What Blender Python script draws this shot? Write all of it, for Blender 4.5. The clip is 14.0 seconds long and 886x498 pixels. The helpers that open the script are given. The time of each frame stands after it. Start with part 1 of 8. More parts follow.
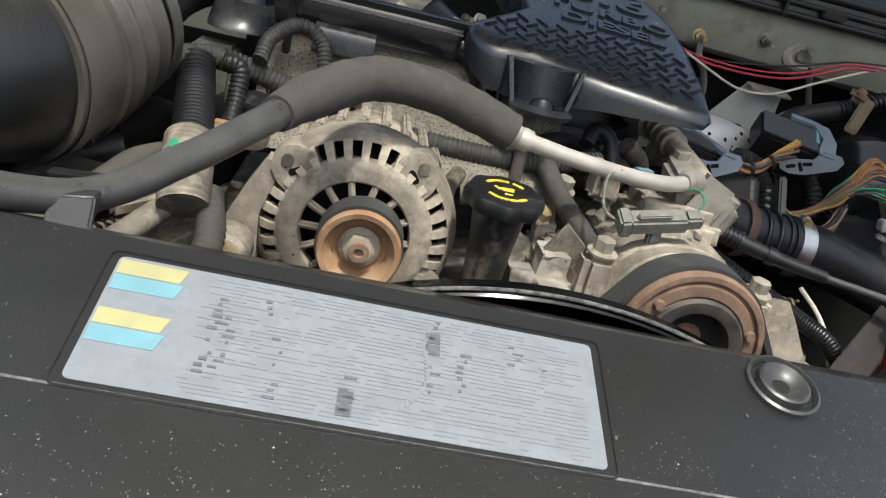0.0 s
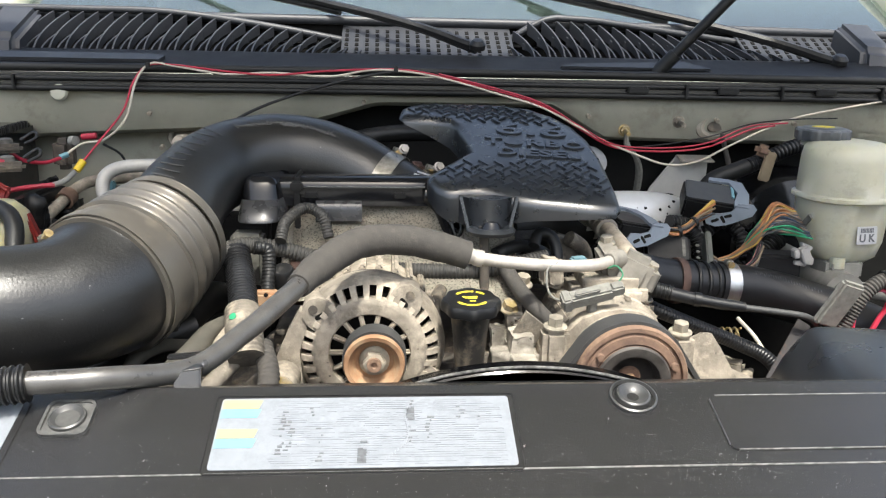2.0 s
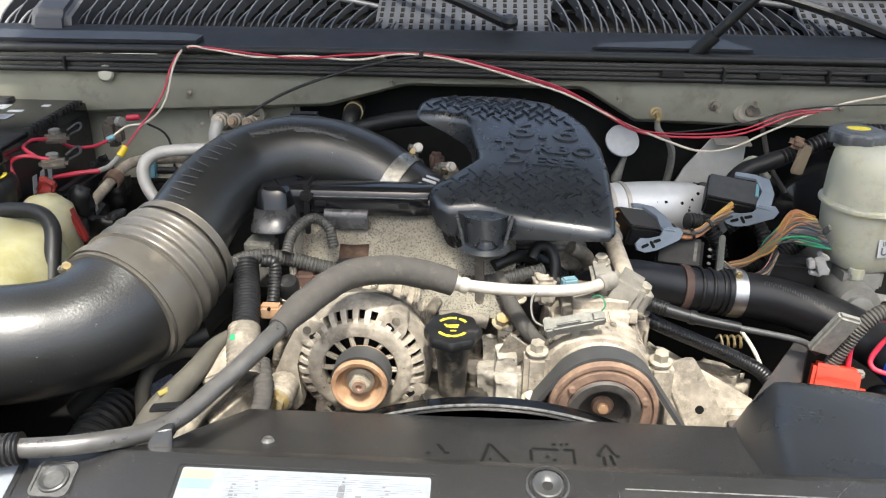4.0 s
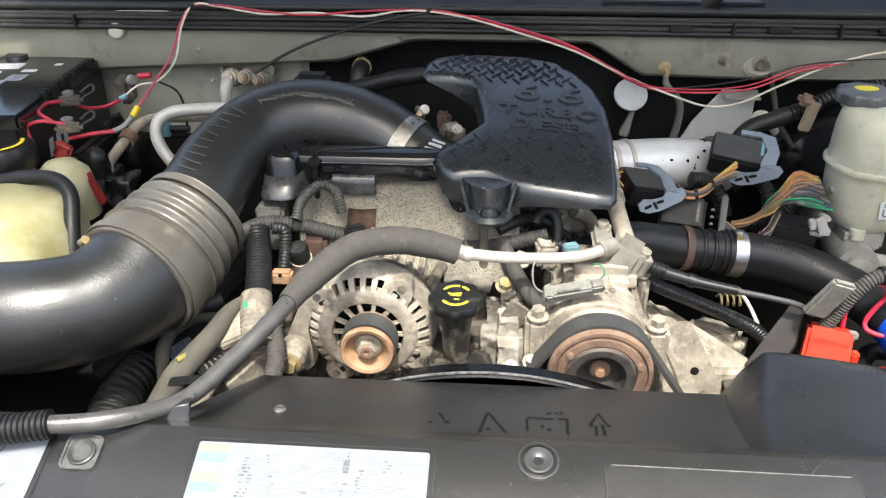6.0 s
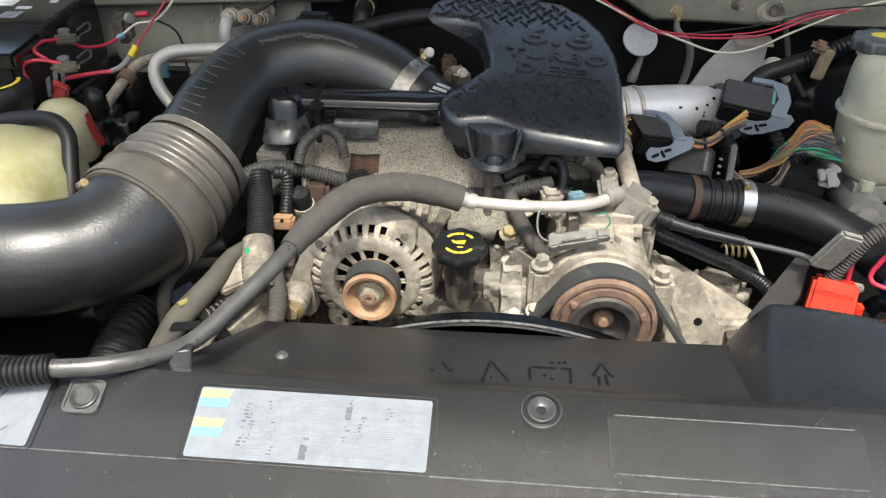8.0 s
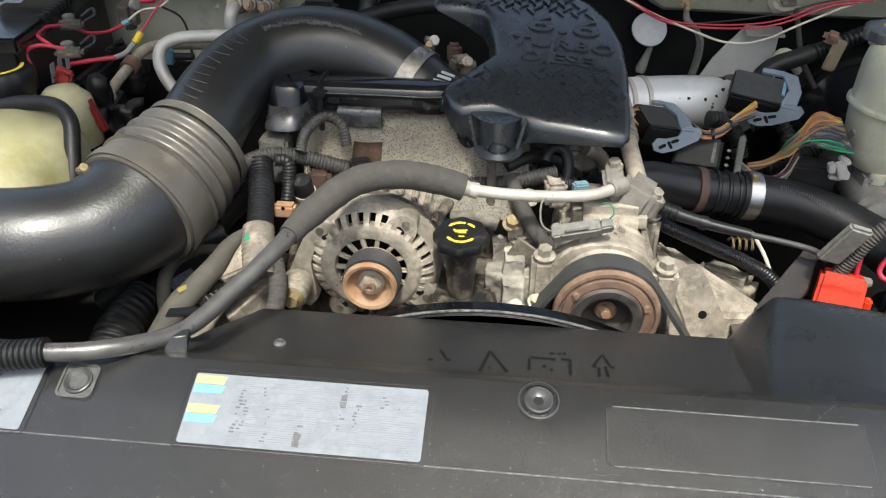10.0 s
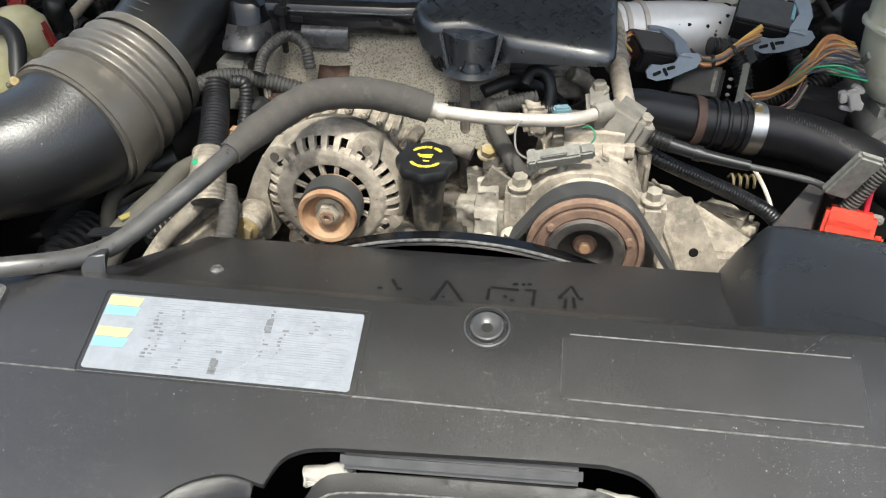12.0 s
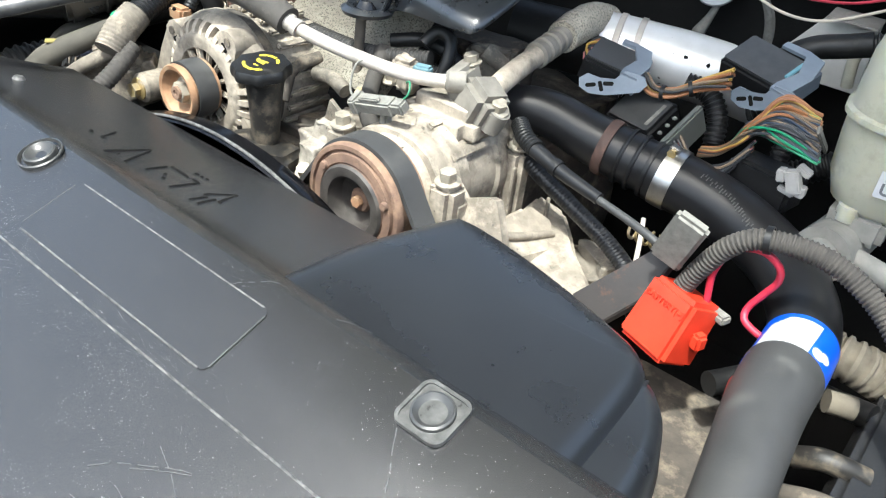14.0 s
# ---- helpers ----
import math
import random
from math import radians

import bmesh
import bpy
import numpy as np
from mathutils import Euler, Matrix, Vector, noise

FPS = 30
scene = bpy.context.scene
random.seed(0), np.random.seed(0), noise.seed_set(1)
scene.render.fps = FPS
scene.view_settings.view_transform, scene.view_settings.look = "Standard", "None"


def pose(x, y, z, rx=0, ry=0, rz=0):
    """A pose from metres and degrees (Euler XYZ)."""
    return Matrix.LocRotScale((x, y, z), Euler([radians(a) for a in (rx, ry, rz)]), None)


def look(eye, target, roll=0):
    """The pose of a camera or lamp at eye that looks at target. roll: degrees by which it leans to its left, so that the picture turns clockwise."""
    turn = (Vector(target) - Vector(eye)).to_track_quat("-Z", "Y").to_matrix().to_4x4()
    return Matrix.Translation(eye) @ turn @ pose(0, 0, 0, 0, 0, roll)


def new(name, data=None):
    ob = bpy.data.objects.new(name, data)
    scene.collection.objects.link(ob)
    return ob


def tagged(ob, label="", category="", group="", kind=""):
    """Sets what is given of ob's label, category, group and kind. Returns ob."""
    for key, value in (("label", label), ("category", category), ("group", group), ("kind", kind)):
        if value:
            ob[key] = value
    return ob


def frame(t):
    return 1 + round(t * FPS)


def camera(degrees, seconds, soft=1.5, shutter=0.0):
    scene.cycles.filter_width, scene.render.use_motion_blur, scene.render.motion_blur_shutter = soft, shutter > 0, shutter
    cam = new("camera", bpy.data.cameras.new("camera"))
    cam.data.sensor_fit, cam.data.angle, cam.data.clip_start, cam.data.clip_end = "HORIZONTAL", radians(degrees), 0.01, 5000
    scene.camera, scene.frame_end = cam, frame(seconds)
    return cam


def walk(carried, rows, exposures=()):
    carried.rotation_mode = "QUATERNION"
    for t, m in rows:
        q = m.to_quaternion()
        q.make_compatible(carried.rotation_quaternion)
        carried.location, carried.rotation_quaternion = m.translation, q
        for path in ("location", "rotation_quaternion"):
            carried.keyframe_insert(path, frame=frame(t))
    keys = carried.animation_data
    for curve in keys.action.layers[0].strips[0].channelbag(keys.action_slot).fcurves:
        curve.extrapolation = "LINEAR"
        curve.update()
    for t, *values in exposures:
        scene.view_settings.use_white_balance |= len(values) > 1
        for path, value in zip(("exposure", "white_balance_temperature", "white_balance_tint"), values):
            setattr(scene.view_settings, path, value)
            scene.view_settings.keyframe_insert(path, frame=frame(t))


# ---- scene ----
cam = camera(58.0, 14.0, 1.2)
PATH = [
    (0, (-0.194, -0.285, 1.235), (0.072, 1.569, 0.533), 14.4),
    (0.5, (-0.176, -0.25, 1.261), (0.071, 1.608, 0.562), 15.2),
    (1, (-0.161, -0.336, 1.259), (0.017, 1.537, 0.579), 12.9),
    (1.5, (-0.18, -0.44, 1.277), (-0.03, 1.445, 0.625), 6.6),
    (2, (-0.165, -0.488, 1.326), (-0.025, 1.444, 0.826), 1.1),
    (2.5, (-0.078, -0.475, 1.378), (0.028, 1.427, 0.769), 1.1),
    (3, (-0.043, -0.47, 1.42), (-0.059, 1.399, 0.71), 1.0),
    (3.5, (-0.047, -0.475, 1.455), (-0.119, 1.378, 0.706), 0.9),
    (3.7, (-0.051, -0.474, 1.468), (-0.138, 1.372, 0.704), 0.7),
    (5.8, (-0.036, -0.475, 1.546), (-0.181, 1.277, 0.592), -0.2),
    (6, (-0.034, -0.473, 1.545), (-0.181, 1.271, 0.578), -0.4),
    (6.5, (-0.035, -0.469, 1.543), (-0.175, 1.254, 0.537), -0.2),
    (7, (-0.037, -0.465, 1.543), (-0.164, 1.237, 0.5), 0.3),
    (7.5, (-0.039, -0.464, 1.542), (-0.174, 1.219, 0.469), 0.3),
    (10, (-0.028, -0.458, 1.532), (-0.198, 1.206, 0.436), 0.3),
    (10.5, (-0.027, -0.456, 1.521), (-0.205, 1.202, 0.416), 0.9),
    (11, (-0.005, -0.452, 1.509), (-0.196, 1.192, 0.386), 1.3),
    (11.5, (-0.005, -0.439, 1.484), (-0.201, 1.195, 0.346), 0.5),
    (12, (0.027, -0.417, 1.455), (-0.196, 1.203, 0.304), -0.3),
    (12.5, (0.202, -0.415, 1.423), (-0.166, 1.18, 0.273), 0.5),
    (13, (0.338, -0.383, 1.392), (-0.297, 1.135, 0.254), 0.9),
    (13.5, (0.434, -0.303, 1.37), (-0.409, 1.129, 0.257), 4.0),
    (14, (0.512, -0.229, 1.374), (-0.465, 1.137, 0.287), 7.2),
]
walk(cam, [(t, look(eye, target, roll)) for t, eye, target, roll in PATH],
     [(0.0, 0.85, 6300, 3), (0.5, 1.3, 6300, 3), (1.0, 1.15, 6300, 3), (1.5, 1.3, 6400, 4), (2.5, 1.65, 6400, 5), (3.0, 1.6, 6400, 5), (3.5, 1.68, 6400, 5), (6.0, 1.7, 6400, 5), (7.5, 1.4, 6400, 4), (10.5, 1.14, 6300, 3), (11.5, 1.12, 6300, 3), (12.0, 1.26, 6300, 3), (12.5, 1.54, 6250, 3), (14.0, 1.9, 5950, 1)])

# ---- world, sun ----
SUN = Vector((0.05, -0.41, 0.91)).normalized()
world = bpy.data.worlds.new("sky")
scene.world = world
world.use_nodes = True
wn = world.node_tree
sky = wn.nodes.new("ShaderNodeTexSky")
sky.sky_type, sky.sun_disc = "NISHITA", False
sky.sun_elevation = math.asin(SUN.z)
sky.sun_rotation = math.atan2(SUN.x, SUN.y)
sky.dust_density, sky.air_density = 6.0, 1.0
haze = wn.nodes.new("ShaderNodeHueSaturation")
haze.inputs["Saturation"].default_value = 0.9
wn.links.new(sky.outputs[0], haze.inputs["Color"])
wn.links.new(haze.outputs[0], wn.nodes["Background"].inputs[0])
wn.nodes["Background"].inputs[1].default_value = 0.14
sun_data = bpy.data.lights.new("sun", "SUN")
sun_data.energy, sun_data.angle, sun_data.color = 2.4, radians(3.0), (1.0, 0.955, 0.89)
sun = new("sun", sun_data)
sun.matrix_world = look(SUN * 20, (0, 0, 0))

# ---- materials ----
def surf(name, col, col2=None, scale=60.0, rough=0.5, rough2=None, metal=0.0, bump=0.2, bscale=None, dust=None, amount=0.35,
         dscale=25.0, spec=0.5, speck=None, speck_amount=0.2, speck_scale=400.0, trans=0.0, coat=0.0, contrast=0.2):
    """Base colour between two tones, dust in patches, fine specks, roughness and relief from the same grain."""
    m = bpy.data.materials.new(name)
    m.use_nodes = True
    nt = m.node_tree
    b = nt.nodes["Principled BSDF"]
    tc = nt.nodes.new("ShaderNodeTexCoord")

    def grain(s, detail=6.0, roughness=0.6):
        n = nt.nodes.new("ShaderNodeTexNoise")
        n.inputs["Scale"].default_value, n.inputs["Detail"].default_value, n.inputs["Roughness"].default_value = s, detail, roughness
        nt.links.new(tc.outputs["Object"], n.inputs["Vector"])
        return n.outputs["Fac"]

    def span(v, a, c, lo=0.0, hi=1.0):
        r = nt.nodes.new("ShaderNodeMapRange")
        r.inputs[1].default_value, r.inputs[2].default_value, r.inputs[3].default_value, r.inputs[4].default_value = a, c, lo, hi
        nt.links.new(v, r.inputs[0])
        return r.outputs[0]

    def mix(f, a, c):
        x = nt.nodes.new("ShaderNodeMix")
        x.data_type = "RGBA"
        nt.links.new(f, x.inputs["Factor"])
        for sock, v in ((x.inputs["A"], a), (x.inputs["B"], c)):
            if isinstance(v, tuple):
                sock.default_value = (*v, 1)
            else:
                nt.links.new(v, sock)
        return x.outputs["Result"]

    g = grain(scale)
    c2 = col2 or tuple(v * 0.7 for v in col)
    c = mix(span(g, 0.5 - contrast, 0.5 + contrast), c2, col)
    r_out = span(g, 0.3, 0.7, rough, rough2 if rough2 is not None else min(1.0, rough + 0.12))
    if dust:
        d = span(grain(dscale, 8.0, 0.7), 0.62 - amount * 0.5, 0.78 - amount * 0.5)
        c = mix(d, c, dust)
        r = nt.nodes.new("ShaderNodeMix")
        nt.links.new(d, r.inputs["Factor"])
        nt.links.new(r_out, r.inputs["A"])
        r.inputs["B"].default_value = 0.9
        r_out = r.outputs["Result"]
    if speck:
        k = span(grain(speck_scale, 2.0, 0.5), 0.74 - speck_amount * 0.4, 0.79 - speck_amount * 0.4)
        c = mix(k, c, speck)
    nt.links.new(c, b.inputs["Base Color"])
    nt.links.new(r_out, b.inputs["Roughness"])
    b.inputs["Metallic"].default_value = metal
    b.inputs["Specular IOR Level"].default_value = spec
    b.inputs["Transmission Weight"].default_value = trans
    b.inputs["Coat Weight"].default_value = coat
    if bump:
        bn = nt.nodes.new("ShaderNodeBump")
        bn.inputs["Strength"].default_value, bn.inputs["Distance"].default_value = bump, 0.0005
        nt.links.new(grain(bscale or scale * 4), bn.inputs["Height"])
        nt.links.new(bn.outputs[0], b.inputs["Normal"])
    return m


M_COVER = surf("shroud_plastic", (0.0192, 0.0191, 0.0195), (0.0176, 0.0175, 0.0179), 35, 0.19, 0.25, bump=0.36, bscale=1700, spec=0.70, speck=(0.11, 0.108, 0.104), speck_amount=0.04, speck_scale=640)
M_GLOSS = surf("gloss_black_plastic", (0.010, 0.0105, 0.0125), (0.006, 0.006, 0.007), 40, 0.09, 0.15, bump=0.06, bscale=400, spec=0.42)
M_BLACK = surf("black_plastic", (0.011, 0.011, 0.0115), (0.007, 0.007, 0.0075), 50, 0.34, 0.46, bump=0.2, bscale=700, dust=(0.06, 0.056, 0.05), amount=0.05, dscale=40, spec=0.35)
M_RUBBER = surf("black_rubber", (0.013, 0.013, 0.013), (0.008, 0.008, 0.008), 60, 0.4, 0.55, bump=0.2, bscale=600, dust=(0.05, 0.047, 0.042), amount=0.06, dscale=60, spec=0.35)
M_HOSE = surf("smooth_rubber", (0.014, 0.014, 0.015), (0.010, 0.010, 0.011), 60, 0.3, 0.42, bump=0.12, bscale=600, spec=0.35)
M_BRAID = surf("braided_rubber", (0.098, 0.094, 0.089), (0.060, 0.057, 0.054), 60, 0.26, 0.36, metal=0.25, bump=0.45, bscale=1100, spec=0.9)
M_DUSTRUB = surf("dusty_rubber", (0.060, 0.054, 0.047), (0.040, 0.036, 0.032), 120, 0.75, 0.9, bump=0.7, bscale=500, dust=(0.085, 0.076, 0.064), amount=0.12, dscale=90)
M_TUBE = surf("intake_plastic", (0.016, 0.016, 0.016), (0.011, 0.011, 0.011), 30, 0.29, 0.37, bump=0.55, bscale=420, speck=(0.16, 0.155, 0.15), speck_amount=0.0, speck_scale=300, spec=0.62)
M_DIRTALU = surf("dusty_aluminium", (0.345, 0.300, 0.240), (0.125, 0.107, 0.084), 42, 0.68, 0.9, metal=0.12, bump=1.0, bscale=240, dust=(0.45, 0.39, 0.31), amount=0.28, dscale=24, speck=(0.075, 0.065, 0.053), speck_amount=0.10, speck_scale=110)
M_ALU = surf("aluminium", (0.52, 0.48, 0.44), (0.38, 0.345, 0.305), 40, 0.42, 0.6, metal=0.45, bump=0.25, bscale=300, dust=(0.46, 0.42, 0.36), amount=0.25, dscale=60)
M_SILVER = surf("silver_silicone", (0.130, 0.119, 0.103), (0.080, 0.072, 0.062), 14, 0.32, 0.44, metal=0.35, bump=0.15, bscale=300, dust=(0.165, 0.142, 0.110), amount=0.26, dscale=16)
M_STEEL = surf("clamp_steel", (0.62, 0.61, 0.59), (0.45, 0.44, 0.42), 80, 0.25, 0.42, metal=1.0, bump=0.1)
M_BOLT = surf("zinc_bolt", (0.40, 0.365, 0.30), (0.22, 0.20, 0.162), 120, 0.4, 0.65, metal=0.6, bump=0.3, dust=(0.46, 0.41, 0.33), amount=0.35, dscale=90)
M_BRASS = surf("yellow_zinc", (0.50, 0.38, 0.16), (0.28, 0.21, 0.10), 120, 0.45, 0.7, metal=0.6, bump=0.3, dust=(0.40, 0.35, 0.27), amount=0.3, dscale=80)
M_RUST = surf("rusted_steel", (0.190, 0.118, 0.080), (0.095, 0.058, 0.042), 55, 0.72, 0.9, metal=0.0, bump=0.6, bscale=300, dust=(0.25, 0.16, 0.105), amount=0.28, dscale=35)
M_RUSTL = surf("light_rust", (0.40, 0.235, 0.13), (0.24, 0.128, 0.068), 70, 0.6, 0.8, metal=0.2, bump=0.4, dust=(0.36, 0.25, 0.155), amount=0.3, dscale=50)
M_SPECK = surf("speckled_shield", (0.42, 0.385, 0.31), (0.30, 0.27, 0.218), 120, 0.6, 0.85, metal=0.1, bump=0.6, bscale=500, dust=(0.46, 0.425, 0.35), amount=0.2, dscale=40, speck=(0.19, 0.172, 0.138), speck_amount=0.50, speck_scale=480, contrast=0.2)
M_OLIVE = surf("sand_paint", (0.42, 0.408, 0.33), (0.32, 0.312, 0.245), 10, 0.40, 0.6, bump=0.12, bscale=200, dust=(0.27, 0.255, 0.20), amount=0.12, dscale=14)
# near-black: paints shade into bay, cavities and holes; also colours marks and chips
M_DARK = surf("shade_and_mark_black", (0.009, 0.0085, 0.008), (0.005, 0.005, 0.0045), 25, 0.75, 0.9, bump=0.5, bscale=120, spec=0.12)
# black of the liner, also of the sheet painting the lower bulkhead's shade
M_LINER = surf("liner_and_shade_black", (0.013, 0.013, 0.0122), (0.007, 0.007, 0.007), 30, 0.8, 0.95, bump=0.5, bscale=300, spec=0.15)
M_IRON = surf("grimy_iron", (0.10, 0.085, 0.068), (0.045, 0.038, 0.032), 45, 0.75, 0.92, bump=0.8, bscale=200, dust=(0.22, 0.18, 0.13), amount=0.22, dscale=30)
M_COWL = surf("cowl_plastic", (0.026, 0.028, 0.033), (0.018, 0.019, 0.023), 25, 0.42, 0.55, bump=0.2, bscale=800)
M_WHITEP = surf("milky_plastic", (0.45, 0.445, 0.355), (0.36, 0.355, 0.275), 14, 0.42, 0.55, bump=0.08, dust=(0.30, 0.29, 0.23), amount=0.15, dscale=20)
M_YELLOWP = surf("yellowed_plastic", (0.34, 0.32, 0.175), (0.22, 0.20, 0.085), 7, 0.28, 0.42, bump=0.1, dust=(0.38, 0.365, 0.25), amount=0.3, dscale=8)
for milk in (M_WHITEP, M_YELLOWP):
    pb = milk.node_tree.nodes["Principled BSDF"]
    pb.inputs["Subsurface Weight"].default_value = 0.5
    pb.inputs["Subsurface Radius"].default_value = (0.03, 0.025, 0.012)
    pb.inputs["Subsurface Scale"].default_value = 1.0
M_GRIMEB = surf("grimy_black_plastic", (0.020, 0.0185, 0.0165), (0.011, 0.0105, 0.010), 50, 0.4, 0.55, bump=0.4, bscale=300, dust=(0.12, 0.098, 0.070), amount=0.27, dscale=45)
M_LEAD = surf("oxidised_lead", (0.17, 0.165, 0.15), (0.085, 0.082, 0.075), 120, 0.6, 0.8, metal=0.3, bump=0.5)
# paler copy of the gloss black, with sunlight painted into its base
M_SUNGLOSS = surf("sunlit_gloss_plastic", (0.050, 0.050, 0.052), (0.030, 0.030, 0.032), 60, 0.22, 0.34, bump=0.08, bscale=300, spec=0.6)
M_REDD = surf("dull_red_rubber", (0.30, 0.020, 0.014), (0.20, 0.014, 0.010), 60, 0.5, 0.65, bump=0.2)
M_PINW = surf("scuffed_silvery_plastic", (0.105, 0.104, 0.100), (0.032, 0.032, 0.031), 150, 0.25, 0.42, bump=0.2, contrast=0.22)
M_LATCH = surf("dull_black_plastic", (0.010, 0.0096, 0.0086), (0.0065, 0.0063, 0.0058), 60, 0.36, 0.5, bump=0.2, bscale=600, dust=(0.035, 0.032, 0.026), amount=0.08, dscale=50, spec=0.25)
M_PALE = surf("chalky_casting", (0.38, 0.345, 0.29), (0.15, 0.132, 0.107), 55, 0.75, 0.92, metal=0.08, bump=1.0, bscale=200, dust=(0.46, 0.425, 0.36), amount=0.25, dscale=30, speck=(0.09, 0.08, 0.065), speck_amount=0.12, speck_scale=120)
M_CRADLE = surf("grey_green_plastic", (0.105, 0.110, 0.098), (0.070, 0.074, 0.066), 60, 0.45, 0.6, bump=0.1)
M_STEELP = surf("glossy_black_paint", (0.017, 0.020, 0.028), (0.012, 0.014, 0.020), 40, 0.10, 0.18, bump=0.08, bscale=200, spec=1.0, coat=0.6)
M_DULLALU = surf("grey_dusty_casting", (0.27, 0.25, 0.215), (0.16, 0.146, 0.124), 60, 0.6, 0.8, metal=0.3, bump=0.6, bscale=260)
M_IVORY = surf("ivory_plastic", (0.62, 0.58, 0.42), (0.5, 0.46, 0.32), 20, 0.45)
M_RED = surf("red_plastic", (0.62, 0.045, 0.018), (0.50, 0.03, 0.012), 40, 0.34, 0.46, bump=0.1)
M_DULLRED = surf("dull_red_plastic", (0.24, 0.02, 0.015), (0.15, 0.012, 0.01), 50, 0.5)
M_REDW = surf("red_wire", (0.45, 0.025, 0.055), (0.33, 0.016, 0.036), 60, 0.4)
M_WHITEW = surf("white_wire", (0.62, 0.56, 0.47), (0.48, 0.42, 0.34), 60, 0.5)
M_BLACKW = surf("black_wire", (0.015, 0.015, 0.015), None, 60, 0.45, spec=0.35)
M_YELLOW = surf("yellow_plastic", (0.75, 0.55, 0.02), (0.6, 0.42, 0.01), 60, 0.4)
M_INK = surf("yellow_print", (0.70, 0.58, 0.05), (0.5, 0.4, 0.03), 300, 0.6)
M_GREYP = surf("grey_lever", (0.18, 0.21, 0.25), (0.135, 0.16, 0.195), 40, 0.4)
M_UNDER = surf("primed_underside", (0.43, 0.42, 0.36), (0.38, 0.37, 0.315), 12, 0.55, 0.7, bump=0.1)
M_ECOV = surf("satin_black_moulding", (0.0145, 0.0169, 0.0210), (0.0118, 0.0137, 0.0171), 60, 0.25, 0.33, bump=0.08, bscale=1200, spec=0.88)
M_RUSTD = surf("dark_rust", (0.095, 0.052, 0.038), (0.05, 0.03, 0.024), 90, 0.6, 0.8, bump=0.5)
M_CLAMP = surf("worn_clamp_steel", (0.50, 0.48, 0.43), (0.07, 0.066, 0.056), 55, 0.24, 0.5, metal=0.8, bump=0.15)
M_NYLON = surf("white_nylon", (0.38, 0.37, 0.35), (0.26, 0.25, 0.24), 80, 0.5)
M_DULL = surf("dusty_pipe", (0.50, 0.485, 0.45), (0.38, 0.36, 0.33), 40, 0.45, 0.6, metal=0.3, bump=0.2, dust=(0.45, 0.42, 0.36), amount=0.25)
M_GRIME = surf("grimy_plastic", (0.20, 0.175, 0.14), (0.09, 0.078, 0.063), 60, 0.75, 0.9, bump=0.8, bscale=260, dust=(0.33, 0.285, 0.22), amount=0.28, dscale=40)
M_GREYHOSE = surf("grey_matt_rubber", (0.046, 0.046, 0.046), (0.032, 0.032, 0.032), 40, 0.5, 0.65, bump=0.2, bscale=500, dust=(0.07, 0.068, 0.064), amount=0.15, dscale=25)
M_SEAT = surf("dirty_bulkhead_plate", (0.27, 0.245, 0.195), (0.18, 0.16, 0.125), 50, 0.6, 0.8, bump=0.3)
M_FOAM = surf("grey_foam", (0.21, 0.205, 0.18), (0.13, 0.125, 0.11), 150, 0.85, 0.95, bump=0.6, bscale=700)
M_PAPER = surf("label_paper", (0.194, 0.209, 0.231), (0.166, 0.179, 0.199), 60, 0.42, 0.52, bump=0.05, dust=(0.165, 0.178, 0.198), amount=0.36, dscale=55)
M_PRINT = surf("grey_print", (0.195, 0.210, 0.233), (0.15, 0.161, 0.179), 160, 0.4)
M_PRINTD = surf("dark_print", (0.065, 0.068, 0.075), (0.11, 0.117, 0.127), 260, 0.5)
M_LABY = surf("label_yellow", (0.375, 0.345, 0.160), (0.295, 0.277, 0.150), 90, 0.4)
M_LABC = surf("label_cyan", (0.145, 0.312, 0.365), (0.130, 0.252, 0.296), 90, 0.4)
M_BLUE = surf("blue_sleeve", (0.008, 0.085, 0.60), (0.006, 0.06, 0.45), 60, 0.3, 0.4, bump=0.05)
M_WHITE = surf("white_print", (0.44, 0.45, 0.46), (0.37, 0.38, 0.39), 100, 0.4)
M_LOOM = surf("dark_dusty_conduit", (0.045, 0.042, 0.038), (0.022, 0.021, 0.019), 60, 0.55, 0.7, bump=0.3, bscale=500)
M_AIRBOX = surf("airbox_plastic", (0.0150, 0.0165, 0.0195), (0.0115, 0.0125, 0.0150), 14, 0.24, 0.34, bump=0.06, bscale=1400, spec=0.5)
M_SCUFF = surf("grey_scuff", (0.085, 0.083, 0.080), (0.045, 0.045, 0.045), 300, 0.6)
M_SCRATCH = surf("faint_scratch", (0.075, 0.075, 0.077), (0.04, 0.04, 0.042), 300, 0.5)
M_PIN = surf("worn_grey_plastic", (0.05, 0.05, 0.049), (0.03, 0.03, 0.0295), 80, 0.28, 0.42, bump=0.1)
M_EDGE = surf("worn_edge", (0.150, 0.147, 0.142), (0.03, 0.0295, 0.0285), 240, 0.5, 0.65, contrast=0.14)
# pale base paints sun glints into the dust flecks
M_GLINT = surf("dust_glints", (0.36, 0.355, 0.345), (0.22, 0.216, 0.21), 300, 0.25, 0.4, bump=0, spec=1.0)


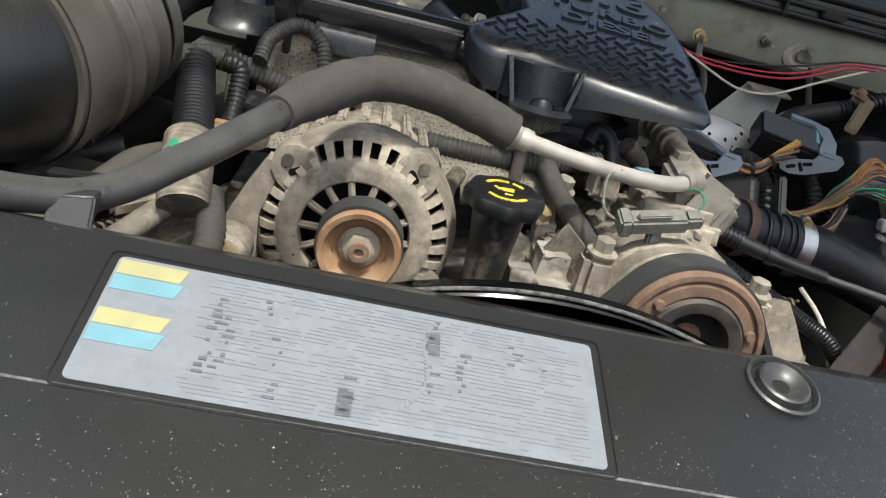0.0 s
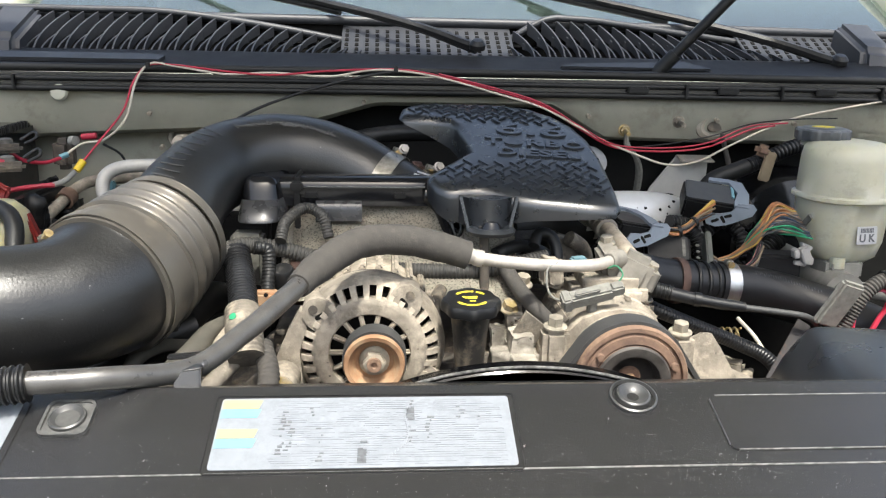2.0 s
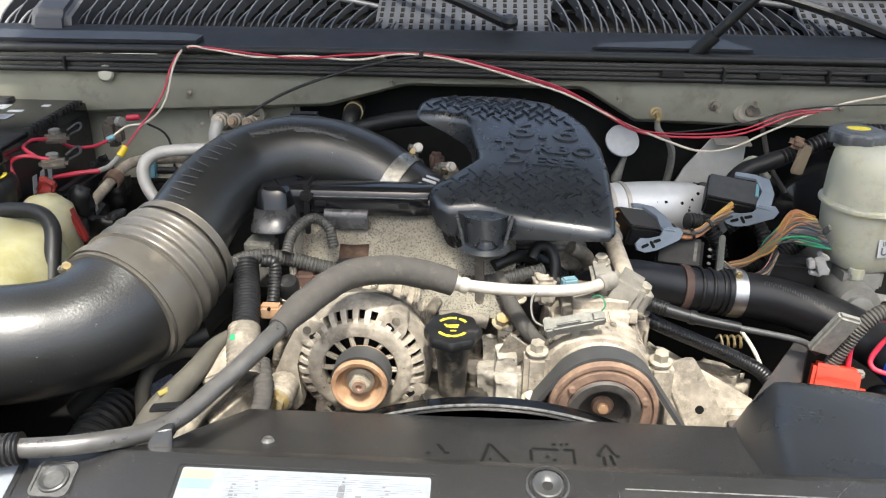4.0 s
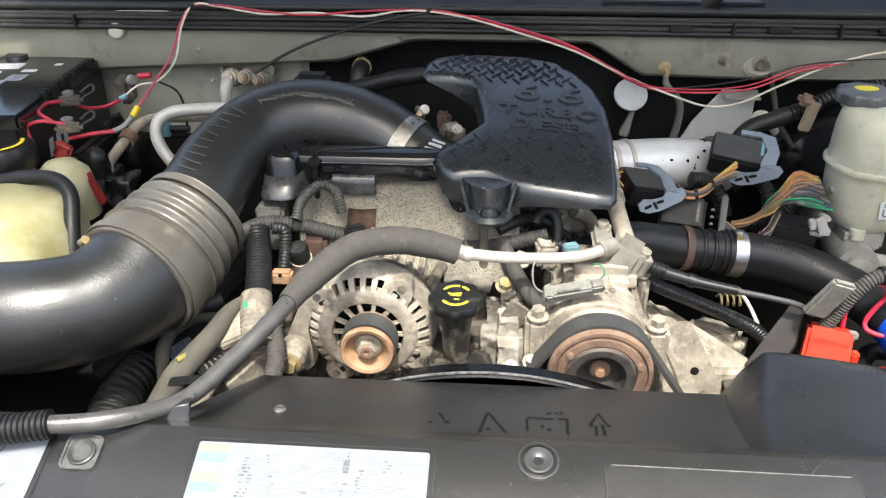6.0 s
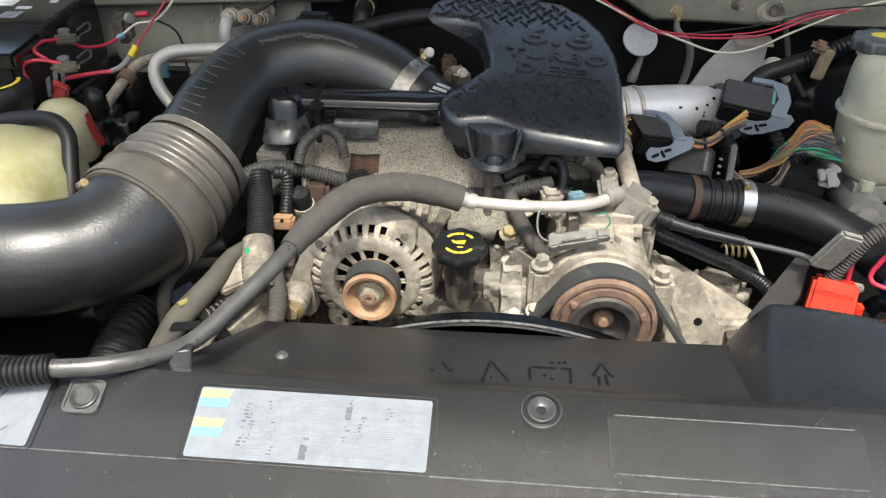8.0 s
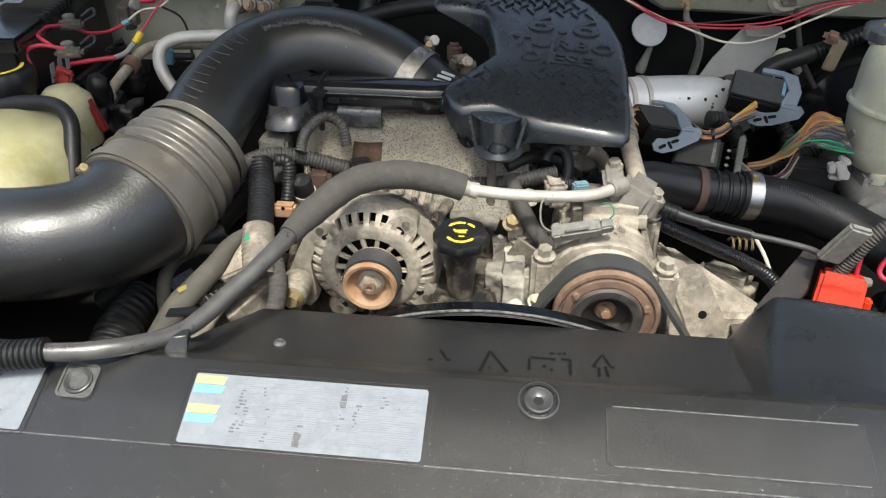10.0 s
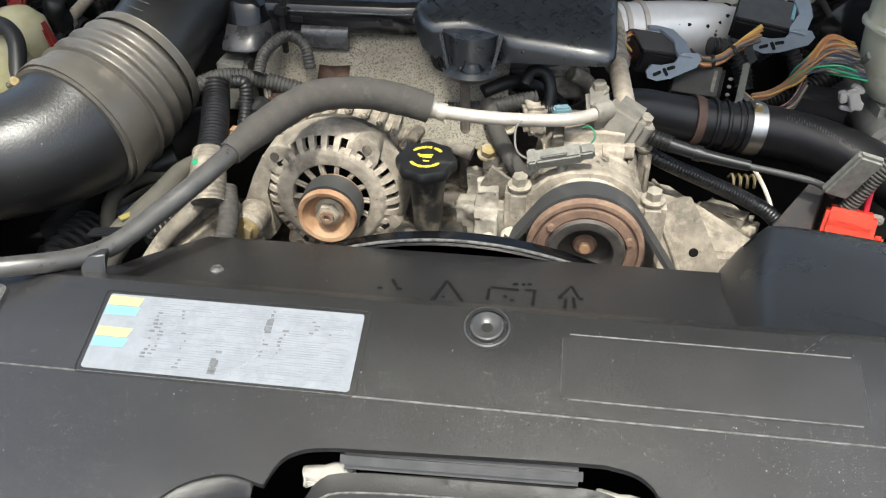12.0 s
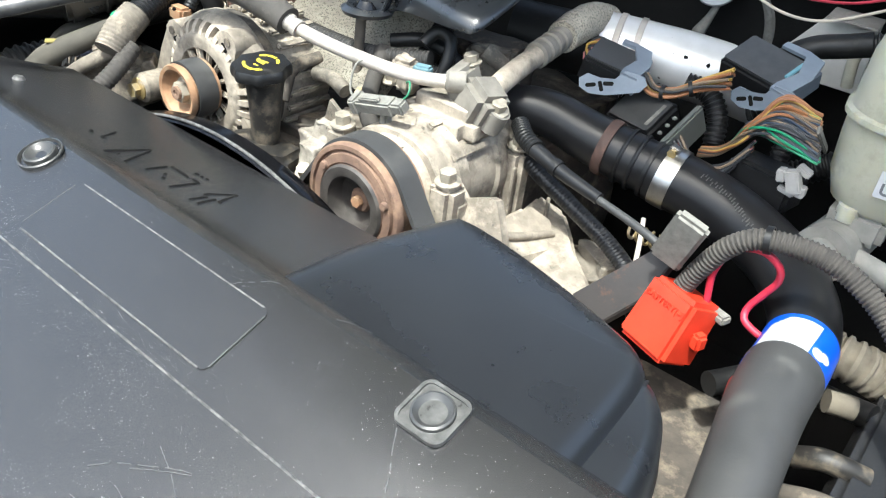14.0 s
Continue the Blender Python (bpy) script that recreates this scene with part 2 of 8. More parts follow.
# ---- geometry helpers ----
def part(name, bm, material, parent=None, label="", flat=False, sharp=38):
    """Links a bmesh as one mesh under a thing or a part."""
    me = bpy.data.meshes.new(name)
    bmesh.ops.recalc_face_normals(bm, faces=bm.faces)
    bm.to_mesh(me)
    bm.free()
    me.materials.append(material)
    if not flat:
        me.shade_smooth()
        me.set_sharp_from_angle(angle=radians(sharp))
    ob = new(name, me)
    if parent is not None:
        ob.parent = parent
        if parent.type == "EMPTY":
            ob.matrix_parent_inverse = Matrix.Translation(parent.location).inverted()
    if label:
        tagged(ob, label)
    return ob


def again(ob, m, parent=None):
    """Another piece on the same mesh."""
    c = new(ob.name.split(".")[0], ob.data)
    p = parent or ob.parent
    c.parent = p
    if p is not None and p.type == "EMPTY":
        c.matrix_parent_inverse = Matrix.Translation(p.location).inverted()
    c.matrix_basis = m
    return c


def thing(name, at, label, category, group="", kind=""):
    e = new(name)
    e.location = at
    e.empty_display_size = 0.02
    return tagged(e, label, category, group, kind)


def spline(pts, step):
    """Catmull-Rom through the points, resampled evenly; returns places and the fraction of the way along the list."""
    P = [Vector(p) for p in pts]
    P = [P[0] * 2 - P[1]] + P + [P[-1] * 2 - P[-2]]
    raw, par = [], []
    for i in range(1, len(P) - 2):
        a, b, c, d = P[i - 1:i + 3]
        for k in range(24):
            t = k / 24
            raw.append(0.5 * ((2 * b) + (c - a) * t + (2 * a - 5 * b + 4 * c - d) * t * t + (3 * b - a - 3 * c + d) * t ** 3))
            par.append(i - 1 + t)
    raw.append(P[-2]), par.append(len(P) - 3)
    s = [0.0]
    for a, b in zip(raw, raw[1:]):
        s.append(s[-1] + (b - a).length)
    n = max(2, round(s[-1] / step) + 1)
    u = np.linspace(0, s[-1], n)
    xyz = [np.interp(u, s, [p[k] for p in raw]) for k in range(3)]
    return [Vector(v) for v in zip(*xyz)], np.interp(u, s, par), u


def tube_bm(pts, r, seg=14, step=0.008, pitch=0.0, amp=0.0, caps=True, bm=None, wave=None):
    """A round tube along a spline; r: one radius or one for each point; pitch, amp: ribs of a corrugated hose."""
    bm = bm or bmesh.new()
    if pitch:
        step = pitch / 4
    path, par, u = spline(pts, step)
    rr = np.interp(par, range(len(pts)), r) if isinstance(r, (list, tuple)) else np.full(len(path), r)
    if pitch:
        rr = rr + np.array([(amp, amp, 0, 0)[i % 4] for i in range(len(path))])
    if wave:
        rr = rr + np.array([wave(x) for x in u / u[-1]])
    n = None
    rings = []
    for i, p in enumerate(path):
        d = (path[min(i + 1, len(path) - 1)] - path[max(i - 1, 0)]).normalized()
        if n is None:
            n = d.orthogonal().normalized()
        n = (n - d * n.dot(d)).normalized()
        b = d.cross(n)
        rings.append([bm.verts.new(p + float(rr[i]) * (math.cos(a) * n + math.sin(a) * b)) for a in [2 * math.pi * k / seg for k in range(seg)]])
    for a, b in zip(rings, rings[1:]):
        for k in range(seg):
            bm.faces.new((a[k], a[(k + 1) % seg], b[(k + 1) % seg], b[k]))
    if caps:
        bm.faces.new(rings[0]), bm.faces.new(rings[-1][::-1])
    return bm


def axis_to(at, d, spin=0.0):
    """A matrix that puts local z along d at a place."""
    return Matrix.Translation(at) @ Vector(d).to_track_quat("Z", "Y").to_matrix().to_4x4() @ Matrix.Rotation(spin, 4, "Z")


def lathe_bm(profile, m=Matrix(), seg=32, bm=None, wob=None):
    """Turns (radius, height) pairs round local z."""
    bm = bm or bmesh.new()
    rings = []
    for r, h in profile:
        if r < 1e-6:
            rings.append([bm.verts.new(m @ Vector((0, 0, h)))])
        else:
            rings.append([bm.verts.new(m @ Vector((r * (wob(k / seg, r) if wob else 1) * math.cos(2 * math.pi * k / seg), r * (wob(k / seg, r) if wob else 1) * math.sin(2 * math.pi * k / seg), h))) for k in range(seg)])
    for a, b in zip(rings, rings[1:]):
        for k in range(seg):
            q = (k + 1) % seg
            if len(a) == 1 and len(b) > 1:
                bm.faces.new((a[0], b[q], b[k]))
            elif len(b) == 1 and len(a) > 1:
                bm.faces.new((a[k], a[q], b[0]))
            elif len(a) > 1:
                bm.faces.new((a[k], a[q], b[q], b[k]))
    return bm


def bevelled(bm, w, seg=2, angle=25):
    if w > 0:
        es = [e for e in bm.edges if len(e.link_faces) == 2 and e.calc_face_angle(0) > radians(angle)]
        bmesh.ops.bevel(bm, geom=es, offset=w, segments=seg, affect="EDGES", clamp_overlap=True)
    return bm


def merge(bm, other):
    me = bpy.data.meshes.new("tmp")
    other.to_mesh(me)
    other.free()
    bm.from_mesh(me)
    bpy.data.meshes.remove(me)
    return bm


def box_bm(size, m=Matrix(), bevel=0.002, bm=None, taper=1.0):
    b = bmesh.new()
    bmesh.ops.create_cube(b, size=1.0)
    for v in b.verts:
        f = taper if v.co.z > 0 else 1.0
        v.co = Vector((v.co.x * size[0] * f, v.co.y * size[1] * f, v.co.z * size[2]))
    bevelled(b, bevel)
    bmesh.ops.transform(b, matrix=m, verts=b.verts)
    return merge(bm, b) if bm else b


def prism_bm(poly, h0, h1, m=Matrix(), bevel=0.0, bm=None, seg=2):
    """A plate: a closed outline in local xy between two heights."""
    b = bmesh.new()
    lo = [b.verts.new((x, y, h0)) for x, y in poly]
    hi = [b.verts.new((x, y, h1)) for x, y in poly]
    b.faces.new(lo[::-1]), b.faces.new(hi)
    for i in range(len(poly)):
        j = (i + 1) % len(poly)
        b.faces.new((lo[i], lo[j], hi[j], hi[i]))
    bevelled(b, bevel, seg)
    bmesh.ops.transform(b, matrix=m, verts=b.verts)
    return merge(bm, b) if bm else b


def rounded(w, h, r, n=5, cx=0.0, cy=0.0):
    """Outline of a rounded rectangle."""
    out = []
    for sx, sy, a0 in ((1, 1, 0), (-1, 1, 90), (-1, -1, 180), (1, -1, 270)):
        for k in range(n + 1):
            a = radians(a0 + 90 * k / n)
            out.append((cx + sx * (w / 2 - r) + r * math.cos(a), cy + sy * (h / 2 - r) + r * math.sin(a)))
    return out


def hex_bm(r, h, m, flange=0.0, bm=None):
    """A flanged hexagon bolt head standing on local z = 0."""
    b = bmesh.new()
    f = 0.25 * h if flange else 0
    if flange:
        lathe_bm([(0, 0), (flange, 0), (flange, f * 0.6), (r * 0.95, f), (0, f)], seg=20, bm=b)
    hx = bmesh.new()
    lo = [hx.verts.new((r * math.cos(radians(60 * k)), r * math.sin(radians(60 * k)), f)) for k in range(6)]
    hi = [hx.verts.new((r * math.cos(radians(60 * k)), r * math.sin(radians(60 * k)), h)) for k in range(6)]
    hx.faces.new(lo[::-1]), hx.faces.new(hi)
    for i in range(6):
        hx.faces.new((lo[i], lo[(i + 1) % 6], hi[(i + 1) % 6], hi[i]))
    bevelled(hx, r * 0.1, 1)
    merge(b, hx)
    bmesh.ops.transform(b, matrix=m, verts=b.verts)
    return merge(bm, b) if bm else b


def lump_bm(size, m, amount=0.006, freq=30.0, cuts=7, bevel=0.006, seed=0.0):
    """A rough casting: a bevelled block with an uneven skin."""
    b = bmesh.new()
    bmesh.ops.create_cube(b, size=1.0)
    for v in b.verts:
        v.co = Vector((v.co.x * size[0], v.co.y * size[1], v.co.z * size[2]))
    bevelled(b, bevel, 2)
    bmesh.ops.subdivide_edges(b, edges=b.edges, cuts=cuts, use_grid_fill=True)
    b.normal_update()
    for v in b.verts:
        v.co += v.normal * amount * (noise.fractal(v.co * freq + Vector((seed, seed * 2, 0)), 1.0, 2.0, 3) - 0.3 * abs(noise.noise(v.co * freq * 2.3)))
    for f in b.faces:
        f.smooth = True
    bmesh.ops.transform(b, matrix=m, verts=b.verts)
    return b


def text_bm(body, size, depth, m, spacing=1.0, bold=0.0):
    cu = bpy.data.curves.new("lettering", "FONT")
    cu.body, cu.size, cu.extrude, cu.align_x, cu.align_y, cu.space_character, cu.offset = body, size, depth, "CENTER", "CENTER", spacing, bold
    ob = new("lettering", cu)
    me = bpy.data.meshes.new_from_object(ob.evaluated_get(bpy.context.evaluated_depsgraph_get()))
    b = bmesh.new()
    b.from_mesh(me)
    bmesh.ops.transform(b, matrix=m, verts=b.verts)
    bpy.data.objects.remove(ob), bpy.data.curves.remove(cu), bpy.data.meshes.remove(me)
    return b


def carve(ob, cutter_bm):
    """Cuts a shape out of a mesh for good."""
    me = bpy.data.meshes.new("cutter")
    bmesh.ops.recalc_face_normals(cutter_bm, faces=cutter_bm.faces)
    cutter_bm.to_mesh(me)
    cutter_bm.free()
    c = new("cutter", me)
    md = ob.modifiers.new("cut", "BOOLEAN")
    md.operation, md.object, md.solver = "DIFFERENCE", c, "EXACT"
    made = bpy.data.meshes.new_from_object(ob.evaluated_get(bpy.context.evaluated_depsgraph_get()))
    ob.modifiers.remove(md)
    old = ob.data
    ob.data = made
    bpy.data.objects.remove(c), bpy.data.meshes.remove(me), bpy.data.meshes.remove(old)
    made.shade_smooth()
    made.set_sharp_from_angle(angle=radians(24))
    return ob


def bolt(at, parent, r=0.0075, h=0.009, up=(0, 0, 1), mat=None, flange=0.0115, name="bolt", label=""):
    return part(name, hex_bm(r, h, axis_to(at, up, 0.3), flange), mat or M_BOLT, parent, label)


def ring_clamp(name, c, d, r, w, parent, mat=None, label="", screw=None):
    """A worm-drive band round a hose, with its screw housing."""
    m = axis_to(c, d)
    band = part(name, lathe_bm([(r, -w / 2), (r + 0.0012, -w / 2), (r + 0.0014, 0), (r + 0.0012, w / 2), (r, w / 2), (r, -w / 2)], m, 40), mat or M_STEEL, parent, label)
    if screw:
        s = Vector(screw)
        q = (s - Vector(c)).cross(Vector(d)).normalized()
        part("screw_housing", box_bm((0.010, 0.007, w * 0.6), axis_to(s, d), 0.0015), mat or M_STEEL, band)
        part("screw", hex_bm(0.0034, 0.012, axis_to(s + q * -0.010, q), 0.0044), M_BRASS, band)
    return band


def rounder(loop, times=2):
    """Cuts the corners of a closed loop of places."""
    for k in range(times):
        loop = [Vector(a).lerp(Vector(b), f) for a, b in zip(loop, loop[1:] + loop[:1]) for f in (0.25, 0.75)]
    return loop


def loft_bm(top, low, bevel=0.0, seg=3):
    b = bmesh.new()
    t, l = [b.verts.new(p) for p in top], [b.verts.new(p) for p in low]
    b.faces.new(t), b.faces.new(l[::-1])
    for k in range(len(t)):
        j = (k + 1) % len(t)
        b.faces.new((t[k], l[k], l[j], t[j]))
    bmesh.ops.recalc_face_normals(b, faces=b.faces)
    return bevelled(b, bevel, seg)


def frame_of(origin, right, back):
    x = Vector(right).normalized()
    y = Vector(back)
    y = (y - x * y.dot(x)).normalized()
    m = Matrix((x, y, x.cross(y))).transposed().to_4x4()
    m.translation = origin
    return m



# ---- the setting: ground, bay, firewall, cowl, windscreen ----
b = bmesh.new()
bmesh.ops.create_grid(b, x_segments=8, y_segments=8, size=300.0)
tagged(part("ground", b, surf("driveway_gravel", (0.22, 0.21, 0.19), (0.15, 0.145, 0.13), 8, 0.9, bump=0.6, bscale=60)), "pale grey gravel driveway", "ground", kind="structure")

bay = thing("wall_bay", (0, 0.3, 0.5), "inner walls and floor of the engine bay, shade painted near-black", "engine bay", kind="structure")
# deep shade of the bay is put into the near-black colour of these panels
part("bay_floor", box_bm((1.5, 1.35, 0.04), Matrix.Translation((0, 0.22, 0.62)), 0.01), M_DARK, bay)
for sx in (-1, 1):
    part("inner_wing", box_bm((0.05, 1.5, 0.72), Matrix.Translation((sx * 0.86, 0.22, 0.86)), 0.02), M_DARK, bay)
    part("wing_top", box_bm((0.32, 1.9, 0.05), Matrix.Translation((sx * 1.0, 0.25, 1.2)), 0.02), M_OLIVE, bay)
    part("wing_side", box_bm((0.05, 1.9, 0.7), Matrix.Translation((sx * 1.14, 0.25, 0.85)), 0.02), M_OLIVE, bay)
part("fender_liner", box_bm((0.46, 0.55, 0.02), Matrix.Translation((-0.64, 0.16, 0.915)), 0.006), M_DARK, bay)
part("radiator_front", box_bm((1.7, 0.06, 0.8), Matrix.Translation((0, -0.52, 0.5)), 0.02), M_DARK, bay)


def fw_low(x):
    """Lower edge of the painted bulkhead lip."""
    if x < -0.30:
        return 1.178 + 0.02 * max(0.0, min(1.0, (x + 0.7) / 0.4))
    if x < -0.18:
        return 1.198 + (x + 0.30) / 0.12 * 0.034
    if x < 0.09:
        return 1.232
    if x < 0.17:
        return 1.232 - (x - 0.09) / 0.08 * 0.048
    return 1.184 - 0.004 * min(1.0, (x - 0.17) / 0.2)


firewall = thing("wall_firewall", (0, 0.75, 0.9), "sand-coloured painted steel firewall with a rolled lip", "firewall", kind="structure")
b = bmesh.new()
cols = []
for i in range(121):
    x = -0.86 + 1.72 * i / 120
    lo = fw_low(x)
    prof = [(0.742, 1.268), (0.735, 1.258), (0.734, lo + 0.022), (0.738, lo + 0.006), (0.746, lo), (0.770, lo - 0.002), (0.80, lo - 0.002)]
    cols.append([b.verts.new((x, y, z)) for y, z in prof])
for p, q in zip(cols, cols[1:]):
    for k in range(len(p) - 1):
        b.faces.new((p[k], q[k], q[k + 1], p[k + 1]))
bmesh.ops.solidify(b, geom=b.faces[:], thickness=-0.002)
part("upper_lip", b, M_OLIVE, firewall)
part("painted_panel", box_bm((0.50, 0.02, 0.62), Matrix.Translation((-0.61, 0.80, 0.90)), 0.008), M_OLIVE, firewall)
# added dark sheet: shade under the lip, painted over the panel
part("lower_shade", box_bm((0.52, 0.02, 0.37), Matrix.Translation((-0.61, 0.778, 0.875)), 0.006), M_LINER, firewall, "near-black sheet that paints the shade on the lower bulkhead")
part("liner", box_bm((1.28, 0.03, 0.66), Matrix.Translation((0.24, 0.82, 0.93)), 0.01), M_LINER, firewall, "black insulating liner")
part("gutter", box_bm((1.72, 0.03, 0.012), Matrix.Translation((0, 0.752, 1.262)), 0.003), M_OLIVE, firewall)
# studs, grommet and welded nuts on the bulkhead
for x, z in ((0.143, 1.222), (0.345, 1.218), (-0.515, 1.218), (-0.20, 1.238), (0.47, 1.214), (-0.50, 1.168)):
    part("stud", lathe_bm([(0, 0), (0.0035, 0), (0.0035, 0.008), (0.003, 0.009), (0, 0.009)], axis_to((x, 0.735, z), (0, -1, -0.2)), 10), M_BOLT, firewall)
for x, z, mm in ((0.201, 1.200, M_BRASS), (0.286, 1.214, M_GRIME)):
    part("stud_nut", hex_bm(0.0070, 0.008, axis_to((x, 0.735, z), (0, -1, 0)), 0.0095), mm, firewall)
    part("stud", lathe_bm([(0, 0), (0.0035, 0), (0.0035, 0.022), (0, 0.023)], axis_to((x, 0.73, z), (0, -1, -0.15)), 10), mm, firewall)
gm = axis_to((0.347, 0.738, 1.208), (0.1, -1, 0.15)) @ Matrix.Rotation(radians(14), 4, "Z") @ Matrix.Diagonal((1.55, 0.95, 1, 1))
part("grommet_plate", lathe_bm([(0, -0.004), (0.021, -0.004), (0.021, 0.001), (0.017, 0.004), (0.013, 0.002), (0.012, -0.003), (0, -0.003)], gm, 30), M_SEAT, firewall)
part("grommet", lathe_bm([(0, 0.0), (0.0105, 0.0), (0.0095, 0.004), (0, 0.005)], gm, 24), M_IRON, firewall)

seal = thing("cowl_seal", (0, 0.74, 1.26), "long black rubber weather strip on a steel flange", "weather strip")
part("flange", box_bm((1.72, 0.006, 0.026), Matrix.Translation((0, 0.731, 1.262)), 0.001), M_COVER, seal)
part("lower_bead", tube_bm([(-0.86, 0.726, 1.252), (0, 0.726, 1.253), (0.86, 0.726, 1.250)], 0.0045, 10, 0.06), M_RUBBER, seal)
part("middle_bead", tube_bm([(-0.86, 0.727, 1.266), (0, 0.727, 1.267), (0.86, 0.727, 1.264)], 0.004, 10, 0.06), M_RUBBER, seal)
part("upper_bead", tube_bm([(-0.86, 0.735, 1.281), (0, 0.735, 1.283), (0.86, 0.735, 1.279)], 0.0065, 12, 0.06), M_RUBBER, seal)
for x in (0.215, 0.355, 0.51, 0.66):
    part("clip", box_bm((0.033, 0.008, 0.010), Matrix.Translation((x, 0.722, 1.262)), 0.002), M_BLACK, seal)
for x in (-0.70, 0.29, 0.44, 0.60):
    part("joint", box_bm((0.004, 0.012, 0.022), Matrix.Translation((x, 0.724, 1.260)), 0.001), M_BLACK, seal)
for x in (-0.64,):
    part("clip", lathe_bm([(0, 0), (0.013, 0), (0.011, 0.004), (0, 0.006)], axis_to((x, 0.727, 1.246), (0, -1, 0.2)), 16), M_OLIVE, seal)

cowl = thing("cowl", (0, 0.83, 1.28), "dark grey plastic cowl panel with two fields of curved louvres", "cowl", kind="structure")
b = bmesh.new()
prof = [(0.738, 1.276), (0.742, 1.287), (0.752, 1.290), (0.80, 1.305), (0.812, 1.307)]
cols = []
for i in range(41):
    x = -0.86 + 1.72 * i / 40
    cols.append([b.verts.new((x, y, z)) for y, z in prof])
for p, q in zip(cols, cols[1:]):
    for k in range(len(p) - 1):
        b.faces.new((p[k], q[k], q[k + 1], p[k + 1]))
bmesh.ops.solidify(b, geom=b.faces[:], thickness=0.003)
part("apron", b, M_COWL, cowl)
# near-black well floor paints in the shade beneath the louvres
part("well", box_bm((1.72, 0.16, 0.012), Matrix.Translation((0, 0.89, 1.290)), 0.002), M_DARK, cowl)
part("raised_lip", prism_bm([(-0.86, 0), (-0.50, 0), (-0.495, 0.018), (-0.52, 0.026), (-0.86, 0.03)], 0, 0.006, Matrix.Translation((0, 0.746, 1.289)) @ Matrix.Rotation(radians(17), 4, "X"), 0.002), M_COWL, cowl)
part("raised_lip", prism_bm([(0.10, 0), (0.335, -0.002), (0.30, 0.03), (0.27, 0.028), (0.12, 0.012)], 0, 0.004, Matrix.Translation((0, 0.752, 1.291)) @ Matrix.Rotation(radians(17), 4, "X"), 0.0015), M_COWL, cowl)


def fin_mesh(lean):
    """One curved louvre blade."""
    g = bmesh.new()
    rows = []
    for i in range(9):
        t = i / 8
        y, z, x = 0.005 + 0.095 * t, 0.004 + 0.058 * t ** 0.8, lean * 0.022 * (t ** 1.8)
        rows.append([g.verts.new((x + dx, y, zz)) for dx, zz in ((-0.0014, z), (0.0014, z), (0.0014, z - 0.010 - 0.012 * t), (-0.0014, z - 0.010 - 0.012 * t))])
    for p, q in zip(rows, rows[1:]):
        for k in range(4):
            g.faces.new((p[k], q[k], q[(k + 1) % 4], p[(k + 1) % 4]))
    g.faces.new(rows[0]), g.faces.new(rows[-1][::-1])
    return g


def louvre_field(x0, x1, lean, rise):
    first = None
    n = int((x1 - x0) / 0.0235)
    for i in range(n):
        x = x0 + (i + 0.5) * (x1 - x0) / n
        s = rise((x - x0) / (x1 - x0))
        m = Matrix.Translation((x, 0.812, 1.303)) @ Matrix.Diagonal((1, 1, s, 1))
        if first is None:
            first = part("louvre", fin_mesh(lean), M_COWL, cowl)
            first.matrix_basis = m
        else:
            again(first, m)
        again(first, Matrix.Translation((x + 0.011, 0.812, 1.300)) @ Matrix.Diagonal((1, 0.62, s * 0.62, 1)))
    # arched back rim of the field
    rim = [(x0 + (x1 - x0) * k / 12, 0.918, 1.303 + 0.066 * rise(k / 12)) for k in range(13)]
    part("field_rim", tube_bm(rim, 0.006, 10, 0.02), M_COWL, cowl)


louvre_field(-0.86, -0.20, 1, lambda t: 1.0 if t < 0.45 else 1.0 - 0.75 * ((t - 0.45) / 0.55) ** 1.4)
louvre_field(0.035, 0.50, -1, lambda t: (0.35 + 0.65 * min(1, t / 0.14)) if t < 0.3 else 1.0 - 0.6 * (t - 0.3) / 0.7)
# flat perforated fields between and beyond
for x0, x1 in ((-0.24, 0.045), (0.44, 0.80)):
    plate = part("mesh_plate", box_bm((x1 - x0, 0.11, 0.004), Matrix.Translation(((x0 + x1) / 2, 0.885, 1.325)) @ Matrix.Rotation(radians(28), 4, "X"), 0.001), M_COWL, cowl)
    # the plate is solid; near-black bars paint the shade of its slots
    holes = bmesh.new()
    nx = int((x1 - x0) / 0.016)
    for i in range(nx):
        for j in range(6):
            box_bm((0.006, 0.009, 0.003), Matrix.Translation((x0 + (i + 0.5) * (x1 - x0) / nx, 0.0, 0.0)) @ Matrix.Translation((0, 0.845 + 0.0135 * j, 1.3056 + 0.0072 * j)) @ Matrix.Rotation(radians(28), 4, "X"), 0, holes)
    part("slot_grid", holes, M_DARK, plate, "rows of near-black slot marks with the shade painted in", flat=True)["kind"] = "stuff"
part("back_edge", tube_bm([(-0.86, 0.925, 1.362), (-0.3, 0.932, 1.360), (0.3, 0.932, 1.358), (0.86, 0.925, 1.350)], 0.008, 10, 0.04), M_COWL, cowl)

# near-black, to paint the shade behind the louvres
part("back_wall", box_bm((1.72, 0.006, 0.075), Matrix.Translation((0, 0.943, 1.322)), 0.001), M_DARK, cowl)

glass = bpy.data.materials.new("windscreen_glass")
glass.use_nodes = True
gb = glass.node_tree.nodes["Principled BSDF"]
gb.inputs["Base Color"].default_value, gb.inputs["Roughness"].default_value, gb.inputs["Transmission Weight"].default_value, gb.inputs["IOR"].default_value = (0.55, 0.68, 0.66, 1), 0.02, 1.0, 2.1
window = thing("window_1", (0, 1.0, 1.33), "sloping windscreen that mirrors the bright sky", "windscreen", kind="structure")
wm = Matrix.Translation((0, 0.955, 1.335)) @ Matrix.Rotation(radians(33), 4, "X")
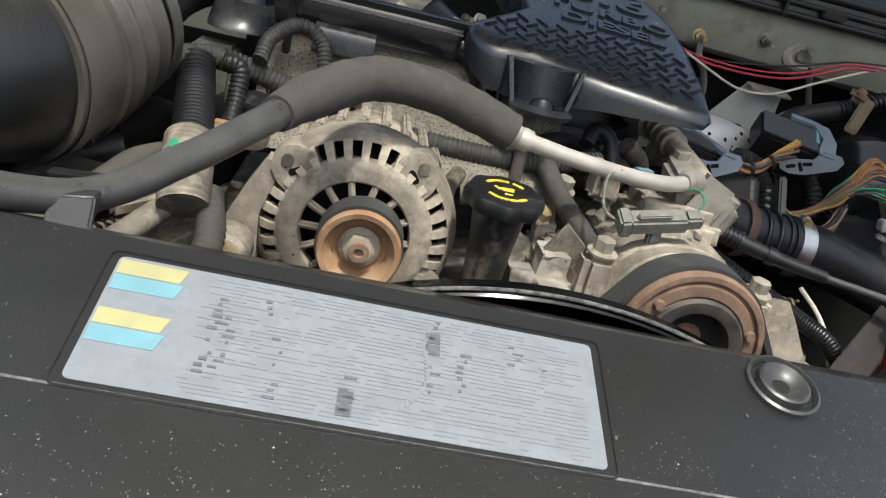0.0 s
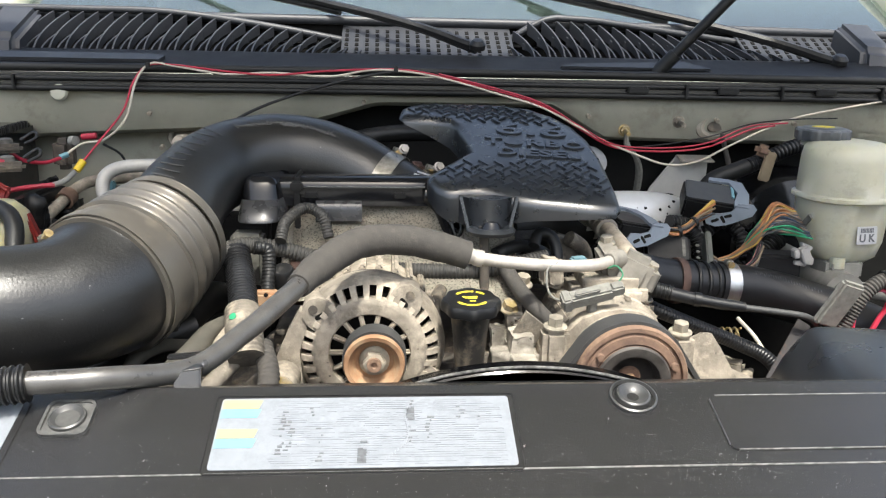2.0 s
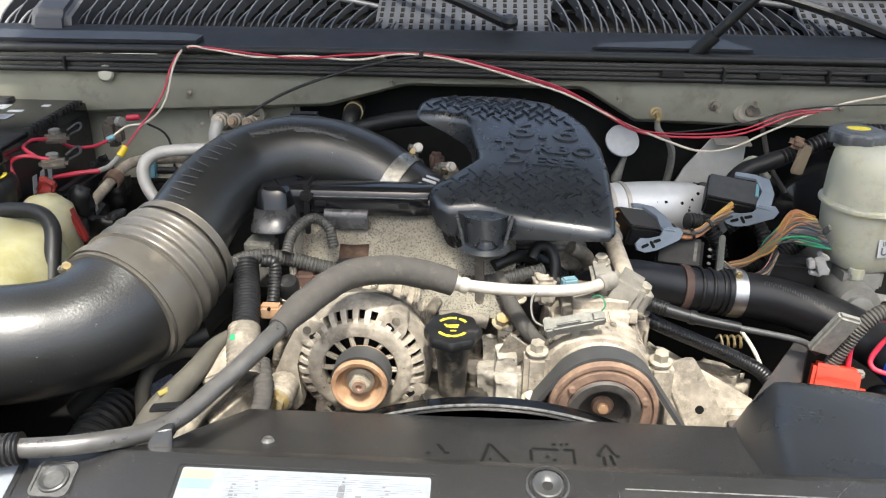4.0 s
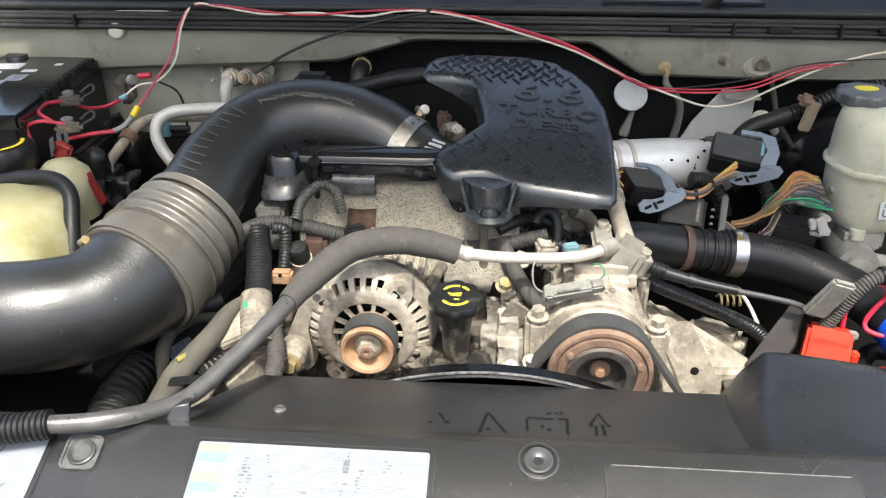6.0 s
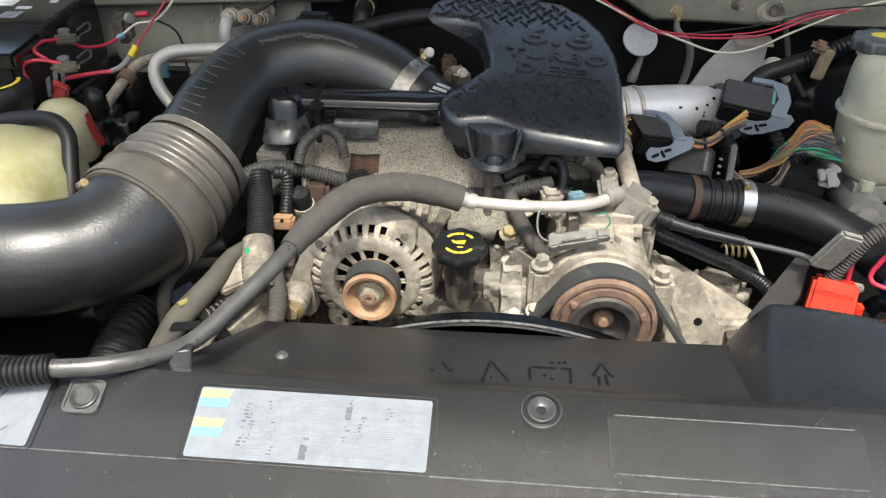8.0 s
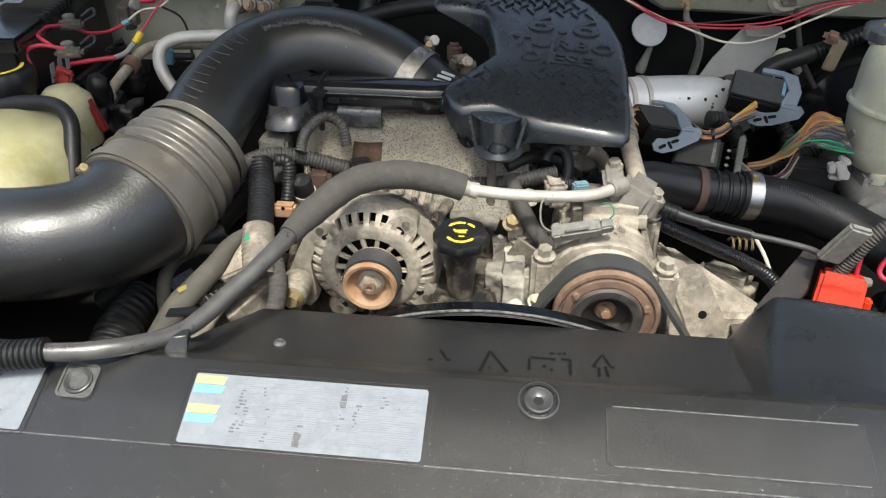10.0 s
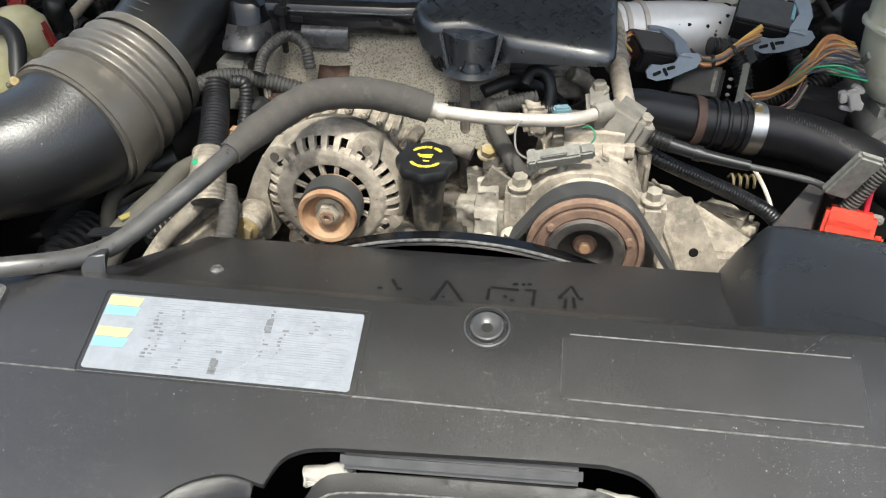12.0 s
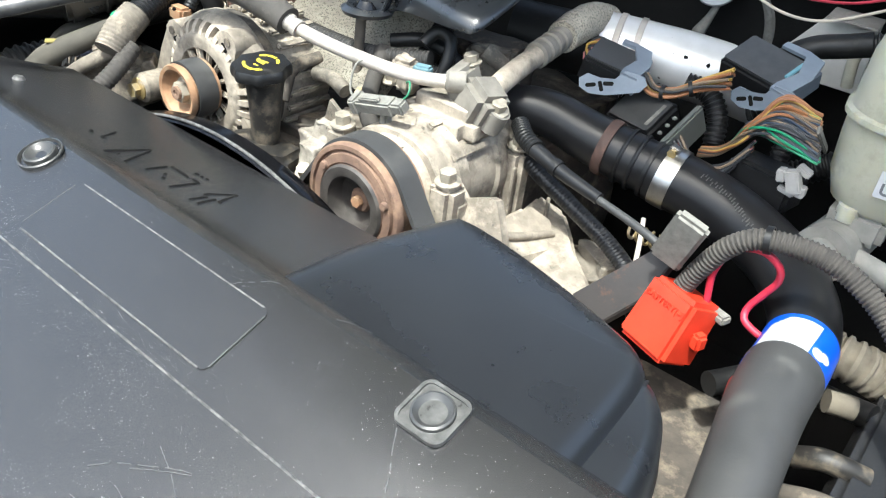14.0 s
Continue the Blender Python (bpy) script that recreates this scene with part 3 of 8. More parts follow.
pane = part("pane", prism_bm([(-0.80, 0), (-0.3, -0.02), (0.3, -0.02), (0.80, 0), (0.72, 0.78), (-0.72, 0.78)], 0, 0.005, wm), glass, window)
pane.visible_shadow = False
part("black_border", prism_bm([(-0.80, -0.004), (-0.3, -0.024), (0.3, -0.024), (0.80, -0.004), (0.80, 0.05), (0.3, 0.032), (-0.3, 0.032), (-0.80, 0.05)], -0.004, -0.001, wm), M_GLOSS, window)
part("dashboard", box_bm((1.5, 0.62, 0.16), Matrix.Translation((0, 1.36, 1.27)), 0.04), surf("beige_dashboard", (0.50, 0.49, 0.44), (0.40, 0.39, 0.35), 30, 0.6), window)
part("paper", box_bm((0.16, 0.10, 0.002), Matrix.Translation((-0.08, 1.20, 1.353)), 0), M_IVORY, window, "white paper on the dashboard")
part("cabin_back", box_bm((1.6, 0.1, 0.9), Matrix.Translation((0, 1.9, 1.45)), 0.02), surf("cabin_cloth", (0.20, 0.20, 0.19), None, 40, 0.9), window)
part("roof", box_bm((1.5, 0.7, 0.05), Matrix.Translation((0, 1.95, 1.80)), 0.02), M_OLIVE, window)
for sx in (-1, 1):
    part("pillar", tube_bm([(sx * 0.83, 0.95, 1.34), (sx * 0.79, 1.3, 1.58), (sx * 0.74, 1.64, 1.79)], 0.035, 12, 0.05), M_OLIVE, window)


def wiper(pivot, tip, elbow, name_label):
    w = thing("wiper", pivot, name_label, "wiper", "windscreen wipers")
    part("pivot_cap", lathe_bm([(0, 0), (0.013, 0), (0.013, 0.008), (0.008, 0.014), (0, 0.015)], axis_to(pivot, (0, -0.35, 0.9)), 20), M_BLACK, w)
    part("arm", tube_bm([pivot, elbow, tip], [0.009, 0.0075, 0.005], 8, 0.03), M_BLACK, w)
    d = (Vector(tip) - Vector(elbow)).normalized()
    part("blade", tube_bm([Vector(tip) - d * 0.26 + Vector((0, 0.004, -0.008)), Vector(tip) + Vector((0, 0.006, -0.010)), Vector(tip) + d * 0.2 + Vector((0, 0.006, 0))], 0.0055, 8, 0.03), M_RUBBER, w)
    return w


wiper((-0.024, 0.800, 1.318), (-0.47, 1.03, 1.43), (-0.16, 0.87, 1.362), "black steel wiper arm resting on the windscreen")
wiper((0.565, 0.795, 1.305), (0.10, 1.05, 1.43), (0.43, 0.87, 1.350), "black steel wiper arm resting on the windscreen")
for sx, x0 in ((1, 0.632), (-1, -0.76)):
    part("end_housing", loft_bm([(x0 - 0.024, 0.80, 1.330), (x0 + 0.036, 0.80, 1.325), (x0 + 0.040, 0.90, 1.372), (x0 - 0.026, 0.90, 1.375)], [(x0 - 0.030, 0.785, 1.285), (x0 + 0.040, 0.785, 1.285), (x0 + 0.045, 0.91, 1.30), (x0 - 0.032, 0.91, 1.30)], 0.010), M_COWL, cowl)
# open hood above the bay
hood = thing("hood", (-0.06, 0.80, 1.40), "sand-painted steel hood standing open over the engine bay", "hood")
HU, HN = Vector((0, -0.743, 0.669)), Vector((0, 0.669, 0.743))


def hood_at(x, s, lift=0.0):
    e = 1 - (x / 0.71) ** 2
    return Vector((x - 0.055, 0.78, 1.440)) + HU * (s + 0.13 * e * max(0.0, 1 - s / 0.5)) + HN * (0.06 * e + lift)


for nm, lift, x1, s0, s1, mm in (("outer_skin", 0.012, 0.71, 0.0, 1.37, M_OLIVE), ("inner_panel", -0.004, 0.69, 0.015, 1.35, M_UNDER)):
    b = bmesh.new()
    cols = [[b.verts.new(hood_at(-x1 + 2 * x1 * i / 28, s0 + (s1 - s0) * k / 20, lift)) for k in range(21)] for i in range(29)]
    for p, q in zip(cols, cols[1:]):
        for k in range(20):
            b.faces.new((p[k], q[k], q[k + 1], p[k + 1]))
    bmesh.ops.solidify(b, geom=b.faces[:], thickness=0.004)
    part(nm, b, mm, hood)
for x in (-0.45, 0.0, 0.45):
    part("stiffening_rib", tube_bm([hood_at(x, 0.10, -0.012), hood_at(x * 0.9, 0.6, -0.012), hood_at(x * 0.7, 1.15, -0.012)], 0.02, 12, 0.05), M_UNDER, hood)
part("edge_fold", tube_bm([hood_at(-0.71 + 1.42 * k / 16, 0.0, 0.004) for k in range(17)], 0.010, 10, 0.03), M_UNDER, hood)
strut = thing("hood_strut", (0.255, 0.755, 1.288), "black telescopic strut between the cowl edge and the open hood", "strut")
part("rod", tube_bm([(0.250, 0.752, 1.286), (0.332, 0.720, 1.386), (0.40, 0.694, 1.468), (0.455, 0.673, 1.535)], 0.0078, 12, 0.05), M_BLACK, strut)
part("foot", tube_bm([(0.249, 0.753, 1.284), (0.275, 0.742, 1.316)], 0.0108, 12, 0.02), M_RUBBER, strut)

# ---- radiator cover ----
COVER = [(-0.50, 0.80), (-0.46, 0.865), (-0.41, 0.915), (-0.35, 0.958), (-0.28, 0.997), (-0.20, 1.033), (-0.13, 1.056), (-0.09, 1.068), (-0.0592, 1.0782), (0.0, 1.099), (0.012, 1.1012), (0.022, 1.0980), (0.036, 1.086), (0.050, 1.0705), (0.060, 1.0625), (0.072, 1.0580), (0.11, 1.0500), (0.172, 1.033)]


def cover_z(y):
    return float(np.interp(y, [p[0] for p in COVER], [p[1] for p in COVER]))


def cover_rear(x):
    """Where the cover ends towards the engine."""
    return float(np.interp(x, (-0.42, -0.345, -0.275, 0.195, 0.205, 0.5), (0.038, 0.045, 0.168, 0.172, 0.06, 0.05)))


def on_cover(x, y, lift=0.0):
    """A matrix on the cover's skin: local x along the truck's width, z off the surface."""
    s = (cover_z(y + 0.004) - cover_z(y - 0.004)) / 0.008
    return Matrix.Translation((x, y, cover_z(y))) @ Matrix.Rotation(math.atan(s), 4, "X") @ Matrix.Translation((0, 0, lift))


cover = thing("radiator_cover", (0, -0.1, 0.95), "wide black plastic radiator cover, dusty and scuffed, with a latch opening", "radiator cover")
b = bmesh.new()
ys = sorted(set([p[0] for p in COVER] + [-0.48, -0.435, -0.38, -0.315, -0.24, -0.165, -0.11, -0.03, 0.03, 0.07, 0.14]))
xs = sorted(set([round(-0.8 + 0.04 * i, 4) for i in range(41)] + [-0.42, -0.345, -0.31, -0.275, 0.195, 0.205]))
rows = [[b.verts.new((x, min(y, cover_rear(x)), cover_z(min(y, cover_rear(x))) - 0.10 * max(0, abs(x) - 0.55) ** 2)) for y in ys] for x in xs]
for p, q in zip(rows, rows[1:]):
    for k in range(len(p) - 1):
        if (p[k].co - p[k + 1].co).length > 1e-5 or (q[k].co - q[k + 1].co).length > 1e-5:
            b.faces.new((p[k], q[k], q[k + 1], p[k + 1]))
bmesh.ops.remove_doubles(b, verts=b.verts, dist=1e-5)
bmesh.ops.recalc_face_normals(b, faces=b.faces)
if sum(f.normal.z for f in b.faces) < 0:
    bmesh.ops.reverse_faces(b, faces=b.faces)
bmesh.ops.solidify(b, geom=b.faces[:], thickness=0.0035)
panel = part("panel", b, M_COVER, cover, sharp=20)


HOLE = [(-0.125, -0.120), (-0.119, -0.105), (-0.108, -0.097), (-0.090, -0.0935), (-0.060, -0.092), (0.065, -0.087), (0.088, -0.088), (0.100, -0.091), (0.108, -0.097),
        (0.113, -0.103), (0.128, -0.1045), (0.144, -0.109), (0.158, -0.118), (0.170, -0.131), (0.178, -0.150), (0.184, -0.19), (0.186, -0.24), (0.186, -0.60),
        (-0.206, -0.60), (-0.206, -0.24), (-0.204, -0.19), (-0.198, -0.158), (-0.190, -0.140), (-0.178, -0.127), (-0.162, -0.119), (-0.146, -0.116), (-0.131, -0.119)]
EDGE = [(p.x, p.y) for p in spline([(x, y, 0) for x, y in HOLE + HOLE[:1]], 0.005)[0]][:-1]
carve(panel, prism_bm(EDGE, 0.6, 1.3))
# turned-in flange along the opening
for side in (HOLE[9:18], HOLE[18:]):
    side = [(p.x, p.y) for p in spline([(x, y, 0) for x, y in side], 0.005)[0]]
    b = bmesh.new()
    prev = None
    for i, (x, y) in enumerate(side):
        q0, q1 = Vector(side[max(i - 1, 0)]), Vector(side[min(i + 1, len(side) - 1)])
        d = (q1 - q0).normalized()
        d = Vector((d.y, -d.x))
        z = cover_z(max(y, -0.45))
        ring = [b.verts.new((x + d.x * o, max(y + d.y * o, -0.5), z - h)) for o, h in ((-0.001, 0.0015), (0.003, 0.003), (0.018, 0.024), (0.019, 0.040))]
        if prev:
            for k in range(3):
                b.faces.new((prev[k], ring[k], ring[k + 1], prev[k + 1]))
        prev = ring
    bmesh.ops.solidify(b, geom=b.faces[:], thickness=0.002)
    part("flange", b, M_COVER, cover)
part("rear_bar", box_bm((0.152, 0.007, 0.012), Matrix.Translation((-0.008, -0.0895, 1.0565)) @ Matrix.Rotation(radians(2), 4, "Z") @ Matrix.Rotation(radians(-38), 4, "X"), 0.003), M_PIN, cover)
# worn raised lines: the long seam and the frame of the blank panel
part("seam_edge", tube_bm([(-0.78, -0.0592, 1.0764), (-0.3, -0.0592, 1.0781), (0.3, -0.0592, 1.0781), (0.78, -0.0592, 1.0764)], 0.0007, 6, 0.05), M_EDGE, cover)


def frame_strip(cx, cy, w, h, r, width, height, mat, parent, name):
    """A thin raised border on the cover's skin."""
    m = on_cover(cx, cy)
    o, i = rounded(w, h, r), rounded(w - 2 * width, h - 2 * width, max(r - width, 0.001))
    g = bmesh.new()
    vo, vi = [g.verts.new((x, y, 0.0)) for x, y in o], [g.verts.new((x, y, 0.0)) for x, y in i]
    to, ti = [g.verts.new((x, y, height)) for x, y in o], [g.verts.new((x, y, height)) for x, y in i]
    for k in range(len(o)):
        j = (k + 1) % len(o)
        g.faces.new((vo[k], vo[j], to[j], to[k])), g.faces.new((to[k], to[j], ti[j], ti[k])), g.faces.new((ti[k], ti[j], vi[j], vi[k]))
    bmesh.ops.transform(g, matrix=m, verts=g.verts)
    return part(name, g, mat, parent, flat=True)


blank = part("blank_panel", prism_bm(rounded(0.190, 0.048, 0.005), -0.001, 0.0009, on_cover(0.146, -0.0255), 0.0006), M_COVER, cover)
for dy in (-0.0238, 0.0238):
    m = on_cover(0.146, -0.0255)
    part("worn_line", tube_bm([m @ Vector((-0.090, dy, 0.0006)), m @ Vector((0.0, dy, 0.0006)), m @ Vector((0.090, dy, 0.0006))], 0.0006, 6, 0.03), M_EDGE, blank)


for dx in (-0.0948, 0.0948):
    m = on_cover(0.146, -0.0255)
    part("worn_line", tube_bm([m @ Vector((dx, -0.020, 0.0006)), m @ Vector((dx, 0.0, 0.0006)), m @ Vector((dx, 0.020, 0.0006))], 0.0005, 6, 0.02), M_PIN, blank)
# push pins with their seats
def push_pin(x, y, square):
    m = on_cover(x, y)
    if square:
        seat = part("pin_seat", prism_bm(rounded(0.027, 0.027, 0.005), -0.001, 0.0012, m, 0.0008), M_PINW, cover)
        frame_strip(x, y, 0.030, 0.030, 0.006, 0.0020, 0.0026, M_PINW, seat, "rim")
    else:
        seat = part("pin_seat", lathe_bm([(0.0160, 0), (0.0160, 0.0018), (0.0148, 0.0024), (0.0138, 0.0002)], m, 40), M_PIN, cover)
    part("pin", lathe_bm([(0, -0.0006), (0.0040, 0.0), (0.0076, 0.0014), (0.0092, 0.0030), (0.0100, 0.0036), (0.0112, 0.0030), (0.0118, 0.0), (0, -0.001)], m, 36), M_PIN, seat)


push_pin(0.0, -0.003, False)
push_pin(-0.364, -0.016, True)
push_pin(0.354, 0.001, True)
# moulded arrows and slanted marks on the rear slope
def slope_stroke(x0, y0, x1, y1, w, g):
    p, q = on_cover(x0, y0).translation, on_cover(x1, y1).translation
    d = (q - p).normalized()
    n = (Vector((0, 0, 1)) - d * d.z).normalized()
    box_bm(((q - p).length, w, 0.0012), Matrix.Translation((p + q) / 2) @ Matrix((d, n.cross(d), n)).transposed().to_4x4(), 0.0003, g)


for mark in (((-0.087, 0.102, -0.081, 0.089), (-0.096, 0.084, -0.092, 0.084), (-0.081, 0.086, -0.076, 0.085)),
             ((-0.042, 0.107, -0.049, 0.069), (-0.041, 0.106, -0.025, 0.072), (-0.042, 0.077, -0.040, 0.077)),
             ((-0.005, 0.101, 0.018, 0.100), (0.023, 0.101, 0.030, 0.101), (-0.006, 0.098, -0.006, 0.078), (0.031, 0.102, 0.030, 0.075), (0.013, 0.110, 0.017, 0.111), (0.020, 0.111, 0.023, 0.111), (0.025, 0.112, 0.028, 0.112), (0.012, 0.081, 0.015, 0.081), (0.006, 0.087, 0.009, 0.086)),
             ((0.061, 0.115, 0.051, 0.093), (0.061, 0.115, 0.066, 0.095), (0.056, 0.091, 0.055, 0.075), (0.062, 0.094, 0.063, 0.076), (0.050, 0.092, 0.054, 0.092), (0.066, 0.093, 0.070, 0.093))):
    g = bmesh.new()
    for st in mark:
        slope_stroke(*st, 0.0026 if abs(st[1] - st[3]) > 0.006 else 0.0030, g)
    part("moulded_mark", g, M_DARK, cover)
part("deck_stud", lathe_bm([(0, 0.003), (0.004, 0.003), (0.006, 0), (0, 0)], on_cover(-0.236, 0.094), 12), M_EDGE, cover)


# stickers
def sticker(cx, cy, w, h, lbl, lines, seed):
    rnd = random.Random(seed)
    m = on_cover(cx, cy)
    frame_strip(cx, cy, w + 0.009, h + 0.007, 0.004, 0.0009, 0.0008, M_COVER, cover, "sticker_border")
    s = part("sticker", prism_bm(rounded(w, h, 0.0025), 0.0002, 0.0007, m), M_PAPER, cover, lbl, flat=True)
    if not lines:
        g = bmesh.new()
        for k in range(7):
            box_bm((rnd.uniform(0.004, 0.016), 0.0016, 0.0003), m @ Matrix.Translation((rnd.uniform(0.0, w / 2 - 0.02), rnd.uniform(-h / 3, h / 3), 0.0008)) @ Matrix.Rotation(rnd.uniform(0.4, 1.2), 4, "Z"), 0, g)
        part("print", g, M_PRINTD, s, flat=True)["kind"] = "stuff"
        return s
    pale, dark = bmesh.new(), bmesh.new()
    for j in range(30):
        y = h / 2 - 0.003 - j * (h - 0.0055) / 29
        x = -w / 2 + 0.034 + rnd.uniform(0, 0.012)
        while x < w / 2 - 0.012:
            l = rnd.uniform(0.0015, 0.022)
            l = min(l, w / 2 - 0.006 - x)
            if rnd.random() < 0.78 - 0.25 * (x > w * 0.30):
                box_bm((l, rnd.choice((0.0004, 0.0005, 0.0007)), 0.0003), m @ Matrix.Translation((x + l / 2, y, 0.0008)), 0, pale)
            x += l + rnd.uniform(0.0006, 0.004)
    for col, rows_ in ((-0.028, range(8, 18)), (0.028, range(0, 14)), (-0.034, range(1, 5)), (-0.052, range(3, 17)), (0.040, range(4, 12)), (0.072, range(5, 8)), (0.060, range(2, 6)), (-0.002, range(12, 18)), (-0.047, range(6, 15))):
        for j in rows_:
            if rnd.random() < 0.72:
                box_bm((rnd.uniform(0.0010, 0.0045), rnd.uniform(0.0008, 0.0016), 0.0003), m @ Matrix.Translation((col + rnd.uniform(-0.002, 0.002), h / 2 - 0.004 - j * (h - 0.007) / 18, 0.0009)), 0, dark)
    for k in range(26):
        tt = k / 25
        box_bm((0.0010, 0.0030, 0.0003), m @ Matrix.Translation((0.012 + 0.022 * tt + 0.006 * math.sin(5 * tt), -h / 2 + 0.006 + (h - 0.012) * tt, 0.0009)) @ Matrix.Rotation(-0.35 + 0.2 * math.sin(9 * tt), 4, "Z"), 0, pale)
    for xx, jj in ((0.028, 3), (0.028, 5), (-0.002, 15), (-0.002, 17)):
        box_bm((0.0055, 0.005, 0.0003), m @ Matrix.Translation((xx, h / 2 - 0.004 - jj * (h - 0.007) / 18, 0.0009)), 0, dark)
    part("print", pale, M_PRINT, s, "rows of small grey print", flat=True)["kind"] = "stuff"
    part("print", dark, M_PRINTD, s, "dark print in columns", flat=True)["kind"] = "stuff"
    for yy, mm in ((h / 2 - 0.005, M_LABY), (h / 2 - 0.013, M_LABC), (-0.0005, M_LABY), (-0.0085, M_LABC)):
        part("print", prism_bm([(-w / 2 + 0.001, yy - 0.0042), (-w / 2 + 0.024, yy - 0.0042), (-w / 2 + 0.026, yy + 0.0030), (-w / 2 + 0.001, yy + 0.0033)], 0.00075, 0.001, m), mm, s, "coloured warning bar", flat=True)
    return s


sticker(-0.178, -0.029, 0.186, 0.059, "white paper sticker full of small grey print", True, 3)
sticker(-0.478, -0.030, 0.165, 0.059, "white paper sticker with a few dark marks", False, 5)
# stray dust flecks and chalky scrapes
rnd = random.Random(11)
g = bmesh.new()
for k in range(170):
    x, y = rnd.uniform(-0.6, 0.55), rnd.uniform(-0.3, 0.16)
    if y > cover_rear(x) - 0.01 or (-0.2 < x < 0.18 and y < -0.08):
        continue
    s = rnd.uniform(0.0002, 0.0005) if k % 12 else rnd.uniform(0.0006, 0.0010)
    box_bm((s * rnd.uniform(1, 2.5), s, 0.0004), on_cover(x, y, 0.0002) @ Matrix.Rotation(rnd.uniform(0, 3), 4, "Z"), 0, g)
part("dust_flecks", g, M_SCUFF, cover, "pale dust flecks", flat=True)
tagged(bpy.data.objects["dust_flecks"], kind="stuff")

# patches of tiny pale flecks: dust, and sun sparkle put into colour
g = bmesh.new()
for k in range(42000):
    x, y = rnd.gauss(0.06, 0.26), rnd.uniform(-0.27, 0.03)
    if noise.noise(Vector((x * 17, y * 26, 3.1))) + 0.35 * noise.noise(Vector((x * 70, y * 90, 1.0))) < rnd.uniform(-0.25, 0.75) - (0.15 if y < -0.05 else 0):
        continue
    if abs(x) > 0.58 or (-0.212 < x < 0.192 and y < -0.084) or (-0.28 < x < -0.08 and y > -0.062) or (-0.57 < x < -0.385 and y > -0.064):
        continue
    s = rnd.uniform(0.00006, 0.00015) if k % 140 else rnd.uniform(0.00018, 0.00030)
    m = on_cover(x, y, 0.0003) @ Matrix.Rotation(rnd.uniform(0, 3.1), 4, "Z") @ Matrix.Rotation(rnd.gauss(0, 0.16), 4, "X") @ Matrix.Rotation(rnd.gauss(0, 0.16), 4, "Y")
    g.faces.new([g.verts.new(m @ Vector(q)) for q in ((-s, -s, 0), (s * 1.4, -s * 0.8, 0), (s, s, 0), (-s * 0.7, s * 1.1, 0))])
part("dust_glints", g, M_GLINT, cover, "fine pale dust with painted-in sun glints", flat=True)["kind"] = "stuff"

# faint wandering scratches on the front slope
g = bmesh.new()
for k in range(30):
    x, y, a = rnd.uniform(0.16, 0.52), rnd.uniform(-0.27, 0.03), rnd.uniform(0, 6.28)
    for q in range(rnd.randint(5, 16)):
        a += rnd.uniform(-0.12, 0.12)
        x, y = x + 0.0035 * math.cos(a), y + 0.0035 * math.sin(a)
        if y > cover_rear(x) - 0.01 or x < 0.19 and y < -0.08 or rnd.random() < 0.25 or y < -0.28:
            continue
        box_bm((0.0036, rnd.uniform(0.00025, 0.0005), 0.0003), on_cover(x, y, 0.0002) @ Matrix.Rotation(a, 4, "Z"), 0, g)
part("fine_scratch", g, M_SCRATCH, cover, "faint pale scratches", flat=True)["kind"] = "stuff"

# ---- engine front: alternator, oil filler, compressor, belt ----
FWD = (0, -1, 0)


def front(x, y, z):
    """Local z towards the radiator, local x to the right, local y up."""
    return Matrix.Translation((x, y, z)) @ Matrix.Rotation(radians(90), 4, "X")


AX, AZ = -0.182, 1.024
alt = thing("alternator", (AX, 0.32, 0.95), "dusty cast aluminium alternator with a rusted pulley", "alternator")
am = front(AX, 0.262, AZ)
part("rear_housing", lathe_bm([(0.02, -0.13), (0.062, -0.128), (0.068, -0.120), (0.0690, -0.075), (0.068, -0.072), (0.068, -0.052), (0.0, -0.052)], am, 48), M_DIRTALU, alt)
part("stator", lathe_bm([(0.0, -0.05), (0.0735, -0.05), (0.0735, -0.036), (0.0, -0.036)], am, 48), M_IRON, alt, "dark laminated stator ring")
# plain near-black core: shade behind the slots put into colour
part("cavity", lathe_bm([(0.0, -0.036), (0.066, -0.036), (0.060, -0.016), (0.0, -0.014)], am, 40), M_DARK, alt, "near-black core that paints the shade behind the slots")
# front housing: hub plate, spokes, ring, shoulder fingers
part("front_ring", lathe_bm([(0.0400, -0.014), (0.0400, -0.0015), (0.0415, 0.0005), (0.0510, 0.0012), (0.0550, 0.0004), (0.0580, -0.003), (0.0570, -0.012), (0.0400, -0.014)], am, 56), M_DIRTALU, alt)
part("shoulder_band", lathe_bm([(0.0688, -0.014), (0.0690, -0.0092), (0.0712, -0.0112), (0.0738, -0.0150), (0.0758, -0.0215), (0.0764, -0.0310), (0.0705, -0.0310), (0.0688, -0.014)], am, 62, wob=lambda t, r: 1 + (0.006 * math.cos(2 * math.pi * 31 * t) if r > 0.0725 else 0)), M_DIRTALU, alt)
part("hub_plate", lathe_bm([(0.0, -0.006), (0.022, -0.006), (0.023, 0.0), (0.020, 0.003), (0.0, 0.003)], am, 40), M_DIRTALU, alt)
part("rear_rim", lathe_bm([(0.069, -0.036), (0.0768, -0.036), (0.0770, -0.025), (0.0752, -0.019), (0.0705, -0.0165), (0.069, -0.020), (0.069, -0.036)], am, 56), M_DIRTALU, alt)
sp = part("spoke", box_bm((0.0220, 0.0048, 0.008), Matrix.Translation((0.0320, 0, -0.0035)), 0.0020), M_DIRTALU, alt)
sp.matrix_basis = am
for k in range(1, 14):
    again(sp, am @ Matrix.Rotation(2 * math.pi * k / 14, 4, "Z"))
fin = bmesh.new()
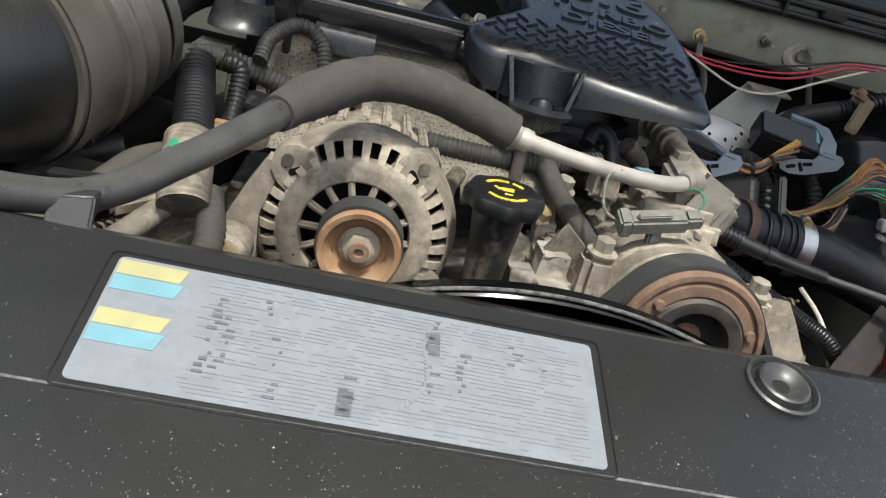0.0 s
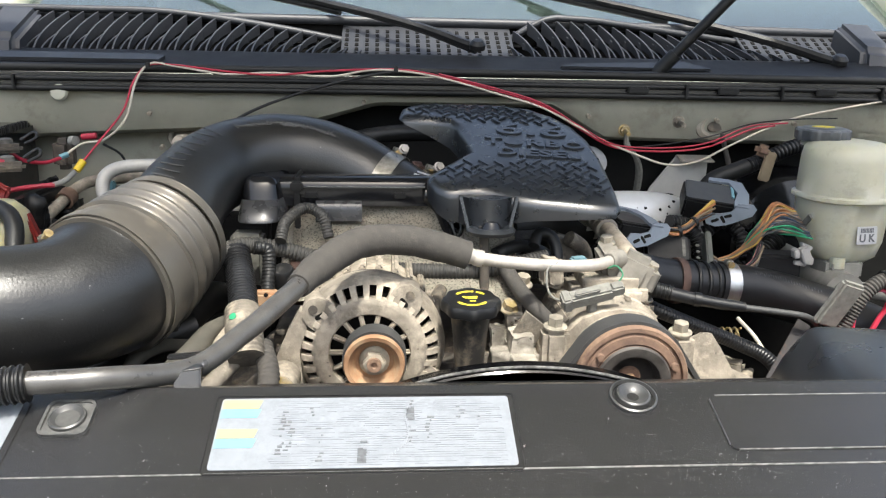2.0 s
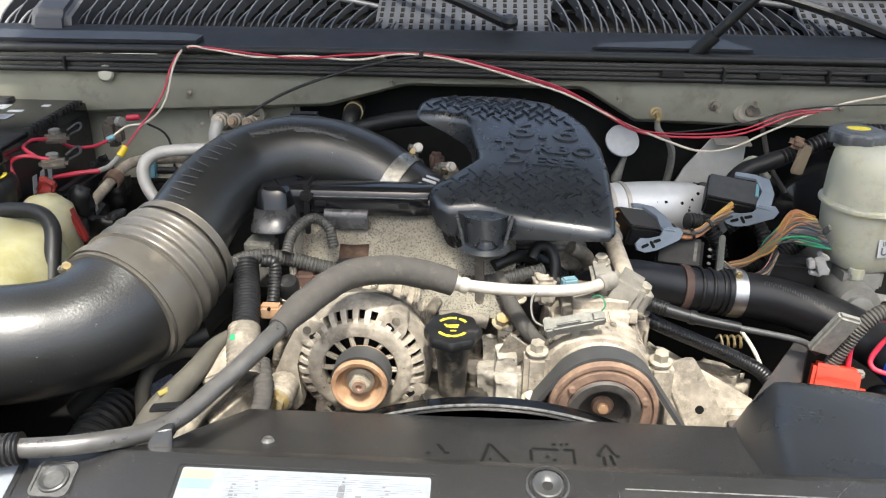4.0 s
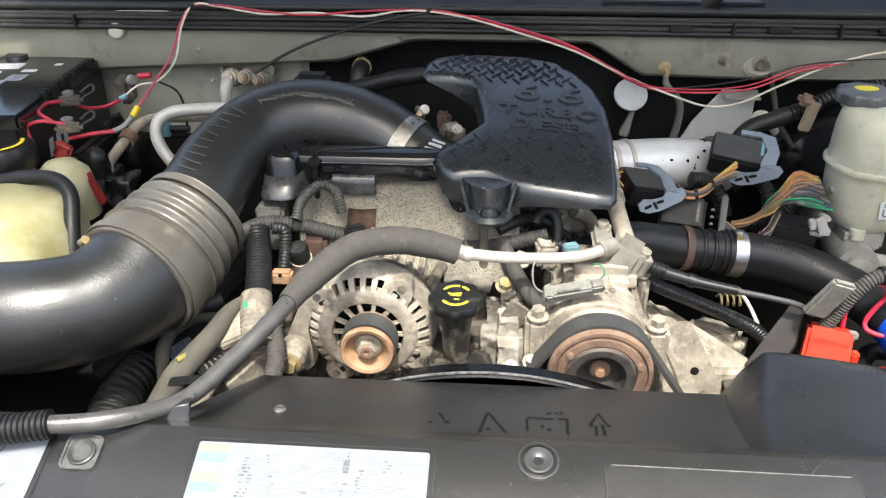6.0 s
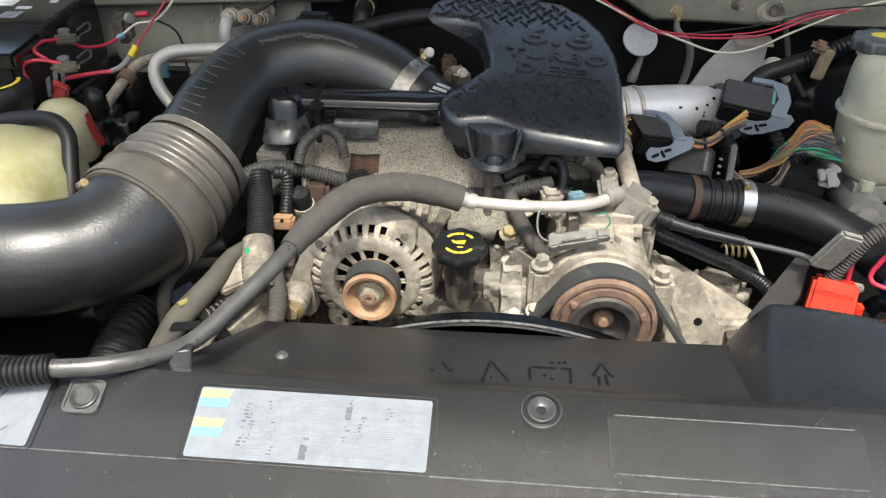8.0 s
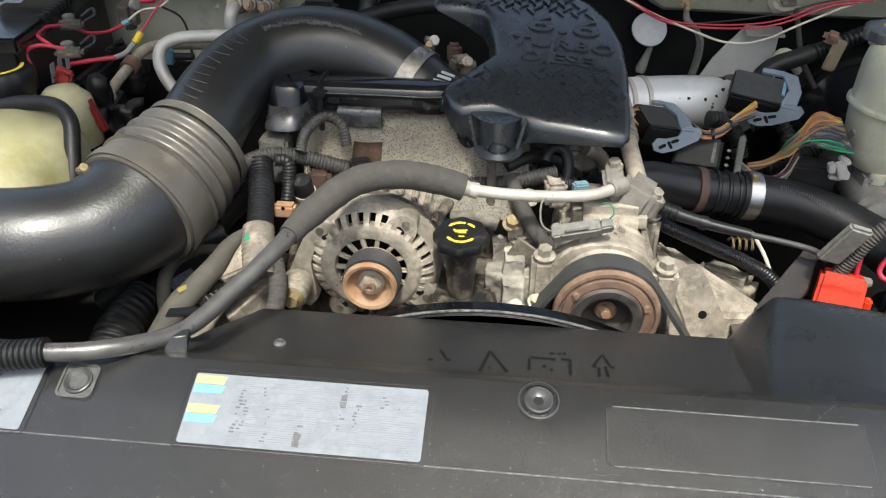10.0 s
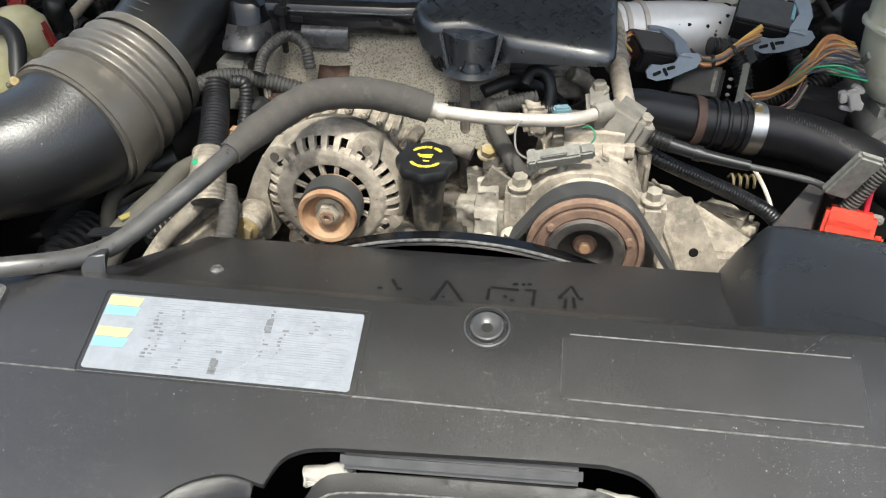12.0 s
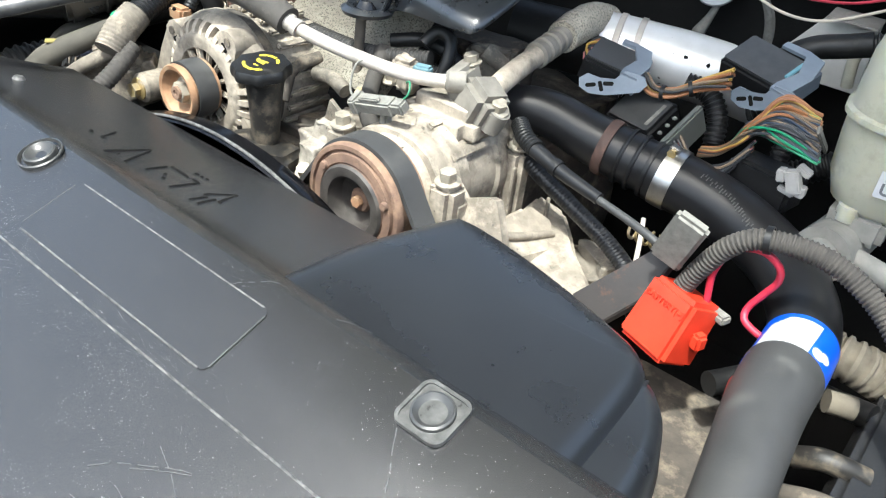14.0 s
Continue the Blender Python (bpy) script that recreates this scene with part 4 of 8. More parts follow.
pr = [(0.0550, -0.0005), (0.061, -0.0020), (0.0665, -0.006), (0.0715, -0.012), (0.0745, -0.020), (0.0755, -0.030), (0.069, -0.030), (0.067, -0.019), (0.061, -0.011), (0.053, -0.008)]
fa = [fin.verts.new((r, -0.0025 - (r - 0.053) * 0.05, h)) for r, h in pr]
fb = [fin.verts.new((r, 0.0025 + (r - 0.053) * 0.05, h)) for r, h in pr]
fin.faces.new(fa), fin.faces.new(fb[::-1])
for k in range(len(pr)):
    fin.faces.new((fa[k], fb[k], fb[(k + 1) % len(pr)], fa[(k + 1) % len(pr)]))
bevelled(fin, 0.0014, 3)
fg = part("finger", fin, M_DIRTALU, alt)
fg.matrix_basis = am
for k in range(1, 31):
    again(fg, am @ Matrix.Rotation(2 * math.pi * k / 31, 4, "Z"))
rf = part("rear_finger", box_bm((0.007, 0.0075, 0.062), Matrix.Translation((0.0725, 0, -0.088)), 0.002), M_DIRTALU, alt)
rf.matrix_basis = am
for k in range(1, 26):
    again(rf, am @ Matrix.Rotation(2 * math.pi * k / 26, 4, "Z"))
# lugs with through bolts
for ang, rr_ in ((141, 0.070), (56, 0.072), (-30, 0.071), (236, 0.071)):
    a = radians(ang)
    lm = am @ Matrix.Rotation(a, 4, "Z")
    part("lug", prism_bm([(0.050, -0.016), (0.064, -0.017), (0.075, -0.013), (0.081, -0.005), (0.081, 0.005), (0.075, 0.013), (0.064, 0.017), (0.050, 0.016)], -0.030, -0.0035, lm, 0.005, seg=3), M_DIRTALU, alt)
    part("through_bolt", lathe_bm([(0, 0.0), (0.0046, 0.0), (0.0046, -0.003), (0, -0.003)], lm @ Matrix.Translation((0.0715, 0, -0.002)), 14), M_IRON, alt)
    # opening drawn as a near-black patch, its shade painted on the lug
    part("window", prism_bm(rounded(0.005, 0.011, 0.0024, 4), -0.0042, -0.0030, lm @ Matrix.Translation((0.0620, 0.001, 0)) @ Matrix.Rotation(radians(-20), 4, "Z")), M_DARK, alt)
part("bracket", prism_bm([(-0.075, -0.06), (-0.090, -0.055), (-0.102, -0.035), (-0.098, -0.018), (-0.082, 0.02), (-0.070, 0.042), (-0.058, 0.040), (-0.070, 0.0), (-0.066, -0.05)], -0.026, -0.006, am, 0.003), M_DIRTALU, alt)
part("pivot_boss", lathe_bm([(0, -0.02), (0.017, -0.02), (0.017, 0.010), (0.014, 0.013), (0, 0.013)], front(-0.268, 0.250, 0.998), 24), M_DIRTALU, alt)
bolt((-0.268, 0.237, 0.998), alt, 0.0085, 0.010, FWD, M_BRASS, 0.013, "pivot_bolt", "yellow zinc bolt")
pm = front(-0.177, 0.226, 1.027) @ Matrix.Scale(0.93, 4)
pul = part("pulley", lathe_bm([(0.0, -0.013), (0.0185, -0.013), (0.0205, -0.012), (0.0235, -0.004), (0.0265, 0.002), (0.0305, 0.003), (0.0318, 0.001), (0.0318, -0.004), (0.0295, -0.006), (0.0295, -0.032), (0.0318, -0.033), (0.0318, -0.036), (0.0, -0.036)], pm, 56), M_RUSTL, alt, "light brown rusted pulley")
part("nut", hex_bm(0.0120, 0.012, pm @ Matrix.Translation((0, 0, -0.012)), 0.0160), M_BOLT, pul)
part("shaft_end", lathe_bm([(0, 0.0010), (0.003, 0.0010), (0.0036, 0.0035), (0.0075, 0.0035), (0.008, -0.002), (0, -0.003)], pm, 20), M_RUST, pul)
part("belt_wrap", lathe_bm([(0.0300, -0.007), (0.0335, -0.0065), (0.0335, -0.0315), (0.0300, -0.031)], pm, 48), M_GREYHOSE, pul, "black ribbed belt")

oil = thing("oil_filler", (-0.082, 0.262, 0.97), "black plastic oil filler neck with a lobed cap", "oil filler")
part("neck", lathe_bm([(0.0125, -0.14), (0.0140, -0.085), (0.0165, -0.045), (0.0198, -0.018), (0.0222, -0.013), (0.0222, -0.008), (0, -0.008)], Matrix.Translation((-0.082, 0.263, 1.082)), 28), M_GRIMEB, oil)
part("bracket", loft_bm([(-0.118, 0.250, 1.000), (-0.112, 0.232, 1.004), (-0.050, 0.232, 1.004), (-0.038, 0.250, 0.994), (-0.045, 0.285, 0.996), (-0.112, 0.285, 0.998)], [(-0.122, 0.248, 0.94), (-0.116, 0.226, 0.94), (-0.046, 0.226, 0.94), (-0.032, 0.250, 0.94), (-0.042, 0.290, 0.94), (-0.116, 0.290, 0.94)], 0.005), M_GRIMEB, oil, "grimy black filler bracket")
cm = Matrix.Translation((-0.082, 0.260, 1.069)) @ Matrix.Rotation(radians(6), 4, "X")
cap = part("cap", lathe_bm([(0.0, 0.001), (0.026, 0.001), (0.0288, 0.0025), (0.0293, 0.006), (0.0289, 0.0105), (0.0272, 0.0130), (0.0225, 0.0137), (0.0, 0.0138)], cm, 96, wob=lambda t, r: 1 + (0.045 * math.cos(2 * math.pi * 8 * t) if r > 0.025 else 0)), M_BLACK, oil, "lobed black cap")
g = bmesh.new()
for y0, n, sgn in ((0.0, 13, 1), (0.0, 13, -1)):
    for k in range(n):
        if k in (4,) and sgn > 0:
            continue
        a = radians(90 * sgn + (k - (n - 1) / 2) * 8.5)
        box_bm((0.0021, 0.0034 if k % 3 else 0.0026, 0.0006), cm @ Matrix.Translation((0.0165 * math.cos(a), 0.0165 * math.sin(a), 0.0139)) @ Matrix.Rotation(a - math.pi / 2, 4, "Z"), 0, g)
box_bm((0.013, 0.0018, 0.0006), cm @ Matrix.Translation((0, 0.003, 0.0139)) @ Matrix.Rotation(0.15, 4, "Z"), 0, g)
box_bm((0.009, 0.0030, 0.0006), cm @ Matrix.Translation((0.001, 0.0, 0.0139)), 0, g)
box_bm((0.0022, 0.006, 0.0006), cm @ Matrix.Translation((-0.0065, 0.002, 0.0139)) @ Matrix.Rotation(0.6, 4, "Z"), 0, g)
box_bm((0.006, 0.0016, 0.0006), cm @ Matrix.Translation((0.001, -0.007, 0.0139)), 0, g)
part("print", g, M_INK, cap, "worn yellow printed symbols", flat=True)

M_HUB = surf("dark_worn_steel", (0.085, 0.076, 0.068), (0.035, 0.031, 0.028), 80, 0.5, 0.7, metal=0.3, bump=0.4)
# ---- compressor ----
CX, CZ = 0.077, 1.005
comp = thing("air_conditioning_compressor", (CX, 0.36, 0.93), "dusty aluminium compressor with a rusted clutch pulley", "compressor")
cp = front(CX, 0.226, CZ)
part("body", lathe_bm([(0.0, -0.215), (0.050, -0.213), (0.056, -0.205), (0.057, -0.165), (0.0605, -0.162), (0.0605, -0.150), (0.057, -0.147), (0.057, -0.105), (0.061, -0.102), (0.061, -0.088), (0.055, -0.084), (0.053, -0.060), (0.044, -0.048), (0.0, -0.048)], cp, 48), M_DIRTALU, comp)
part("front_flange", prism_bm([(-0.082, -0.06), (-0.083, 0.015), (-0.070, 0.030), (-0.052, 0.034), (-0.040, 0.046), (-0.020, 0.054), (0.0, 0.056), (0.020, 0.054), (0.040, 0.044), (0.052, 0.028), (0.066, 0.024), (0.080, 0.010), (0.082, -0.06)], -0.078, -0.058, cp, 0.006, seg=3), M_DIRTALU, comp)
for k, a in enumerate((40, 75, 110, 145)):
    part("rib", box_bm((0.006, 0.010, 0.09), cp @ Matrix.Rotation(radians(a), 4, "Z") @ Matrix.Translation((0.060, 0, -0.13)), 0.002), M_DIRTALU, comp)
for x, z in ((0.009, 1.051), (0.142, 1.044)):
    part("mount_post", box_bm((0.028, 0.028, 0.085), Matrix.Translation((x, 0.284, z - 0.0505)), 0.006), M_DIRTALU, comp)
    bolt((x, 0.283, z - 0.008), comp, 0.0080, 0.0120, (0, -0.12, 1), M_BOLT, 0.0122, "mount_bolt")
part("mount_post", box_bm((0.022, 0.024, 0.085), Matrix.Translation((0.140, 0.400, 0.992)), 0.006), M_DIRTALU, comp)
for dx in (-0.006, 0.006):
    part("post_rib", box_bm((0.0035, 0.006, 0.06), Matrix.Translation((0.140 + dx, 0.3865, 0.988)), 0.001), M_DIRTALU, comp)
bolt((0.139, 0.400, 1.035), comp, 0.008, 0.012, (0.1, -0.12, 1), M_BOLT, 0.012, "mount_bolt")
pul = part("pulley", lathe_bm([(0.0300, -0.030), (0.0300, -0.012), (0.0305, -0.001), (0.0335, 0.0), (0.036, -0.0005), (0.0385, -0.003), (0.0400, -0.0015), (0.0475, -0.002), (0.0485, -0.0055), (0.0505, -0.006), (0.0515, -0.003), (0.0555, -0.003), (0.0572, -0.006), (0.0572, -0.010), (0.0545, -0.012), (0.0545, -0.036), (0.0572, -0.037), (0.0572, -0.041), (0.0, -0.041)], cp, 64), M_RUST, comp, "brown rusted clutch pulley")
part("clutch_hub", lathe_bm([(0.0, -0.018), (0.021, -0.018), (0.0250, -0.015), (0.0268, -0.004), (0.0274, 0.0010), (0.0290, 0.0018), (0.0365, 0.0018), (0.0384, -0.0006)], cp, 40), M_HUB, pul, "dark worn clutch hub")
part("hub_bolt", hex_bm(0.0055, 0.0065, cp @ Matrix.Translation((0, 0, -0.0135)), 0.0075), M_RUSTL, pul)
part("hub_face", lathe_bm([(0, -0.0175), (0.0110, -0.0175), (0.0120, -0.0150), (0.0100, -0.0125), (0.0070, -0.0120), (0, -0.0120)], cp, 32), M_RUST, pul)
for k in range(3):
    a = radians(22 + 120 * k)
    part("rivet", lathe_bm([(0, 0.0022), (0.0035, 0.0018), (0.0045, -0.002), (0, -0.002)], cp @ Matrix.Translation((0.0438 * math.cos(a), 0.0438 * math.sin(a), 0)), 14), M_RUST, pul)
# belt round the pulley and away to both sides
b = bmesh.new()
R = 0.0600
loop = [(-0.086, -0.020)] + [(R * math.cos(radians(a)), R * math.sin(radians(a))) for a in range(142, 34, -6)] + [(0.135, -0.095), (0.20, -0.165)]
prev = None
for i, (x, y) in enumerate(loop):
    d = (Vector(loop[min(i + 1, len(loop) - 1)]) - Vector(loop[max(i - 1, 0)])).normalized()
    n = Vector((-d.y, d.x))
    ring = [b.verts.new(cp @ Vector((x + n.x * o, y + n.y * o, h))) for o, h in ((0, -0.0365), (0, -0.0115), (-0.0045, -0.0115), (-0.0045, -0.0365))]
    if prev:
        for k in range(4):
            b.faces.new((prev[k], prev[(k + 1) % 4], ring[(k + 1) % 4], ring[k]))
    prev = ring
tagged(part("drive_belt", b, M_GREYHOSE), "black ribbed serpentine belt round the pulley", "belt")
# wiring plug clipped on top of the compressor
plug = thing("compressor_plug", (0.045, 0.29, 1.06), "grey two-part wiring plug with a green wire", "electrical plug")
qm = Matrix.Translation((0.046, 0.290, 1.075)) @ Matrix.Rotation(radians(-14), 4, "Y") @ Matrix.Rotation(radians(25), 4, "X")
part("housing", box_bm((0.046, 0.016, 0.014), qm, 0.002), M_FOAM, plug)
part("latch", box_bm((0.026, 0.006, 0.004), qm @ Matrix.Translation((-0.004, -0.003, 0.009)), 0.001), M_FOAM, plug)
part("collar", box_bm((0.010, 0.019, 0.017), qm @ Matrix.Translation((-0.026, 0, 0)), 0.002), M_FOAM, plug)
part("end_piece", box_bm((0.014, 0.013, 0.012), qm @ Matrix.Translation((0.028, 0, 0.001)), 0.002), M_FOAM, plug)
part("stem", box_bm((0.010, 0.010, 0.03), Matrix.Translation((0.050, 0.298, 1.055)), 0.002), M_FOAM, plug)
part("wire", tube_bm([(0.070, 0.291, 1.084), (0.079, 0.293, 1.096), (0.074, 0.30, 1.104), (0.066, 0.305, 1.100)], 0.0010, 8, 0.004), surf("green_wire", (0.03, 0.17, 0.085), None, 60, 0.45), plug, "green wire")
part("wire", tube_bm([(0.022, 0.292, 1.066), (0.004, 0.296, 1.075), (0.002, 0.305, 1.098), (0.014, 0.312, 1.104)], 0.0012, 8, 0.004), M_FOAM, plug, "grey wire")
# line block and fittings on the compressor's back
blk = thing("line_block", (0.105, 0.37, 1.07), "dusty aluminium line block bolted to the compressor", "pipe fitting")
part("block", box_bm((0.042, 0.040, 0.044), Matrix.Translation((0.111, 0.364, 1.080)) @ Matrix.Rotation(radians(24), 4, "Y") @ Matrix.Rotation(radians(-18), 4, "Z"), 0.008, ), M_DULLALU, blk)
part("side_lug", prism_bm(rounded(0.026, 0.022, 0.0105), -0.016, 0.006, Matrix.Translation((0.130, 0.362, 1.076)) @ Matrix.Rotation(radians(24), 4, "Y"), 0.004), M_DULLALU, blk)
part("upper_lug", box_bm((0.024, 0.036, 0.034), Matrix.Translation((0.085, 0.368, 1.092)) @ Matrix.Rotation(radians(-14), 4, "Y") @ Matrix.Rotation(radians(14), 4, "X"), 0.005), M_DULLALU, blk)
part("pipe_socket", lathe_bm([(0, -0.012), (0.0105, -0.012), (0.0105, 0.004), (0.008, 0.007), (0, 0.007)], axis_to((0.085, 0.350, 1.097), (-0.75, -0.55, 0.0)), 20), M_DULLALU, blk)
part("saddle", lump_bm((0.085, 0.075, 0.04), Matrix.Translation((0.082, 0.365, 1.058)), 0.0015, 40, 5, 0.012), M_DIRTALU, blk, sharp=170)
bolt((0.131, 0.362, 1.081), blk, 0.0078, 0.010, (0.35, -0.25, 1), M_BOLT, 0.0115)
bolt((0.084, 0.378, 1.109), blk, 0.0072, 0.009, (-0.1, -0.2, 1), M_BOLT, 0.010)

# ---- refrigerant line: hose, sleeve, crimp, pipe ----
line = thing("refrigerant_hose", (-0.2, 0.16, 1.07), "black refrigerant hose in a foam sleeve crimped to an aluminium pipe", "hose")
part("hose", tube_bm([(-0.412, -0.012, 1.115), (-0.3486, 0.0025, 1.1127), (-0.303, 0.046, 1.1005), (-0.274, 0.098, 1.108), (-0.254, 0.136, 1.117), (-0.234, 0.183, 1.1265)], [0.0076, 0.0076, 0.0078, 0.0082, 0.0086, 0.0086], 20, 0.006), M_BRAID, line)
part("sleeve", tube_bm([(-0.240, 0.169, 1.1235), (-0.226, 0.202, 1.130), (-0.192, 0.252, 1.140), (-0.150, 0.278, 1.137), (-0.110, 0.291, 1.126), (-0.083, 0.294, 1.117)], [0.0108, 0.0142, 0.0150, 0.0152, 0.0152, 0.0143], 20, 0.003, wave=lambda t: 0.0004 * math.sin(61 * t) * math.sin(23 * t)), M_DUSTRUB, line, "dusty grey-brown foam sleeve")
part("crimp", tube_bm([(-0.083, 0.2945, 1.117), (-0.068, 0.296, 1.1125)], 0.0088, 18, 0.003, wave=lambda t: -0.0012 * (0.35 < t < 0.6)), M_ALU, line, "bright crimped ferrule")
part("pipe", tube_bm([(-0.070, 0.296, 1.113), (-0.03, 0.304, 1.106), (0.02, 0.318, 1.099), (0.055, 0.331, 1.096), (0.078, 0.345, 1.096), (0.094, 0.357, 1.098)], 0.0066, 16, 0.006), M_ALU, line, "bare aluminium pipe")
part("conduit", tube_bm([(-0.57, -0.056, 1.098), (-0.486, -0.027, 1.1085), (-0.389, -0.008, 1.1148)], 0.0108, 16, pitch=0.0046, amp=0.0016), M_BLACK, line, "black corrugated conduit")
part("clip", loft_bm([(-0.311, 0.040, 1.105), (-0.293, 0.044, 1.106), (-0.293, 0.034, 1.106), (-0.310, 0.030, 1.105)], [(-0.309, 0.024, 1.089), (-0.292, 0.028, 1.090), (-0.2925, 0.025, 1.088), (-0.3095, 0.021, 1.087)], 0.001), M_COVER, line, "folded black plastic clip")
part("clip_tab", box_bm((0.026, 0.016, 0.003), Matrix.Translation((-0.312, 0.072, 1.100)) @ Matrix.Rotation(radians(12), 4, "Z") @ Matrix.Rotation(radians(-14), 4, "X"), 0.001), M_BLACK, line)
suct = thing("suction_pipe", (0.11, 0.45, 1.09), "dusty aluminium suction pipe with a ribbed crimp and grey sleeve", "pipe")
part("pipe", tube_bm([(0.116, 0.366, 1.085), (0.1125, 0.385, 1.0925), (0.109, 0.420, 1.1000), (0.106, 0.461, 1.1066)], [0.0110, 0.0108, 0.0108, 0.0108], 20, 0.006), M_DIRTALU, suct)
part("crimp", tube_bm([(0.1062, 0.456, 1.106), (0.1035, 0.488, 1.1102), (0.1005, 0.521, 1.1142)], 0.0118, 20, 0.0014, wave=lambda t: 0.0022 * (math.sin(2 * math.pi * 4.5 * t) > 0.1)), M_DULLALU, suct, "ribbed crimp")
part("sleeve", tube_bm([(0.1012, 0.513, 1.1135), (0.098, 0.540, 1.1165), (0.094, 0.585, 1.118), (0.086, 0.64, 1.105)], [0.0175, 0.0190, 0.0190, 0.0185], 22, 0.004, wave=lambda t: 0.0006 * math.sin(47 * t) * math.sin(19 * t)), M_SPECK, suct, "torn grey foil-faced sleeve")

# ---- castings, brackets and dark block behind and below ----
eng = thing("engine_block", (-0.05, 0.45, 0.7), "grimy dusty engine block and front castings", "engine")
part("block", lump_bm((0.42, 0.42, 0.26), Matrix.Translation((-0.10, 0.53, 0.86)), 0.012, 14, 11, 0.02), M_IRON, eng, sharp=170)
part("timing_cover", lump_bm((0.34, 0.06, 0.18), Matrix.Translation((-0.06, 0.335, 0.90)), 0.008, 22, 9, 0.012, 3), M_IRON, eng, sharp=170)
part("bracket_casting", lump_bm((0.064, 0.07, 0.095), Matrix.Translation((-0.024, 0.300, 0.985)), 0.0040, 34, 15, 0.020, 5), M_PALE, eng, "pale dusty bracket casting", sharp=170)
part("bracket_casting", lump_bm((0.05, 0.05, 0.06), Matrix.Translation((-0.025, 0.345, 1.008)), 0.0040, 38, 13, 0.016, 8), M_PALE, eng, sharp=170)
bp = front(0.18, 0.29, 0.99)
brp = part("bracket_plate", prism_bm([(-0.036, 0.026), (-0.004, 0.040), (0.004, 0.040), (0.014, 0.024), (0.040, -0.026), (0.038, -0.04), (-0.03, -0.06)], -0.012, 0.0, bp @ Matrix.Rotation(radians(-16), 4, "X"), 0.003), M_DIRTALU, eng, "pale dusty bracket plate")
part("plate_ridge", tube_bm([bp @ Vector((-0.030, 0.024, -0.006)), bp @ Vector((-0.008, -0.02, 0.006)), bp @ Vector((0.004, -0.05, 0.014))], 0.0025, 8, 0.01), M_DIRTALU, brp)
# flat near-black disc paints the shade of a hole
part("plate_hole", lathe_bm([(0, 0.0008), (0.0045, 0.0008), (0.005, 0)], bp @ Matrix.Rotation(radians(-16), 4, "X") @ Matrix.Translation((0.012, -0.016, 0)), 16), M_DARK, brp)
part("bracket_casting", loft_bm([(0.152, 0.300, 0.985), (0.180, 0.298, 0.980), (0.212, 0.325, 0.962), (0.222, 0.380, 0.955), (0.19, 0.415, 0.968), (0.158, 0.405, 0.982)], [(0.150, 0.295, 0.88), (0.20, 0.290, 0.88), (0.235, 0.325, 0.88), (0.240, 0.385, 0.88), (0.20, 0.425, 0.88), (0.15, 0.41, 0.88)], 0.010, 4), M_DIRTALU, eng)
part("casting_ridge", tube_bm([(0.168, 0.305, 0.984), (0.188, 0.345, 0.975), (0.20, 0.39, 0.965)], 0.004, 10, 0.01), M_DIRTALU, eng)
part("bracket_casting", loft_bm([(0.155, 0.378, 0.968), (0.150, 0.440, 0.972), (0.184, 0.440, 0.966), (0.214, 0.408, 0.962), (0.230, 0.388, 0.960), (0.276, 0.352, 0.950), (0.278, 0.330, 0.946), (0.218, 0.320, 0.950), (0.19, 0.33, 0.96)], [(0.150, 0.37, 0.88), (0.145, 0.45, 0.88), (0.19, 0.45, 0.88), (0.22, 0.42, 0.88), (0.24, 0.40, 0.88), (0.285, 0.36, 0.88), (0.285, 0.32, 0.88), (0.22, 0.31, 0.88), (0.185, 0.32, 0.88)], 0.005, 3), M_DIRTALU, eng, "pale dusty sloping casting")
part("casting_ridge", tube_bm([(0.163, 0.438, 0.971), (0.180, 0.405, 0.967), (0.196, 0.352, 0.959)], 0.0022, 8, 0.01), M_GRIME, eng)
part("bracket_casting", lump_bm((0.075, 0.050, 0.06), Matrix.Translation((0.248, 0.412, 0.925)) @ Matrix.Rotation(-0.6, 4, "Z"), 0.005, 40, 7, 0.012, 4), M_GRIME, eng, sharp=170)
bolt((0.205, 0.272, 0.945), eng, 0.007, 0.008, (0.3, -0.8, 0.5), M_IRON, 0.011)
part("lifting_eye", prism_bm([(-0.014, 0.026), (0.006, 0.009), (0.004, -0.004), (-0.010, -0.026), (-0.018, -0.024), (-0.026, 0.0)], -0.004, 0.0, front(-0.006, 0.298, 1.031) @ Matrix.Rotation(radians(12), 4, "X"), 0.001), M_GRIME, eng)
bolt((-0.030, 0.350, 1.040), eng, 0.008, 0.010, (0.2, -0.4, 0.9), M_BRASS, 0.011)
bolt((-0.020, 0.262, 0.985), eng, 0.0075, 0.010, (0.1, -0.5, 0.85), M_BOLT, 0.011)
bolt((0.002, 0.262, 0.995), eng, 0.0065, 0.010, (0.1, -0.5, 0.85), M_BOLT, 0.009)
bolt((-0.012, 0.372, 1.062), eng, 0.008, 0.012, (0.1, -0.2, 0.95), M_BOLT, 0.012)
part("dipstick_tube", tube_bm([(-0.058, 0.372, 1.13), (-0.056, 0.368, 1.085), (-0.056, 0.365, 0.99)], 0.0055, 12, 0.01), M_IRON, eng, "brown steel tube")
part("coolant_pipe", tube_bm([(-0.035, 0.385, 1.085), (-0.018, 0.352, 1.062), (0.0, 0.325, 1.045), (0.015, 0.32, 1.03)], 0.009, 14, 0.006), M_DUSTRUB, eng)

# fan shroud lip
shroud = thing("fan_shroud", (-0.04, 0.19, 0.85), "glossy black curved fan shroud behind the radiator cover", "fan shroud")
